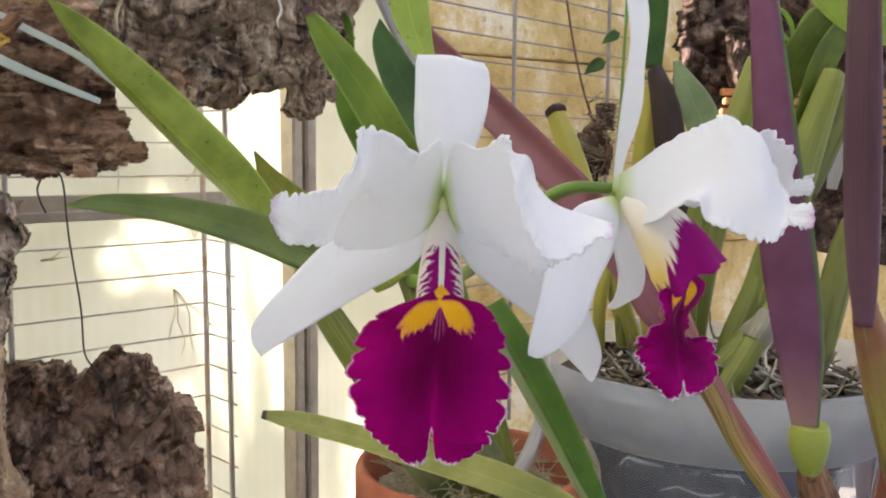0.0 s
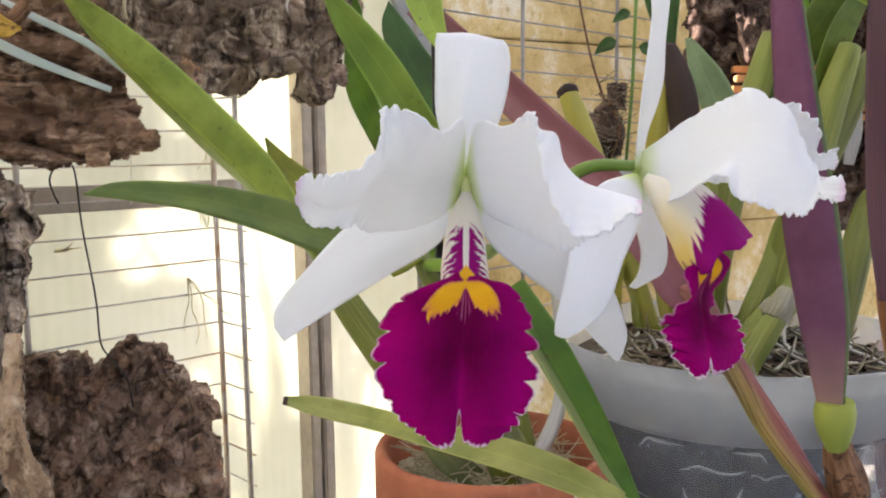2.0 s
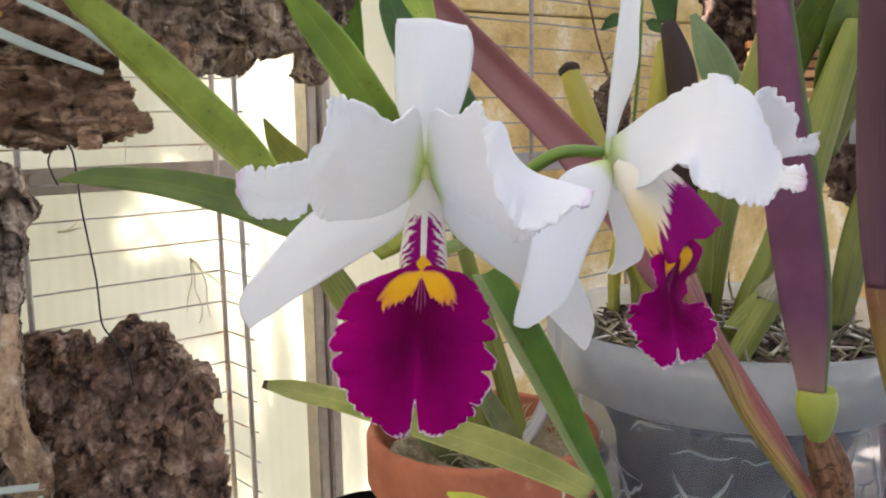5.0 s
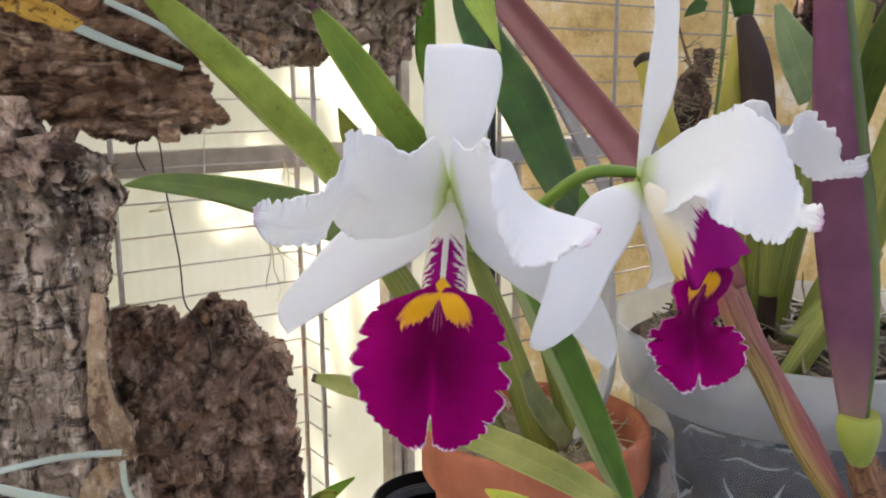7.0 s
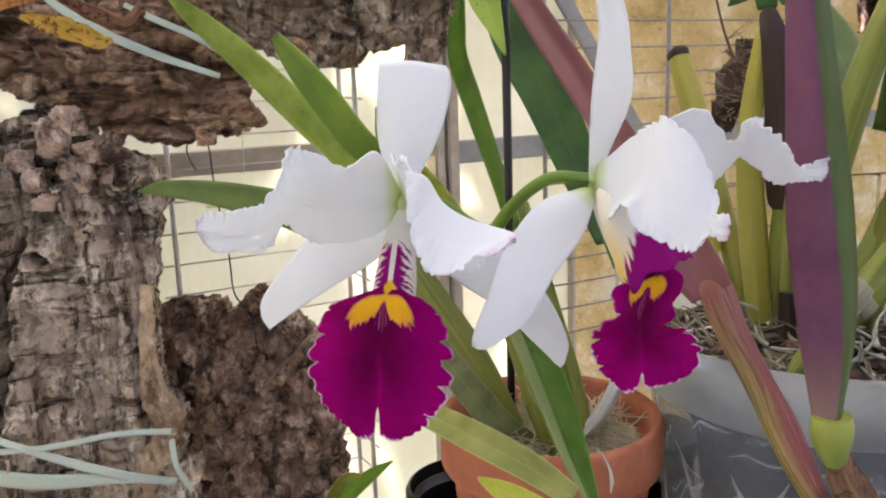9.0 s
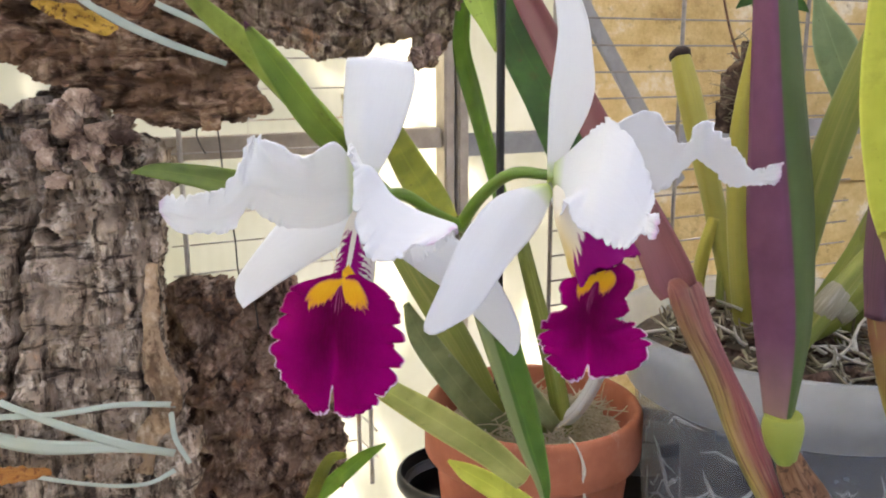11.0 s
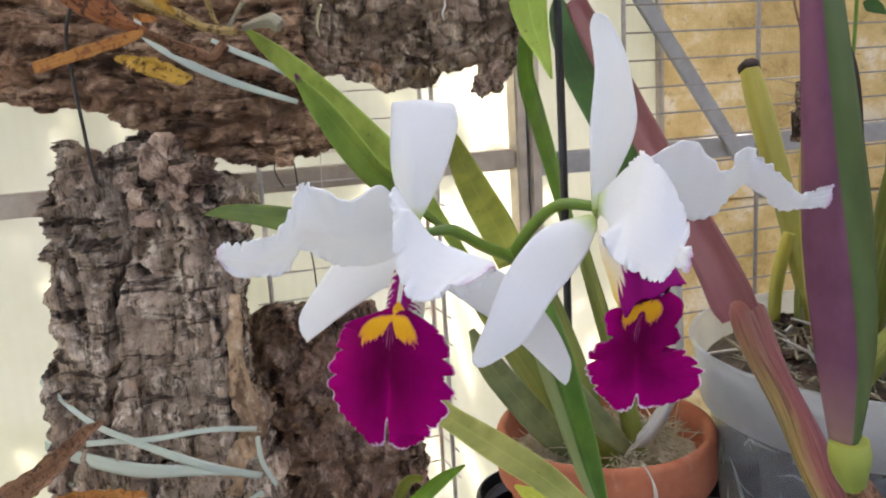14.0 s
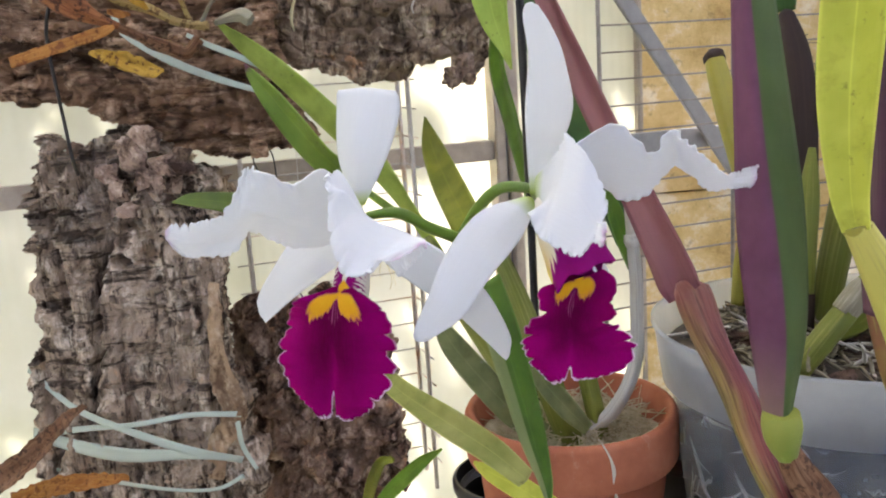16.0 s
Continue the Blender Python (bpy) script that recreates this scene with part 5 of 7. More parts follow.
mesh_panel = thing("wire_mesh", wall_at(0.28, -0.627, 0.9), "rusty welded wire mesh standing before the translucent wall", "wire mesh")
CORNER_A, CORNER_B = Vector((-0.192, 0.691, 0)), Vector((-0.165, 0.659, 0))
for i in range(18):
    z = 1.3325 - 0.0263 * i
    a, k = wall_at(0.187, -0.627, z), CORNER_A + Vector((0, 0, z))
    mid = (a + k) / 2 + Vector((0, 0, random.uniform(-0.001, 0.001)))
    under(part("wire", wire([a, mid, k, CORNER_B + Vector((0.004, 0.003, z - 0.001))], 0.0008), RUST_WIRE if i % 3 == 2 else WIRE), mesh_panel)
for u0 in (0.199,):
    under(part("wire", wire([wall_at(u0, -0.625, 0.86), wall_at(u0, -0.625, 1.36)], 0.0022, 8), WIRE), mesh_panel)
under(part("wire", wire([CORNER_A + Vector((0, -0.003, 0.86)), CORNER_A + Vector((0, -0.003, 1.10)), CORNER_A + Vector((-0.001, -0.003, 1.36))], 0.0022, 8), RUST_WIRE), mesh_panel)
under(part("wire", wire([CORNER_B + Vector((0, -0.003, 0.86)), CORNER_B + Vector((0, -0.003, 1.10)), CORNER_B + Vector((-0.001, -0.003, 1.36))], 0.0022, 8), WIRE), mesh_panel)

mesh_panel = thing("wire_mesh", wall_at(0.7, -0.583, 0.9), "galvanised welded wire mesh before a yellow stone wall", "wire mesh")
for i in range(17):
    z = 1.3935 - 0.0257 * i
    under(part("wire", wire([wall_at(0.541, -0.583, z), wall_at(0.65, -0.583, z), wall_at(0.8, -0.583, z + 0.0005), wall_at(0.97, -0.583, z)], 0.0010), WIRE_DULL), mesh_panel)
for u0 in (0.541, 0.696, 0.873):
    under(part("wire", wire([wall_at(u0, -0.581, 0.93), wall_at(u0, -0.581, 1.42)], 0.0022, 8), WIRE_DULL), mesh_panel)


# ---- bark mounts ----
def inside(x, z, ring):
    hit = False
    for (x0, z0), (x1, z1) in zip(ring, ring[1:] + ring[:1]):
        if (z0 > z) != (z1 > z) and x < (x1 - x0) * (z - z0) / (z1 - z0) + x0:
            hit = not hit
    return hit


def hash3(p, k):
    """A fixed random number from -1 to 1 for a cell's centre."""
    return noise.noise(Vector((p.x * 5.17 + k * 11.3, p.y * 5.17 - k * 3.1, p.z * 5.17 + k)))


def bark_height(x, z, seed, relief, plates, grooves, ledges, cells=None):
    """Relief of bark at a place on it: stepped plates, grooves and fissures along the grain, broken ledges across it."""
    off = Vector((seed * 3.7, seed * 1.3, seed * 7.1))
    w = Vector((x, 0, z))
    wx = x + 0.008 * noise.noise(w * 22 + off) + 0.0025 * noise.noise(w * 90 + off)
    wz = z + 0.008 * noise.noise(w * 22 - off) + 0.0025 * noise.noise(w * 90 - off)

    def stairs(v, sharp):
        k = math.floor(v)
        return k + min(1.0, max(0.0, (v - k - 1 + sharp) / sharp)) + 0.15 * (v - k)

    p = Vector((wx * plates[0], seed, wz * plates[1]))
    plate = stairs(noise.fractal(p + off, 1.0, 2.0, 2) * 2.2, 0.16)
    crack = max(0.0, 1 - abs(noise.noise(p * 1.3 - off)) / 0.10) ** 0.7
    q = Vector((wx * grooves[0], seed + 3, wz * grooves[1]))
    groove = abs(noise.noise(q + off)) + 0.5 * abs(noise.noise(q * 2.1 - off))
    r = Vector((wx * ledges[0], seed + 7, wz * ledges[1]))
    ledge = stairs(noise.fractal(r - off, 0.9, 2.1, 3) * 2.6, 0.14)
    split = max(0.0, 1 - abs(noise.noise(p * 3.1 + off)) / 0.09)
    rough = noise.fractal(w * 110 + off, 0.8, 2.1, 4)
    if cells:
        near, centres = noise.voronoi(Vector((wx * cells[0], seed * 0.7, wz * cells[1])))
        gap = near[1] - near[0]
        lump = 2.0 * noise.fractal(w * 38 - off, 0.9, 2.1, 2)
        block, gash = 2.4 * hash3(centres[0], 1) + 0.45 * min(1.0, gap * 9), 0.45 * max(0.0, 1 - gap / 0.07)
        return relief * (0.70 * block + lump + 0.55 * groove + 0.30 * ledge + 0.45 * rough - gash - 0.35 * split)
    return relief * (0.55 * plate + 0.70 * groove + 0.55 * ledge + 0.28 * rough - 1.3 * crack - 0.45 * split)


def bark_plate(owner, centre, x_way, z_way, ring, bulge, relief, material, seed, ragged=0.004, thick=0.02, column=False, step=0.0010, plates=(24, 8), grooves=(90, 12), ledges=(10, 50), cells=None):
    """A rough plate of bark with a ragged outline. x_way runs along it, z_way up it."""
    xw, zw = Vector(x_way).normalized(), Vector(z_way).normalized()
    yw = xw.cross(zw).normalized()
    zw = yw.cross(xw)
    xs, zs = [p[0] for p in ring], [p[1] for p in ring]
    x0, x1, z0, z1 = min(xs) - 0.006, max(xs) + 0.006, min(zs) - 0.006, max(zs) + 0.006
    nu, nv = int((x1 - x0) / step), int((z1 - z0) / step)
    u, v = np.linspace(x0, x1, nu), np.linspace(z0, z1, nv)
    g = np.zeros((nu, nv, 3))
    keep = np.zeros((nu - 1, nv - 1), bool)
    off = Vector((seed * 3.7, seed * 1.3, seed * 7.1))
    for i in range(nu):
        for j in range(nv):
            x, z = float(u[i]), float(v[j])
            fx, fz = (2 * (x - x0) / (x1 - x0) - 1), (2 * (z - z0) / (z1 - z0) - 1)
            h = bulge * (math.sqrt(max(0.0, 1 - fx * fx * 0.98)) if column else (1 - 0.6 * fx * fx - 0.5 * fz * fz))
            rise = 1.0 + (0.9 * min(1.0, max(0.0, (fz - 0.4) / 0.2)) if column else 0.0)
            h += rise * bark_height(x, z, seed, relief, plates, grooves, ledges, cells)
            if column:
                for k, (fx0, lean, deep, wide, low, high) in enumerate(((-0.70, 0, 0.022, 0.034, -1, 0.75), (-0.18, 0.31, 0.044, 0.036, -0.42, 0.52), (-0.42, 0.10, 0.016, 0.030, 0.10, 0.70), (0.02, 0, 0.006, 0.02, -1, 1), (0.70, 0, 0.012, 0.03, -1, 0.6))):
                    m = fx0 + lean * fz + 0.06 * noise.noise(Vector((k * 7.3, 0, z * 16))) + 0.04 * noise.noise(Vector((k * 7.3, 3, z * 70)))
                    if low < fz < high:
                        h -= deep * (0.7 + 0.6 * noise.noise(Vector((k, 9, z * 24)))) * math.exp(-((fx - m) / wide) ** 4)
                for ax, az, deep, rx, rz in ((0.15, 0.545, 0.016, 0.055, 0.028), (0.10, 0.385, 0.018, 0.065, 0.030), (0.72, 0.43, 0.008, 0.03, 0.018), (0.30, 0.73, 0.022, 0.10, 0.055), (0.52, 0.68, 0.015, 0.028, 0.05)):
                    h -= deep * math.exp(-(((fx - ax) / rx) ** 2 + ((fz - az) / rz) ** 2) ** 2)
                if fz > 0.25:
                    dist, pts = noise.voronoi(Vector((x * 60, seed, z * 48)))
                    if hash3(pts[0], 5) > 0.12:
                        h -= 0.013 * min(1.0, max(0.0, (dist[1] - dist[0]) * 3)) * min(1.0, (fz - 0.25) * 6)
            g[i, j] = Vector(centre) + xw * x + zw * z + yw * (h - bulge * 0.75)
    for i in range(nu - 1):
        for j in range(nv - 1):
            x, z = float(u[i] + u[i + 1]) / 2, float(v[j] + v[j + 1]) / 2
            w = Vector((x, 0, z))
            jx = ragged * (noise.noise(w * 75 + off * 2) + 0.6 * noise.noise(w * 210 + off))
            jz = ragged * (noise.noise(w * 75 - off * 2) + 0.6 * noise.noise(w * 210 - off))
            keep[i, j] = inside(x + jx, z + jz, ring)
    ob = part("plate", slab_mesh(g, np.full((nu, nv), thick), keep, yw), material)
    return under(ob, owner)


def bark_chunk(owner, at, size, seed, material, label=""):
    """A broken lump of bark with flat, rough breaks."""
    rng = random.Random(seed)
    bm = bmesh.new()
    for _ in range(16):
        p = Vector((rng.uniform(-1, 1), rng.uniform(-1, 1), rng.uniform(-1, 1)))
        p *= 1 / max(abs(p.x), abs(p.y), abs(p.z)) * rng.uniform(0.75, 1.0)
        bm.verts.new((p.x * size[0], p.y * size[1], p.z * size[2]))
    out = bmesh.ops.convex_hull(bm, input=bm.verts[:])
    bmesh.ops.delete(bm, geom=[v for v in out["geom_interior"] if isinstance(v, bmesh.types.BMVert)], context="VERTS")
    bmesh.ops.subdivide_edges(bm, edges=bm.edges[:], cuts=5, use_grid_fill=True)
    k = min(size)
    off = Vector((seed * 2.3, seed, -seed))
    for v in bm.verts:
        q = v.co / k
        v.co += v.co.normalized() * k * (0.22 * noise.fractal(q * 2.2 + off, 0.8, 2.1, 4) - 0.25 * max(0.0, 1 - abs(noise.noise(Vector((q.x * 2.5, q.y * 2.5, q.z)) + off)) / 0.12))
    bmesh.ops.translate(bm, vec=at, verts=bm.verts[:])
    bmesh.ops.recalc_face_normals(bm, faces=bm.faces[:])
    return under(part("chunk", bm, material, None, label), owner)


BROKEN_UP = (((-0.0869, 0.583, 1.252), (0.011, 0.010, 0.009), 3), ((-0.076, 0.585, 1.262), (0.007, 0.008, 0.008), 5))
BROKEN_LE = (((-0.377, 0.472, 1.214), (0.010, 0.009, 0.009), 7), ((-0.287, 0.456, 1.192), (0.015, 0.010, 0.011), 8), ((-0.309, 0.466, 1.217), (0.014, 0.010, 0.010), 9),
             ((-0.266, 0.464, 1.200), (0.014, 0.009, 0.008), 12),
             ((-0.2916, 0.4600, 1.2219), (0.014, 0.006, 0.011), 21), ((-0.3062, 0.4600, 1.2088), (0.014, 0.006, 0.011), 22), ((-0.2781, 0.4600, 1.2033), (0.013, 0.006, 0.010), 23), ((-0.3296, 0.4600, 1.1822), (0.012, 0.006, 0.009), 24), ((-0.3354, 0.4600, 1.1967), (0.012, 0.006, 0.009), 25), ((-0.2896, 0.4600, 1.1839), (0.013, 0.006, 0.010), 26), ((-0.2683, 0.4680, 1.2063), (0.012, 0.006, 0.009), 27), ((-0.3194, 0.4600, 1.1676), (0.010, 0.006, 0.007), 28), ((-0.2785, 0.4680, 1.1858), (0.011, 0.006, 0.008), 29))
EDGE_LE = [(-0.2603, 0.4820, 1.1059, 0.0060), (-0.2628, 0.4820, 1.0805, 0.0090), (-0.2655, 0.4820, 1.0499, 0.0100), (-0.2628, 0.4820, 1.0240, 0.0160), (-0.2540, 0.4820, 1.0043, 0.0170), (-0.2597, 0.4800, 0.9866, 0.0150), (-0.2751, 0.4800, 0.9663, 0.0140), (-0.2811, 0.4800, 0.9362, 0.0100)]
bark = thing("bark_mount", (-0.292, 0.476, 1.272), "dark brown cork bark mount hung by wire on the mesh", "bark")
bark_plate(bark, (-0.292, 0.476, 1.272), (0.21, 0.10, 0.0), (0.02, 0.02, 1), OUTLINE_UL, 0.014, 0.0085, BARK_UMBER, 3, plates=(9, 22), grooves=(16, 100), ledges=(55, 18))
for at, size, seed in (((-0.2082, 0.489, 1.2095), (0.008, 0.008, 0.007), 51), ((-0.1822, 0.505, 1.219), (0.007, 0.008, 0.006), 52)):
    bark_chunk(bark, at, size, seed, BARK_RED if seed > 52 else BARK_UMBER)
bark = thing("bark_mount", (-0.165, 0.600, 1.318), "dark grey-brown cork bark mount fixed on the wire mesh", "bark")
bark_plate(bark, (-0.165, 0.600, 1.318), (0.16, 0.08, -0.008), (0, 0.02, 1), OUTLINE_UP, 0.012, 0.0052, BARK, 5, plates=(24, 10), grooves=(120, 24), ledges=(26, 64), cells=(34, 66))
for at, size, seed in BROKEN_UP:
    bark_chunk(bark, at, size, seed, BARK_RED, "reddish freshly broken bark")
bark = thing("bark_mount", (-0.215, 0.590, 0.985), "blackish brown lumpy bark mount hung on a wire", "bark")
bark_plate(bark, (-0.215, 0.590, 0.985), (0.14, 0.035, 0.0), (0.03, 0.02, 1), OUTLINE_LO, 0.018, 0.0075, BARK_LUMPY, 9, plates=(28, 20), grooves=(110, 60), ledges=(46, 56), cells=(72, 54))
for at, size, seed in (((-0.2174, 0.580, 1.064), (0.014, 0.010, 0.016), 61), ((-0.197, 0.578, 1.052), (0.012, 0.010, 0.014), 62), ((-0.1797, 0.584, 1.027), (0.012, 0.010, 0.013), 63), ((-0.1816, 0.582, 0.995), (0.012, 0.010, 0.014), 65)):
    bark_chunk(bark, at, size, seed, BARK_LUMPY)
log = thing("bark_mount", (-0.309, 0.472, 1.0), "grey weathered cork bark log tied with pale tape", "bark")
bark_plate(log, (-0.309, 0.472, 1.075), (0.125, 0.035, 0.0), (0.0, 0.0, 1), OUTLINE_LE, 0.034, 0.0055, BARK_GREY, 14, thick=0.016, column=True, plates=(22, 4), grooves=(80, 9), ledges=(16, 75))
for (x, y, z), size, seed in BROKEN_LE:
    bark_chunk(log, (x, y + 0.0045, z), size, seed, BARK_RED, "pinkish broken cork")
under(part("peeled_edge", strap([(x, y + 0.002, z, 1.25 * k) for x, y, z, k in EDGE_LE], (0.45, -1, 0.1), 110, 19, 0.12, 0.004, wrinkle=0.0017), BARK_TAN, None, "tan peeled bark edge"), log)


# ---- pots ----
def flower_pot(at, r, h, wall, rim, label, material=None, foot=0.72, sides=72, name="flower_pot"):
    """A turned pot: a tapered body and a thicker rim band."""
    k = r * foot
    ob = thing(name, at, label, "pot")
    body = [(0.001, 0.004), (k - 0.006, 0.004), (k - 0.001, 0.001), (k, 0.004), (r - 0.007, h - rim + 0.002), (r - wall - 0.003, h - rim + 0.002), (k - wall, 0.012), (0.001, 0.012)]
    band = [(r - 0.008, h - rim), (r - 0.0065, h - rim - 0.0005), (r - 0.001, h - rim + 0.001), (r, h - rim + 0.003), (r, h - 0.004), (r - 0.0015, h - 0.001), (r - 0.004, h), (r - wall, h - 0.002), (r - wall - 0.003, h - rim)]
    for nm, prof in (("body", body), ("rim", band)):
        o = part(nm, lathe(prof, sides), material, ob)
    return ob


BENCH_Z = 0.865
POT = Vector((0.0217, 0.5015, BENCH_Z))
flower_pot(POT, 0.072, 0.1645, 0.007, 0.034, "terracotta flower pot with lime streaks, filled with dry moss", TERRACOTTA)
drip = thing("aerial_root", (0.0653, 0.4436, 1.0352), "whitish dead root hanging over the clay pot's rim", "root")
under(part("root", tube([(0.055, 0.452, 1.029), (0.0600, 0.4420, 1.0312), (0.0645, 0.4430, 1.022), (0.0662, 0.4440, 1.013), (0.0655, 0.4452, 1.003), (0.0668, 0.4472, 0.992), (0.066, 0.4485, 0.982)], [0.0005, 0.0005, 0.0007, 0.0012, 0.0004, 0.0011, 0.0003], 40, 8), INNER_ROOT), drip)


def mound(r, amp, seed, sides=64, rings=26):
    bm = bmesh.new()
    rows = []
    for i in range(rings):
        q = r * i / (rings - 1)
        rows.append([bm.verts.new((q * math.cos(2 * math.pi * k / sides), q * math.sin(2 * math.pi * k / sides),
                                   amp * (noise.fractal(Vector((q * math.cos(2 * math.pi * k / sides) * 60 + seed, q * math.sin(2 * math.pi * k / sides) * 60, seed)), 0.8, 2, 5) + 0.5 * (1 - (q / r) ** 2)))) for k in range(sides)])
    for i in range(rings - 1):
        for k in range(sides):
            l = (k + 1) % sides
            if i == 0:
                bm.faces.new((rows[0][0], rows[1][k], rows[1][l]))
            else:
                bm.faces.new((rows[i][k], rows[i + 1][k], rows[i + 1][l], rows[i][l]))
    bmesh.ops.recalc_face_normals(bm, faces=bm.faces[:])
    return bm


def strands(count, r, lift, thick, seed, length=0.02):
    """Many short curled fibres lying in a pot."""
    rng = random.Random(seed)
    bm = bmesh.new()
    for _ in range(count):
        q, t = r * math.sqrt(rng.random()), rng.random() * 6.28
        p = Vector((q * math.cos(t), q * math.sin(t), rng.uniform(0, lift)))
        way = Vector((rng.uniform(-1, 1), rng.uniform(-1, 1), rng.uniform(-0.3, 0.45))).normalized()
        bend = Vector((rng.uniform(-1, 1), rng.uniform(-1, 1), rng.uniform(-0.6, 0.6))) * 0.5
        ln = length * rng.uniform(0.4, 1.3)
        pts = [p + way * ln * s + bend * ln * s * s for s in (0, 0.35, 0.7, 1.0)]
        prev = None
        side = way.cross(Vector((0, 0, 1)))
        side = (side if side.length > 0.1 else Vector((1, 0, 0))).normalized()
        up = side.cross(way).normalized()
        for i, w in enumerate(pts):
            rr = thick * (1 - 0.5 * i / 3)
            ring = [bm.verts.new(w + (side * math.cos(a) + up * math.sin(a)) * rr) for a in (0.5, 2.6, 4.7)]
            if prev:
                for k in range(3):
                    bm.faces.new((prev[k], prev[(k + 1) % 3], ring[(k + 1) % 3], ring[k])).smooth = True
            prev = ring
    return bm


filling = part("potting_moss", mound(0.0625, 0.006, 2.0), MOSS)
filling.location = POT + Vector((0, 0, 0.142))
tagged(filling, "dry pale sphagnum moss filling the clay pot", "moss", kind="stuff")
fibres = part("moss_fibres", strands(1100, 0.049, 0.014, 0.0007, 4, 0.015), MOSS)
fibres.location = POT + Vector((0, 0, 0.142))
tagged(fibres, "loose straw-coloured moss fibres in the clay pot", "moss", kind="stuff")

TUB = Vector((0.188, 0.552, 0.900))
TUB_R, TUB_H = 0.118, 0.186
tub = thing("plastic_pot", TUB, "large cloudy translucent plastic pot full of roots", "pot")
part("body", lathe([(0.001, 0.003), (0.088, 0.003), (0.091, 0.006), (0.1055, 0.140), (0.107, 0.1430), (0.1045, 0.1435), (0.1035, 0.140), (0.089, 0.008), (0.001, 0.006)]), PLASTIC, tub)
part("rim", lathe([(0.1045, 0.1437), (0.107, 0.1432), (0.1115, 0.146), (0.1165, TUB_H - 0.003), (0.1185, TUB_H - 0.001), (0.1185, TUB_H + 0.001), (0.1165, TUB_H + 0.001), (0.1145, TUB_H - 0.003), (0.1095, 0.148), (0.1045, 0.1437)]), PLASTIC_RIM, tub, "whiter upper band")
soil = part("root_ball", lathe([(0.001, 0.012), (0.066, 0.012), (0.074, 0.105), (0.088, 0.135), (0.1020, 0.150), (0.1085, 0.166), (0.098, 0.172), (0.070, 0.174), (0.001, 0.172)]), MULCH)
soil.location = TUB
tagged(soil, "dark bark and old roots inside the cloudy pot", "roots", kind="stuff")
rootlets = part("roots", strands(620, 0.090, 0.014, 0.0015, 8, 0.020), ROOT)
rootlets.location = TUB + Vector((0, 0, 0.166))
tagged(rootlets, "tangled grey aerial roots on top of the cloudy pot", "roots", kind="stuff")
pale = part("roots", strands(70, 0.072, 0.010, 0.0017, 19, 0.034), INNER_ROOT)
pale.location = TUB + Vector((0, 0, 0.172))
tagged(pale, "pale living roots curling over the bark in the cloudy pot", "roots", kind="stuff")
litter = thing("bark_chips", TUB + Vector((0, 0, 0.168)), "dark bark chips and old moss filling the cloudy pot", "bark", kind="stuff")
rng = random.Random(57)
for i in range(46):
    q, t = 0.098 * math.sqrt(rng.random()), rng.uniform(0, 2 * math.pi)
    bark_chunk(litter, TUB + Vector((q * math.cos(t), q * math.sin(t), 0.172 + rng.uniform(-0.002, 0.004))), (rng.uniform(0.006, 0.012), rng.uniform(0.005, 0.010), rng.uniform(0.004, 0.008)), 60 + i, BARK_DARK)
# pale roots pressed against the inside of the pot
rng = random.Random(21)
wall_roots = thing("pot_roots", TUB + Vector((0, 0, 0.02)), "pale orchid roots showing through the pot", "roots", kind="stuff")
for i in range(78):
    high = i % 4 == 0
    t, z = rng.uniform(math.pi * 1.02, math.pi * 1.85), rng.uniform(0.151, 0.172) if high else rng.uniform(0.02, 0.132)
    pts, way, rise = [], rng.choice((-1, 1)) * rng.uniform(0.03, 0.09), rng.uniform(-0.009, 0.009)
    for s in range(7):
        t += way * 0.8 + rng.uniform(-0.020, 0.020)
        z += rise + rng.uniform(-0.0035, 0.0035)
        z = min(0.176, max(0.149, z)) if high else min(0.138, max(0.012, z))
        rr = (0.1095 + 0.143 * (z - 0.148) if high else 0.0885 + 0.0150 * z / 0.140) - 0.0014
        pts.append(TUB + Vector((rr * math.cos(t), rr * math.sin(t), z)))
    k = rng.uniform(0.35, 1.15)
    under(part("root", tube(pts, [0.0003 * k, 0.0009 * k, 0.0012 * k, 0.0012 * k, 0.0010 * k, 0.0007 * k, 0.0002 * k], 26, 6), INNER_ROOT), wall_roots)

# ---- orchid in the clay pot ----
orchid = thing("orchid_plant", POT + Vector((0, 0, 0.145)), "cattleya orchid plant with strap leaves in a clay pot", "orchid")


def leaf(owner, line, face, material, label="", **how):
    return under(part("leaf", strap(line, face, **how), material, None, label), owner)


leaf(orchid, LEAF_BIG, (-0.65, -1, -0.35), LEAF_BIG_MAT, "broad arching green leaf with small black specks", fold=-0.55)
leaf(orchid, LEAF_LOW, (0.1, -0.8, 0.7), LEAF_DEEP, "green leaf", fold=0.25)
leaf(orchid, LEAF_TIPPED, (-0.25, -0.85, 0.35), LEAF_TIP_MAT, "young green leaf with dark tip", fold=0.6)
leaf(orchid, LEAF_OLIVE, (0.3, -1, 0.2), LEAF_OLIVE_MAT, "olive green leaf", fold=0.15)
leaf(orchid, LEAF_HANG, (0.35, -1, 0.45), LEAF_HANG_MAT, "hanging folded green leaf", fold=0.75)
leaf(orchid, LEAF_FRONT, (0.1, -0.8, 0.8), LEAF_FRONT_MAT, "faded yellow-green leaf with torn tip", fold=0.5)
leaf(orchid, LEAF_YELLOW, (0.1, -0.8, 0.8), LEAF_LIME, "yellowing leaf", fold=0.2)
leaf(orchid, LEAF_LONG, (-0.6, -0.8, 0), LEAF_FRESH_DARK, "long upright green leaf", fold=0.3)
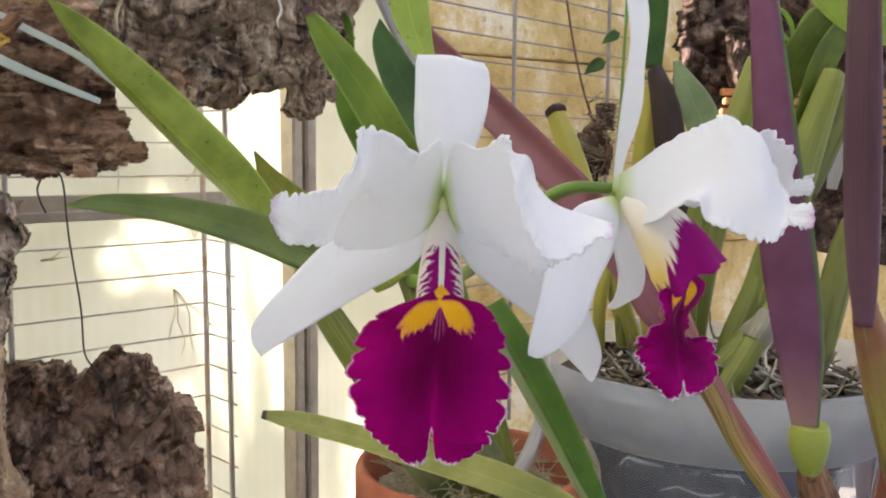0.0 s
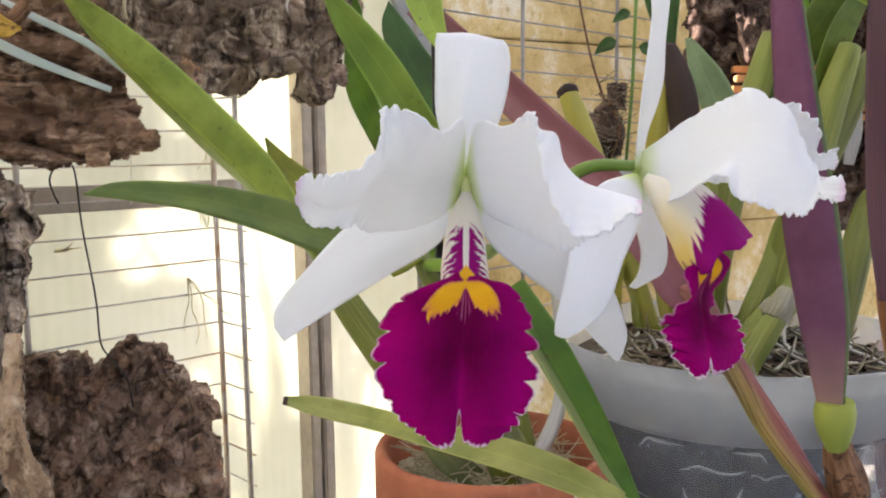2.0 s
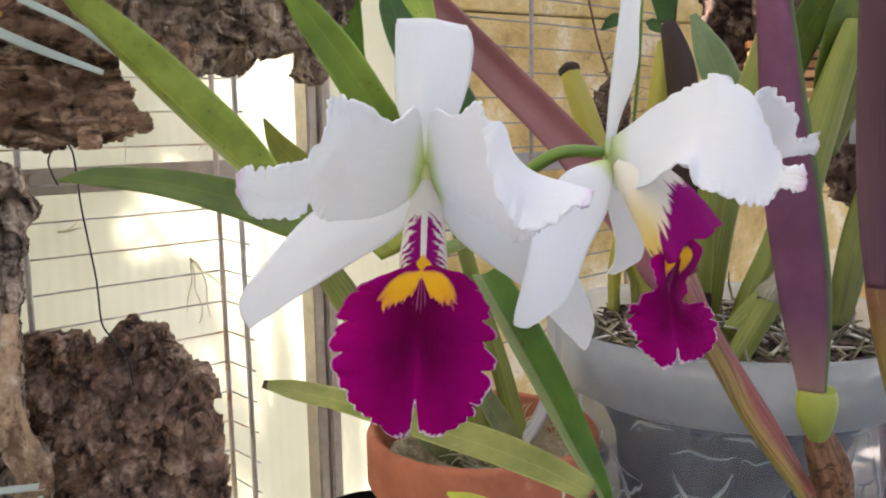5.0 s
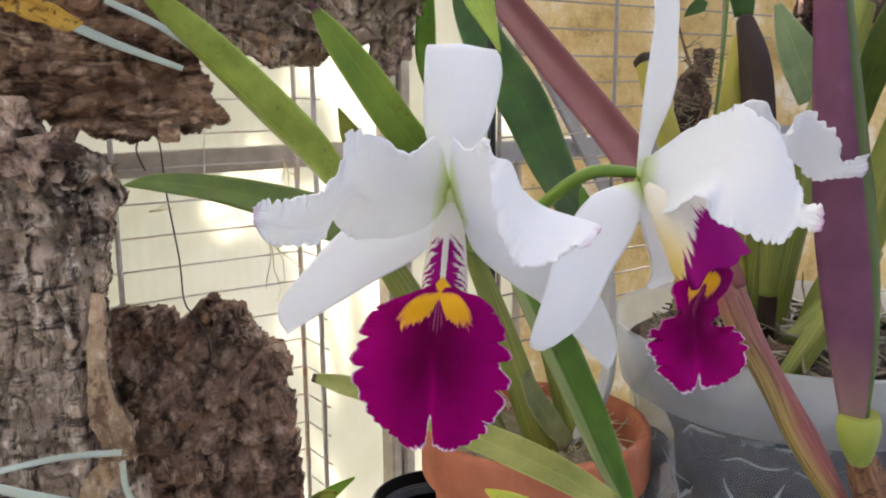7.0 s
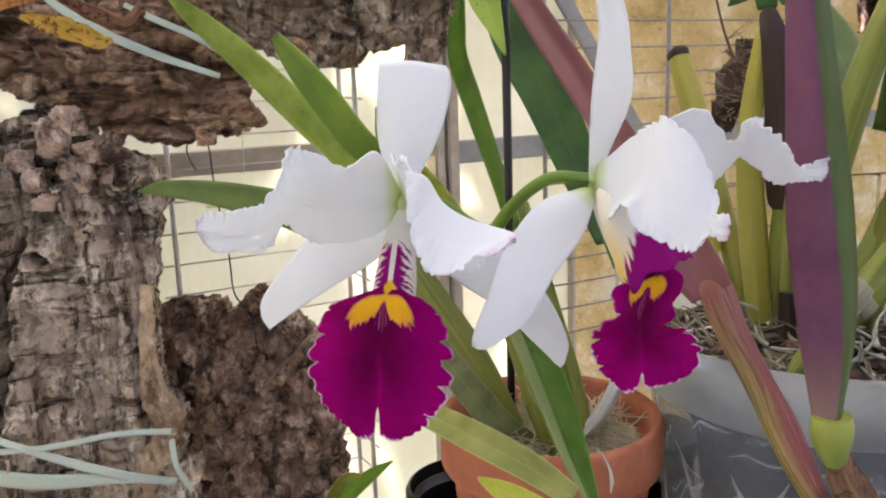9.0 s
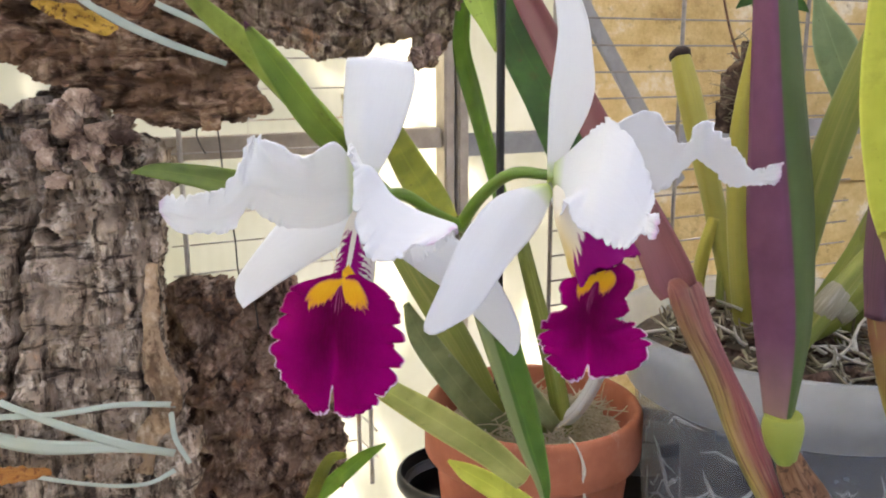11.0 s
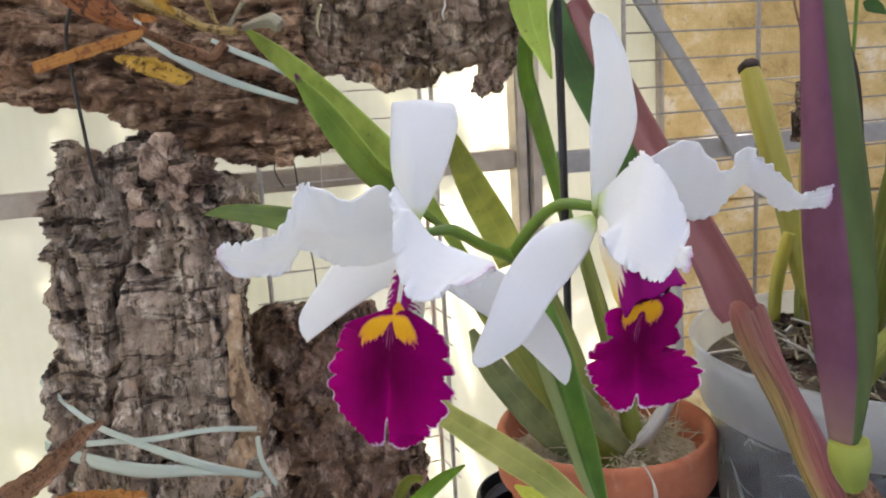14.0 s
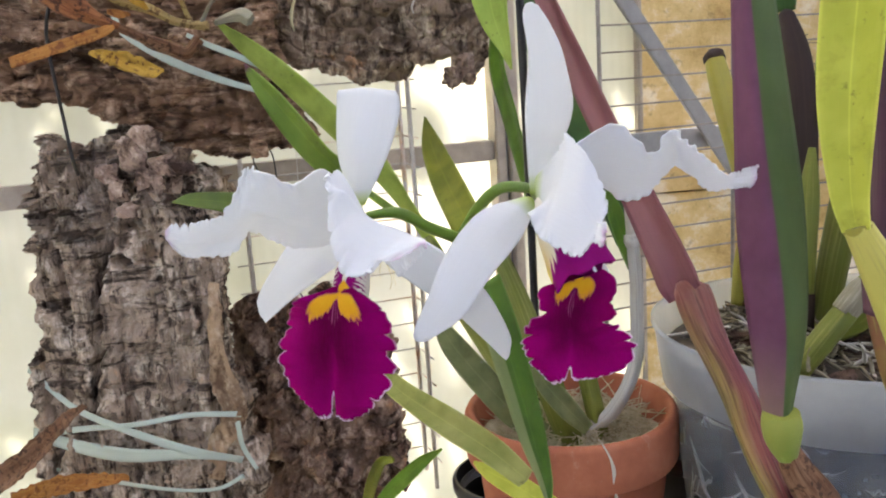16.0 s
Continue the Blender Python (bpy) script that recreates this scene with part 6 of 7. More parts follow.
leaf(orchid, LEAF_DROOP, (0.2, -1, 0.2), LEAF_LIGHT, "pale drooping leaf tip", fold=0.3)
leaf(orchid, LEAF_DARK, (0.3, -1, 0.1), LEAF_DARKGREEN, "dark green leaf", fold=0.15)
leaf(orchid, LEAF_GREY, (0.4, -0.8, 0.5), LEAF_GREY_MAT, "faded grey-green leaf with dry streaks", fold=0.2)
leaf(orchid, LEAF_GREY_2, (0.4, -0.8, 0.5), LEAF_GREY_MAT, "faded grey-green leaf", fold=0.3)
leaf(orchid, LEAF_STUB, (0.4, -0.9, 0.1), LEAF_FRESH_DARK, "green leaf on the old stem", fold=0.4)
under(part("stem_ring", tube([(0.0625, 0.52, 1.1445), (0.0630, 0.52, 1.1405), (0.0635, 0.52, 1.1365)], [0.0050, 0.0058, 0.0051], 8, 14), DRY_WHITE), orchid)


def bulb(owner, points, radii, material, label="", **how):
    a, b = Vector(points[-2]), Vector(points[-1])
    way = (b - a).normalized()
    points = list(points) + [b + way * radii[-1] * 0.8, b + way * radii[-1] * 1.1]
    radii = list(radii) + [radii[-1] * 0.6, radii[-1] * 0.15]
    return under(part("pseudobulb", tube(points, radii, 44, 20, ridges=0.07, **how), material, None, label), owner)


bulb(orchid, [(-0.080, 0.499, 1.142), (-0.060, 0.500, 1.110), (-0.030, 0.500, 1.065), (-0.002, 0.495, 1.020)], [0.007, 0.009, 0.010, 0.007], BULB_GREEN)
bulb(orchid, [(-0.020, 0.480, 1.150), (0.000, 0.480, 1.100), (0.018, 0.475, 1.050), (0.030, 0.475, 1.015)], [0.005, 0.007, 0.009, 0.008], BULB_GREEN)
bulb(orchid, [(0.005, 0.500, 1.165), (0.020, 0.500, 1.110), (0.035, 0.495, 1.060), (0.045, 0.490, 1.018)], [0.004, 0.005, 0.006, 0.006], BULB_GREEN)
bulb(orchid, [(0.0605, 0.52, 1.170), (0.0635, 0.52, 1.132), (0.066, 0.515, 1.105), (0.066, 0.505, 1.060), (0.054, 0.492, 1.032), (0.040, 0.488, 1.020)], [0.0030, 0.0040, 0.0042, 0.0044, 0.0046, 0.0050], DRY_WHITE, "dry whitish old stem")


# ---- flowers ----
def flower(name, label, dorsal, petal_a, petal_b, sepal_a, sepal_b, lip, tube_line, radii, seed, face, striped, flare, slit, lip_skin, tears):
    f = thing(name, tube_line[0], label, "flower", "orchid flowers")
    for k, net in enumerate((dorsal, sepal_a, sepal_b)):
        under(part("sepal", sheet(net, 44, 18, 0.0007, 0.0004, 4, seed + k), SEPAL), f)
    for k, net in enumerate((petal_a, petal_b)):
        under(part("petal", sheet(net, 300, 64, 0.0006, 0.0009, 9, seed + 3 + k, 0.0011, 27, 0.0026, cusp=False), PETAL, None, "ruffled white petal with a pink blush at its tip"), f)
    lip_ob = under(part("lip", sheet(lip, 240, 151, 0.0006, 0.0013, 9, seed + 6, 0.0009, 11, 0.0046 if lip_skin is LIP else 0.0062, slit, 0.0020, True, tears), lip_skin, None, "frilled magenta lip with two yellow eyes and a white rim"), f)
    part("lip_tube", funnel(tube_line, radii, face, flare=flare, seed=seed, skew=0.0 if lip_skin is LIP else 0.006), striped, lip_ob, "cream and magenta striped tube")
    a = Vector(tube_line[0])
    part("column", tube([a + Vector((0, 0.003, 0.006)), a + Vector((0, 0.0005, 0.002)), a + Vector((0, 0.0008, -0.004))], [0.0010, 0.0017, 0.0014], 14, 12), COLUMN, lip_ob, "pale green flower column")
    return f


flower("orchid_flower", "white cattleya flower with a large magenta lip and yellow eyes", F1_DORSAL, F1_PETAL_A, F1_PETAL_B, F1_SEPAL_A, F1_SEPAL_B, F1_LIP,
       [(0.001, 0.2825, 1.1965), (0.0005, 0.280, 1.187), (0.000, 0.2755, 1.173), (0.000, 0.272, 1.165)], [0.0014, 0.0054, 0.0075, 0.0078], 11, (0.05, -1, 0.2), TUBE, 0.0, 0.21, LIP,
       [(-1, 0.225, 0.0044, 0.017), (-1, 0.375, 0.0056, 0.020), (-1, 0.50, 0.0042, 0.018), (-1, 0.66, 0.0018, 0.014), (1, 0.24, 0.0022, 0.014), (1, 0.375, 0.0036, 0.022), (1, 0.455, 0.0034, 0.017), (1, 0.57, 0.0052, 0.022), (1, 0.74, 0.0014, 0.014)])
flower("orchid_flower", "white cattleya flower turned sideways, with a magenta lip", F2_DORSAL, F2_PETAL_A, F2_PETAL_B, F2_SEPAL_A, F2_SEPAL_B, F2_LIP,
       [(0.0715, 0.3165, 1.1995), (0.0795, 0.3090, 1.1925), (0.0872, 0.3040, 1.1822), (0.0930, 0.3010, 1.1712)], [0.003, 0.0092, 0.0122, 0.0146], 31, (-0.2, -1, 0.2), TUBE_SIDE, 0.30, 0.14, LIP_SIDE,
       [(-1, 0.30, 0.0030, 0.022), (-1, 0.46, 0.0050, 0.026), (-1, 0.62, 0.0030, 0.018), (1, 0.27, 0.0030, 0.02), (1, 0.41, 0.0085, 0.032), (1, 0.58, 0.0036, 0.02), (1, 0.72, 0.0020, 0.016)])
stem = orchid
under(part("pedicel", tube([(0.002, 0.289, 1.197), (0.010, 0.302, 1.196), (0.016, 0.320, 1.186), (0.021, 0.343, 1.176)], [0.0018, 0.0026, 0.0027, 0.003], 24, 10), PEDICEL, None, "bright green flower stalk"), stem)
under(part("pedicel", tube([(0.068, 0.320, 1.204), (0.050, 0.325, 1.2035), (0.034, 0.334, 1.192), (0.021, 0.343, 1.176)], [0.0022, 0.0026, 0.0028, 0.003], 24, 10), PEDICEL, None, "bright green flower stalk"), stem)
under(part("peduncle", tube([(0.021, 0.343, 1.178), (0.016, 0.38, 1.165), (0.004, 0.44, 1.150), (-0.015, 0.475, 1.145)], [0.003, 0.003, 0.0035, 0.004], 24, 10), PEDICEL, None, "bright green flower stalk"), stem)
stake = part("stake", tube([(-0.009, 0.526, 1.0), (-0.009, 0.526, 1.2), (-0.011, 0.526, 1.46)], [0.0028] * 3, 12, 10), BLACK)
tagged(stake, "thin black plastic plant stake standing in the pot", "stake")

# ---- purple-leaved orchid, close on the right-hand side of the flowers ----
plum = thing("orchid_plant", (0.165, 0.36, 1.06), "orchid shoots with purple-backed leaves and a green node", "orchid")
P1 = [[(0.1395, 0.384, 1.330), (0.1440, 0.378, 1.330), (0.1515, 0.400, 1.330)],
      [(0.1405, 0.383, 1.290), (0.1480, 0.374, 1.290), (0.1600, 0.402, 1.290)],
      [(0.1430, 0.376, 1.220), (0.1560, 0.363, 1.220), (0.1740, 0.400, 1.220)],
      [(0.1448, 0.370, 1.178), (0.1620, 0.357, 1.178), (0.1800, 0.394, 1.178)],
      [(0.1505, 0.363, 1.136), (0.1665, 0.353, 1.136), (0.1800, 0.382, 1.136)],
      [(0.1570, 0.356, 1.100), (0.1660, 0.351, 1.100), (0.1720, 0.365, 1.100)],
      [(0.1590, 0.355, 1.090), (0.1655, 0.351, 1.090), (0.1710, 0.360, 1.090)]]
for k, row in enumerate(P1):
    s = 0.66 - 0.03 * k
    row[2] = tuple(m + s * (e - m) for m, e in zip(row[1], row[2]))
under(part("leaf", sheet(P1, 50, 15, 0.0014), PURPLE_LEAF, None, "upright folded leaf, purple behind and green inside"), plum)
under(part("node", tube([(0.1650, 0.3548, 1.0990), (0.1653, 0.3552, 1.0930), (0.1660, 0.356, 1.0855), (0.1678, 0.3575, 1.0765)], [0.0078, 0.0088, 0.0077, 0.0046], 26, 20, 1.0, face=(0.8, -0.6, 0)), NODE_GREEN, None, "swollen yellow-green node"), plum)
under(part("rhizome", tube([(0.1668, 0.3575, 1.0835), (0.1715, 0.361, 1.070), (0.181, 0.371, 1.050), (0.190, 0.39, 1.02)], [0.0040, 0.0068, 0.0088, 0.009], 30, 20, ridges=0.14), DRY_BROWN, None, "papery brown rhizome"), plum)
leaf(plum, [(-0.0220, 0.615, 1.313, 0.018), (-0.0024, 0.582, 1.2896, 0.021), (0.0363, 0.520, 1.2442, 0.022), (0.0708, 0.4637, 1.2038, 0.0215), (0.1033, 0.4220, 1.1613, 0.0250), (0.1140, 0.4110, 1.1450, 0.0275), (0.1185, 0.4080, 1.1372, 0.0240)],
     (-0.6, -0.7, 0.25), PINK_LEAF, "dusky plum folded leaf", fold=0.45)
under(part("sheath", tube([(0.1180, 0.4095, 1.1400), (0.1192, 0.4080, 1.1372), (0.1282, 0.402, 1.1160), (0.145, 0.392, 1.086), (0.158, 0.374, 1.062), (0.168, 0.364, 1.045)], [0.0050, 0.0110, 0.0108, 0.0096, 0.0080, 0.006], 44, 24, 0.55, 0.05), PINK_SHEATH, None, "wrinkled red-brown sheath"), plum)
P2 = [[(0.1940, 0.400, 1.345), (0.2000, 0.388, 1.345), (0.2050, 0.405, 1.345)],
      [(0.1937, 0.400, 1.290), (0.2010, 0.386, 1.290), (0.2085, 0.404, 1.290)],
      [(0.1947, 0.400, 1.240), (0.2030, 0.384, 1.240), (0.2120, 0.404, 1.240)],
      [(0.1963, 0.399, 1.195), (0.2045, 0.383, 1.195), (0.2135, 0.402, 1.195)],
      [(0.1953, 0.390, 1.165), (0.2040, 0.380, 1.165), (0.2105, 0.398, 1.165)],
      [(0.1972, 0.384, 1.138), (0.2030, 0.379, 1.138), (0.2080, 0.390, 1.138)]]
under(part("leaf", sheet(P2, 50, 15, 0.0014), PLUM_LEAF, None, "dark purple folded leaf"), plum)
under(part("sheath", tube([(0.2030, 0.3850, 1.1480), (0.2040, 0.3855, 1.1400), (0.2110, 0.386, 1.118), (0.2180, 0.388, 1.098), (0.233, 0.394, 1.055), (0.246, 0.402, 1.015)], [0.0050, 0.0068, 0.0090, 0.0098, 0.0092, 0.007], 36, 18, 0.7, 0.07), OCHRE_SHEATH, None, "ochre papery sheath"), plum)
YL = [(0.196, 0.335, 1.345, 0.022), (0.192, 0.330, 1.290, 0.023), (0.189, 0.322, 1.240, 0.021), (0.190, 0.316, 1.205, 0.014), (0.1925, 0.314, 1.189, 0.0095)]
leaf(plum, YL, (-0.2, -1, 0.1), LEAF_LIME, "bright yellow-green leaf", fold=0.62)
under(part("joint_ring", tube([(0.1923, 0.3141, 1.1905), (0.1926, 0.3141, 1.1896), (0.1930, 0.3143, 1.1887)], [0.0050, 0.0054, 0.0051], 6, 18, 0.72), BULB_YELLOW, None, "thin brownish joint between leaf and sheath"), plum)
under(part("sheath", tube([(0.1925, 0.314, 1.190), (0.203, 0.318, 1.168), (0.216, 0.325, 1.135), (0.23, 0.34, 1.09)], [0.0052, 0.0078, 0.0092, 0.008], 36, 18, 0.7, 0.06), BULB_LIME, None, "ribbed yellow sheath"), plum)

# ---- plants growing in the cloudy pot ----
def line_tube(line, sides=10, count=30, k=0.5, **how):
    return tube([q[:3] for q in line], [q[3] * k for q in line], count, sides, **how)


cluster = thing("orchid_plant", TUB + Vector((0, 0, 0.155)), "old orchid with ribbed yellow-green pseudobulbs in a cloudy pot", "orchid")
for pts, rr, mt in (
        ([(0.148, 0.60, 1.07), (0.126, 0.63, 1.15), (0.1055, 0.656, 1.218), (0.0945, 0.672, 1.253)], [0.007, 0.0080, 0.0092, 0.0072], BULB_YELLOW),
        ([(0.155, 0.56, 1.06), (0.147, 0.57, 1.13), (0.142, 0.58, 1.20), (0.148, 0.588, 1.262)], [0.007, 0.009, 0.0075, 0.005], BULB_YELLOW),
        ([(0.175, 0.57, 1.06), (0.185, 0.58, 1.13), (0.20, 0.59, 1.20), (0.225, 0.60, 1.28)], [0.008, 0.010, 0.011, 0.008], BULB_GREEN),
        ([(0.205, 0.56, 1.06), (0.225, 0.56, 1.13), (0.245, 0.57, 1.20), (0.270, 0.58, 1.27)], [0.008, 0.011, 0.012, 0.008], BULB_GREEN),
        ([(0.160, 0.472, 1.066), (0.178, 0.481, 1.092), (0.194, 0.489, 1.114), (0.212, 0.499, 1.140)], [0.006, 0.0070, 0.0064, 0.005], BULB_GREEN),
        ([(0.189, 0.487, 1.108), (0.194, 0.489, 1.115), (0.199, 0.492, 1.122)], [0.0070, 0.0074, 0.0066], PAPER_SHEATH),
        ([(0.1610, 0.568, 1.062), (0.1625, 0.568, 1.110), (0.1638, 0.568, 1.158)], [0.0066, 0.0075, 0.0060], BULB_GREEN),
        ([(0.1672, 0.545, 1.1030), (0.1672, 0.545, 1.1350), (0.1682, 0.545, 1.1670), (0.1690, 0.545, 1.1930)], [0.0052, 0.0062, 0.0060, 0.0026], BULB_GREEN),
        ([(0.1668, 0.545, 1.060), (0.1672, 0.545, 1.085), (0.1672, 0.545, 1.1015)], [0.0062, 0.0055, 0.0056], BULB_BROWN),
        ([q[:3] for q in DKSTEM], [q[3] / 2 for q in DKSTEM], BULB_BROWN)):
    bulb(cluster, pts, rr, mt)
for line, mt, rib in ((BULB_A, BULB_LIMEGREEN, 0.12), (BULB_B, BULB_GREEN, 0.10), (BULB_C, BULB_GREEN, 0.08), (BULB_D, BULB_LIMEGREEN, 0.14), (BULB_E, BULB_YELLOW, 0.06), (BULB_F, BULB_GREEN, 0.05)):
    under(part("pseudobulb", line_tube(line, 20, 30, 0.40, ridges=rib, squash=0.9), mt), cluster)
under(part("bulb_cap", tube([(0.0950, 0.6712, 1.2515), (0.0938, 0.6730, 1.2560), (0.0930, 0.6742, 1.2590)], [0.0079, 0.0078, 0.0045], 10, 16, ridges=0.12), BULB_BROWN, None, "dark brown cap"), cluster)
under(part("node_sheath", tube([Vector(BULB_C[1][:3]).lerp(Vector(BULB_C[2][:3]), k) for k in (0.3, 0.5, 0.75)], [0.0098, 0.0103, 0.0094], 10, 16, 0.92, 0.05), PAPER_SHEATH, None, "papery whitish sheath"), cluster)
leaf(cluster, LEAF_R1, (0.2, -1, 0.1), LEAF_DEEP, "mid green ribbed leaf", fold=0.3)
for line in (SPRIG_A, SPRIG_B, SPRIG_C):
    leaf(cluster, line, (0.1, -1, 0.3), LEAF_FRESH, "small fresh green leaf", fold=0.2)
leaf(cluster, DRY_R, (0.1, -1, 0.1), DRY_WHITE, "dry whitish sheath", fold=0.3)
root_clump = thing("root_clump", (0.128, 0.66, 1.205), "dark dry lump of old roots on the mesh", "roots", kind="stuff")
for at, size, seed in (((0.1385, 0.738, 1.226), (0.017, 0.012, 0.030), 33), ((0.147, 0.736, 1.252), (0.011, 0.010, 0.014), 34), ((0.131, 0.738, 1.204), (0.012, 0.010, 0.016), 35)):
    bark_chunk(root_clump, at, size, seed, BARK_DARK)
clump = strands(90, 0.017, 0.070, 0.0006, 41, 0.014)
under(part("root", moved(clump, Matrix.Translation((0.139, 0.730, 1.196))), ROOT), root_clump)
for line, fc, mt in (
        ([(0.150, 0.59, 1.28, 0.012), (0.145, 0.595, 1.33, 0.03), (0.14, 0.60, 1.40, 0.035)], (0, -1, 0.2), LEAF_DARKGREEN),
        ([(0.215, 0.655, 1.225, 0.030), (0.200, 0.660, 1.26, 0.030), (0.187, 0.667, 1.294, 0.006)], (0.2, -1, 0.3), LEAF_PALE),
        ([(0.225, 0.60, 1.20, 0.015), (0.240, 0.60, 1.26, 0.025), (0.270, 0.60, 1.31, 0.028), (0.31, 0.6, 1.35, 0.02)], (0.2, -1, 0.1), LEAF_DEEP),
        ([(0.20, 0.50, 1.40, 0.03), (0.222, 0.50, 1.345, 0.045), (0.25, 0.50, 1.31, 0.04), (0.29, 0.5, 1.29, 0.02)], (0.1, -1, -0.3), LEAF_LIGHT)):
    leaf(cluster, line, fc, mt, fold=0.2)

# ---- tapes, dry leaves and wires on the bark ----
LOG_FACE = (0.25, -1, 0.1)
tape = thing("raffia_tape", TAPE_1[1][:3], "pale mint plastic tape wound round the grey bark log", "tape")
for line in (TAPE_1, TAPE_2, TAPE_3, TAPE_4, TAPE_TAIL):
    under(part("strip", strap(line, LOG_FACE, 30, 5, 0.05, 0.0006), TAPE), tape)
tape = thing("raffia_tape", TAPE_5[2][:3], "pale mint tape tied over the brown bark mount", "tape")
for line in (TAPE_5, TAPE_6):
    under(part("strip", strap(line, LOG_FACE, 30, 5, 0.15, 0.0008), TAPE), tape)
small_orchid = thing("small_orchid", RHIZOME_LINE[3][:3], "small withered orchid rooted on the brown bark mount", "orchid")
under(part("rhizome", line_tube(RHIZOME_LINE, 16, 60, ridges=0.16), DRY_BROWN, None, "ringed brown rhizome"), small_orchid)
under(part("old_cane", line_tube(RHIZOME_2, 16, 60, 0.5, ridges=0.20), DRY_STRAW, None, "straw-coloured shrivelled cane"), small_orchid)
under(part("dry_bulb", line_tube(DRY_BULB_LINE, 24, 60, 0.5, squash=0.7, ridges=0.09), DRY_RUSSET, None, "shrivelled russet pseudobulb with dark spots"), small_orchid)
under(part("dry_sheath", strap(DRY_SHEATH_LINE, LOG_FACE, 40, 13, 0.5, 0.0008, wrinkle=0.0012), DRY_YELLOW, None, "torn golden sheath"), small_orchid)
under(part("dry_sheath", strap(DRY_SCRAP_LINE, LOG_FACE, 30, 9, 0.3, 0.0008, wrinkle=0.0010), DRY_ORANGE, None, "scrap of orange sheath"), small_orchid)
under(part("stub", line_tube(STUB_LINE, 16, 40, 0.5, ridges=0.20), PAPER_SHEATH, None, "dry greyish seed pod"), small_orchid)
for line in (ROOT_A, ROOT_B):
    under(part("root", line_tube(line, 10, 24, 0.5, ridges=0.1), DRY_STRAW if line is ROOT_A else PAPER_SHEATH), small_orchid)
under(part("dry_leaf", strap(DRY_ORANGE_LINE, LOG_FACE, 40, 7, 0.15, 0.0008, wrinkle=0.0006), DRY_ORANGE, None, "dry orange strap leaf"), small_orchid)
under(part("dry_leaf", strap(DRY_YELLOW_LINE, LOG_FACE, 40, 13, 0.3, 0.0006, wrinkle=0.0026), DRY_YELLOW, None, "withered yellow leaf"), small_orchid)
dead = thing("dry_leaves", DRY_BROWN_LINE[2][:3], "curled dry brown leaves hanging by the bark log", "dry leaf")
under(part("leaf_blade", strap(DRY_BROWN_LINE, (-0.2, -1, 0.4), 50, 15, 0.7, 0.0010, wrinkle=0.0022), DRY_BROWN), dead)
under(part("leaf_blade", strap(DRY_RUST_LINE, (0.1, -0.6, 1), 50, 15, 0.5, 0.0010, wrinkle=0.0022), DRY_ORANGE), dead)
for line, text in ((HOOK_A, "short dark hooked wire below the bark mount"), (HOOK_B, "long thin dark wire holding the lower bark"), (HOOK_C, "dark wire hook hanging the grey bark log")):
    tagged(part("hook_wire", line_tube(line, 6, 40), DARK_WIRE), text, "wire")
string = part("thread", line_tube(STRING, 5, 12), INNER_ROOT)
tagged(string, "fine white thread hanging before the wall", "thread")
def twig(at, way, size, seed):
    rng = random.Random(seed)
    ob = thing("dry_twig", at, "thin dry plant twig caught in the wire mesh", "twig", "dry twigs")
    for k in range(4):
        p = Vector(at)
        d = Vector(way).normalized()
        pts = [p]
        for s in range(5):
            d = (d + Vector((rng.uniform(-0.5, 0.5), rng.uniform(-0.15, 0.15), rng.uniform(-0.5, 0.5)))).normalized()
            pts.append(pts[-1] + d * size * rng.uniform(0.12, 0.25))
        under(part("sprig", tube(pts, [0.0006, 0.0006, 0.0005, 0.0005, 0.0004, 0.0002], 16, 5), DRY_TWIG), ob)
    return ob


twig((-0.305, 0.640, 1.136), (1, 0.6, 0.2), 0.018, 2)
twig((-0.200, 0.672, 1.180), (0.1, 0.1, -1), 0.035, 5)
twig((-0.212, 0.668, 1.110), (0.2, 0.1, -1), 0.060, 7)
twig((-0.195, 0.676, 1.222), (0.3, 0.1, -0.6), 0.030, 9)
seedling = thing("seedling", SHOOT_A[0][:3], "small fresh green shoots at the foot of the bark", "seedling")
leaf(seedling, SHOOT_A, (0.4, -0.8, 0.4), LEAF_FRESH, fold=0.3)
leaf(seedling, SHOOT_B, (0.4, -0.8, 0.2), LEAF_OLIVE_MAT, fold=0.5)


flower_pot((-0.055, 0.585, BENCH_Z), 0.052, 0.062, 0.003, 0.012, "small black plastic pot behind the clay pot", BLACK, 0.8, 48, "black_pot")
flower_pot((0.082, 0.632, BENCH_Z), 0.040, 0.100, 0.003, 0.012, "black plastic pot between the larger pots", BLACK, 0.8, 48, "black_pot")
flower_pot((0.385, 0.60, BENCH_Z), 0.075, 0.19, 0.007, 0.034, "terracotta flower pot standing beside the cloudy pot", TERRACOTTA)

for line in (BARK_ROOT_A, BARK_ROOT_B):
    tagged(part("aerial_root", line_tube(line, 8, 24), INNER_ROOT if line is BARK_ROOT_A else DRY_TWIG), "thin pale aerial root hanging on the bark", "root", "aerial roots")
for line in (OLD_STEM, OLD_STEM_2):
    tagged(part("creeper", line_tube(line, 8, 30), DRY_BROWN), "thin dry brown creeper climbing the wire mesh", "creeper", "dry creepers")

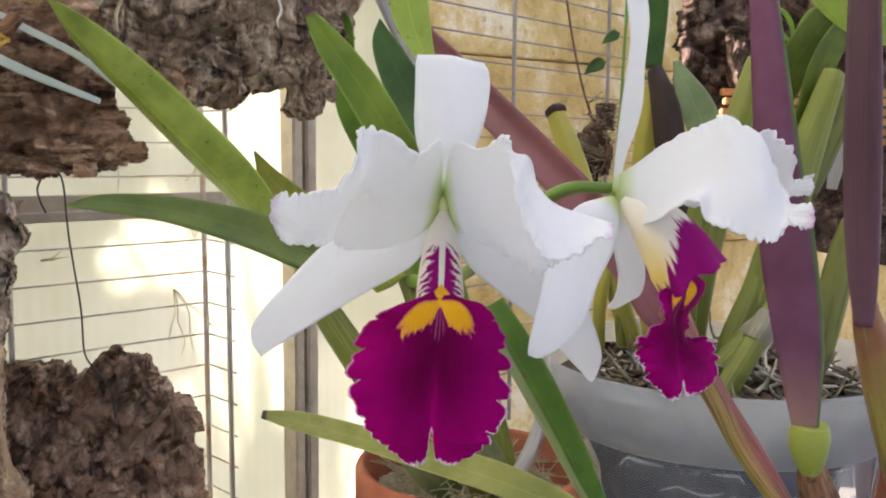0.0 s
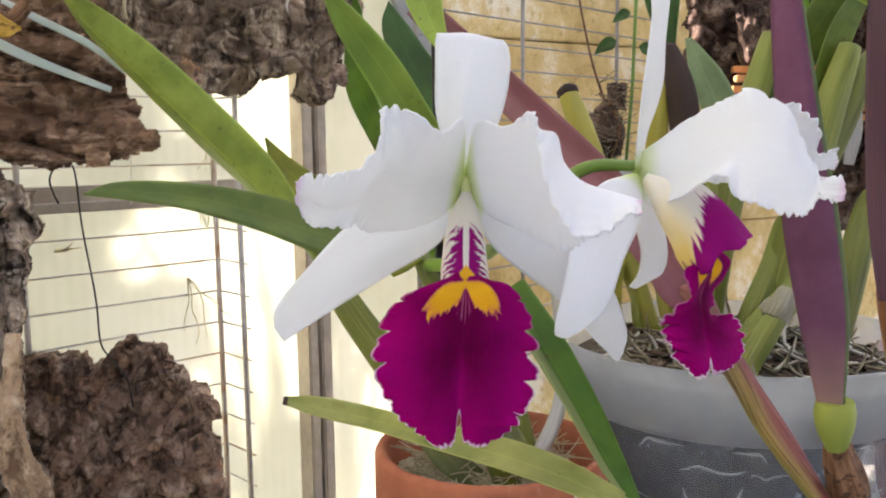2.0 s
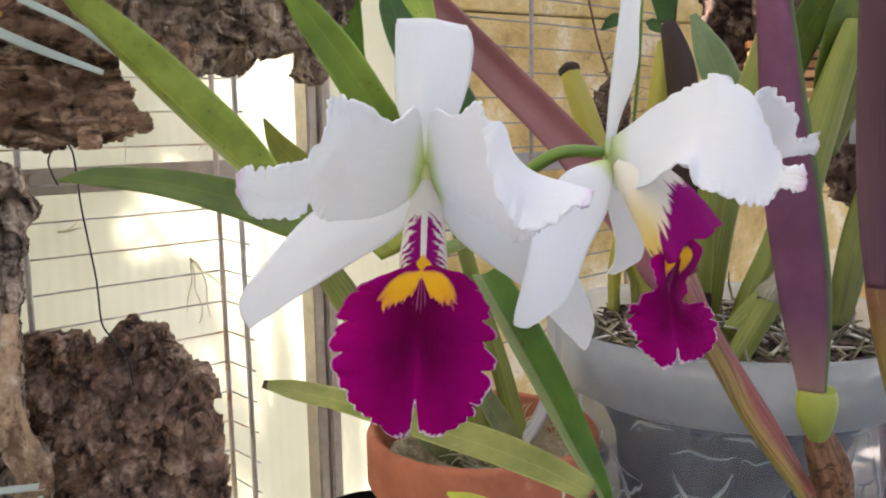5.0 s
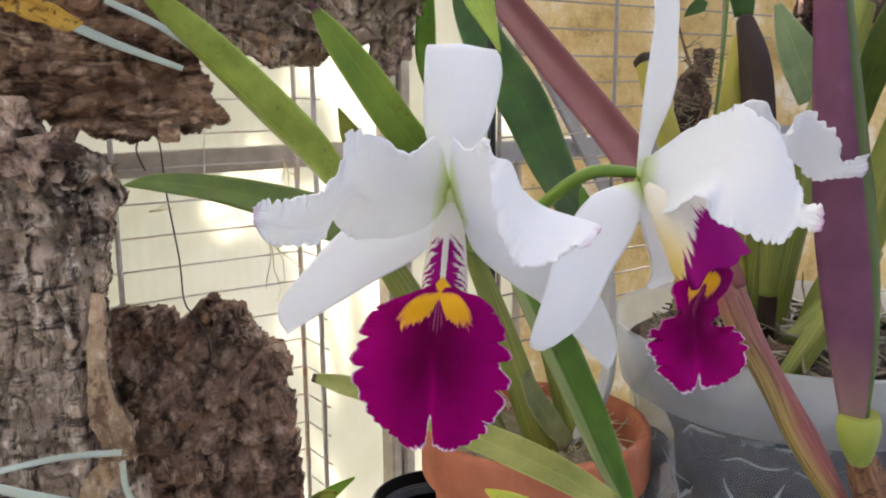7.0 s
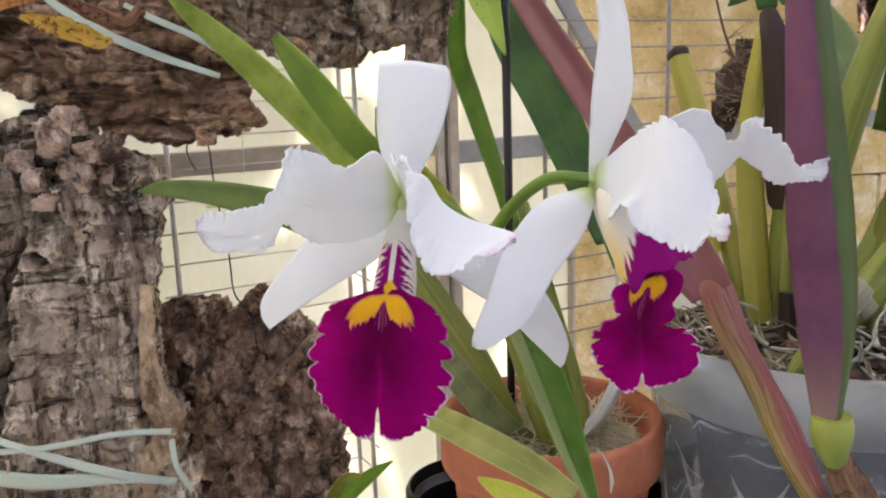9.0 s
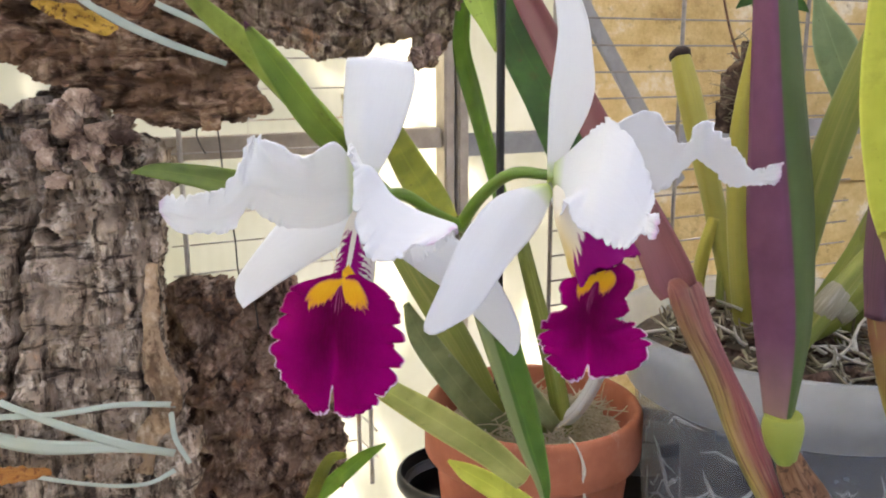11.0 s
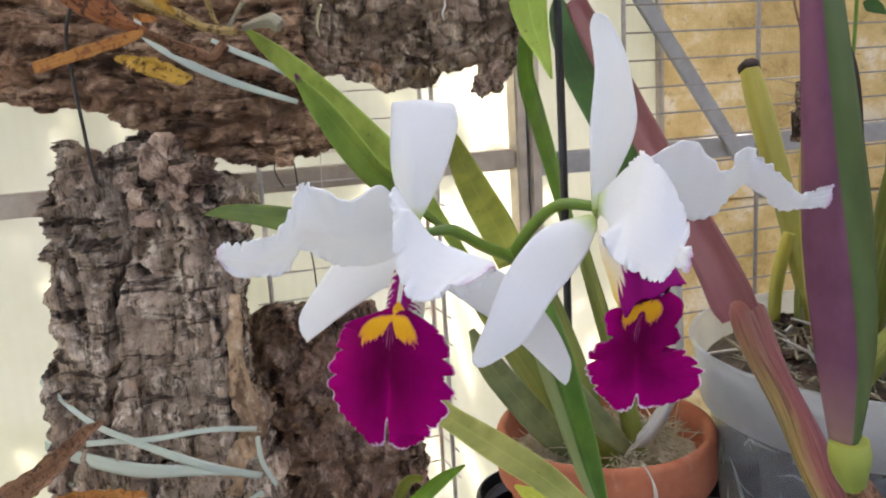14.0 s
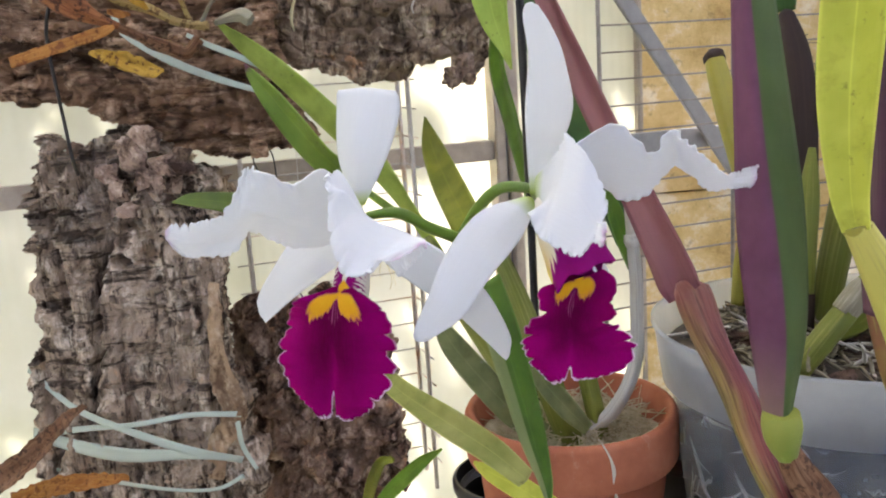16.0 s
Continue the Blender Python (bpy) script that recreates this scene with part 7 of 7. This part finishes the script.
# ---- a vine on the right-hand mesh ----
vine = thing("vine", VINE[0][:3], "thin green climbing vine with small heart-shaped leaves", "vine")
under(part("stem", line_tube(VINE, 7, 30), PEDICEL), vine)
top = Vector(VINE[2][:3])
for dx, dz, s, way in ((-0.016, -0.005, 0.016, -1), (0.004, -0.010, 0.015, 1), (-0.004, 0.020, 0.013, -1), (0.012, 0.05, 0.016, 1)):
    p = top + Vector((dx, 0, dz))
    leaf(vine, [(*p, 0.001), (*(p + Vector((way * s * 0.3, 0, -s * 0.1))), s * 0.75), (*(p + Vector((way * s * 0.75, 0, -s * 0.35))), s * 0.6), (*(p + Vector((way * s * 1.2, 0, -s * 0.7))), 0.0006)], (0, -1, 0.3), LEAF_DARKGREEN, nu=14, nv=7, thick=0.0006)

# ---- dark bark and slats far on the right ----
far_bark = thing("bark_mount", (0.435, 0.95, 1.30), "dark bark mount hanging at the back, its lower part added as shade", "bark")
# the plate's lower right is added, a dark backing for shaded gaps between stems
bark_plate(far_bark, (0.435, 0.95, 1.42), (1, 0.25, 0), (0.1, 0, 1), [(-0.17, -0.15), (-0.02, -0.17), (0.0, -0.30), (0.18, -0.34), (0.20, 0.16), (-0.16, 0.16)], 0.02, 0.010, BARK_DARK, 17, step=0.003, plates=(18, 12), grooves=(50, 40), ledges=(30, 30))
for at, size, seed in (((0.33, 0.915, 1.33), (0.030, 0.020, 0.034), 91), ((0.40, 0.93, 1.38), (0.034, 0.020, 0.030), 92), ((0.50, 0.955, 1.20), (0.036, 0.020, 0.040), 93)):
    bark_chunk(far_bark, at, size, seed, BARK_DARK)
basket = thing("slat_basket", (0.40, 0.90, 1.25), "orange wooden slat basket at the back", "basket")
for i in range(6):
    under(part("slat", box((0.20, 0.010, 0.007), 0.001, (0.405, 0.90 + 0.010 * (i % 2), 1.238 + 0.0105 * i)), SLAT_WOOD), basket)

# ---- shell of the place ----
floor = part("floor", box((9, 9, 0.1), 0, (0, 0.5, -0.05)), CONCRETE)
tagged(floor, kind="structure")
bench = part("bench", wall_box(-0.35, 1.25, BENCH_Z - 0.03, BENCH_Z, 0.40, -0.11, 0.004), STEEL_PAINT)
tub_tray = part("tray", lathe([(0.001, 0.0), (0.100, 0.0), (0.106, 0.035), (0.104, 0.036), (0.102, 0.034), (0.001, 0.034)], 48), BLACK)
tub_tray.location = (0.188, 0.552, BENCH_Z)
tagged(tub_tray, "black plastic saucer under the cloudy pot", "saucer")
tagged(bench, "painted metal staging bench under the pots", "bench")
# unseen roof and panels, added to close the place, dim and soften its light
roof = part("roof", wall_box(-2.4, 1.9, 2.30, 2.308, 2.44, 1.78, 0), PANEL)
tagged(roof, kind="structure")
for k, (p, q) in enumerate((((-1.90, 0.0), (-0.2, -1.9)), ((-0.2, -1.9), (1.6, -0.2)), ((1.6, -0.2), (2.0, 2.25)))):
    a, b = Vector((*p, 0)), Vector((*q, 0))
    m = Matrix.Translation((a + b) / 2) @ Matrix.Rotation(math.atan2(b.y - a.y, b.x - a.x), 4, "Z")
    tagged(part("wall_panel", moved(box(((b - a).length, 0.01, 2.3), 0, (0, 0, 1.15)), m), PANEL), kind="structure")
# outer stone wall beyond the glazing: coursed blocks
way = Vector((0.86, 0.51, 0)).normalized()
out = Vector((way.y, -way.x, 0))
base = Vector((-0.058, 1.045, 0))
stone_wall = thing("stone_wall", base, "sunlit yellow limestone block wall outside the glazing", "wall", kind="structure")
turn = Matrix((tuple(way), tuple(-out), (0, 0, 1))).transposed().to_4x4()
under(part("mortar", moved(box((2.4, 0.06, 2.0), 0, (1.2, 0.036, 1.0)), Matrix.Translation(base) @ turn), MORTAR), stone_wall)
rng = random.Random(5)
z = 0.75
while z < 1.75:
    h = rng.choice((0.26, 0.30, 0.34))
    x = -0.0 - rng.random() * 0.0
    while x < 1.3:
        w = rng.uniform(0.40, 0.62)
        bm = box((w - 0.002, 0.03, h - 0.002), 0.002, (x + w / 2, rng.uniform(0.0, 0.004), z + h / 2))
        under(part("stone", moved(bm, Matrix.Translation(base) @ turn), STONE), stone_wall)
        x += w
    z += h

# ---- unseen shrub, added outside to dapple the translucent wall with shade ----
# each spray of leaves: where its shade falls on the wall (along it, height), its distance from the wall, its spread
SHADE_SPRAYS = ((0.215, 1.150, 0.70, 0.028), (0.230, 1.100, 0.62, 0.028), (0.205, 1.065, 0.80, 0.028), (0.335, 1.055, 0.75, 0.014), (0.225, 1.190, 0.66, 0.028),
          (0.380, 1.185, 0.85, 0.012), (0.005, 1.150, 0.60, 0.055), (-0.020, 1.010, 0.70, 0.050), (0.020, 0.900, 0.65, 0.050), (0.300, 1.235, 0.75, 0.016),
          (0.100, 1.200, 0.70, 0.050), (0.110, 1.000, 0.80, 0.050), (-0.050, 1.100, 0.62, 0.050), (-0.160, 1.100, 0.75, 0.060), (-0.320, 1.250, 0.70, 0.070),
          (-0.300, 0.950, 0.80, 0.070), (0.180, 1.320, 0.75, 0.050), (0.345, 1.330, 0.80, 0.030), (0.050, 1.380, 0.85, 0.050), (-0.060, 1.250, 0.72, 0.030),
          (0.530, 1.270, 0.60, 0.030), (0.560, 1.200, 0.66, 0.032), (0.590, 1.260, 0.70, 0.032), (0.580, 1.140, 0.72, 0.032), (0.525, 1.060, 0.66, 0.026),
          (0.610, 1.330, 0.75, 0.032), (0.545, 1.360, 0.70, 0.034), (0.600, 1.040, 0.70, 0.030))
tree = thing("shrub", (-0.90, 0.98, 0), "unseen leafy shrub added outside to shade the translucent wall", "shrub")
foot = Vector((-0.90, 0.98, 0))
under(part("trunk", tube([foot, foot + Vector((0.03, 0.02, 0.5)), foot + Vector((-0.02, 0.03, 1.0)), foot + Vector((0.04, 0.05, 1.55))], [0.035, 0.028, 0.020, 0.010], 30, 12, ridges=0.05), BARK_DARK), tree)
rng = random.Random(77)
leaves = bmesh.new()
for along, high, off, spread in SHADE_SPRAYS:
    hub = wall_at(along, WALL_C, high) - SUN_DIR * off
    a = foot + Vector((0, 0.03, min(1.45, max(0.7, hub.z - 0.35))))
    under(part("limb", tube([a, a.lerp(hub, 0.5) + Vector((0, 0.04, 0.03)), hub], [0.010, 0.006, 0.002], 14, 8), BARK_DARK), tree)
    for _ in range(int(40 + 2400 * spread)):
        p = hub + Vector((rng.gauss(0, 1), rng.gauss(0, 1), rng.gauss(0, 1))) * spread
        a = Vector((rng.uniform(-1, 1), rng.uniform(-1, 1), rng.uniform(-1, 1))).normalized()
        b = a.orthogonal().normalized()
        size = 0.021 * rng.uniform(0.6, 1.3)
        leaves.faces.new([leaves.verts.new(p + a * size * x + b * size * y) for x, y in ((-1, 0), (-0.3, 0.42), (0.5, 0.34), (1, 0), (0.5, -0.34), (-0.3, -0.42))])
under(part("crown", leaves, LEAF_DARKGREEN), tree)
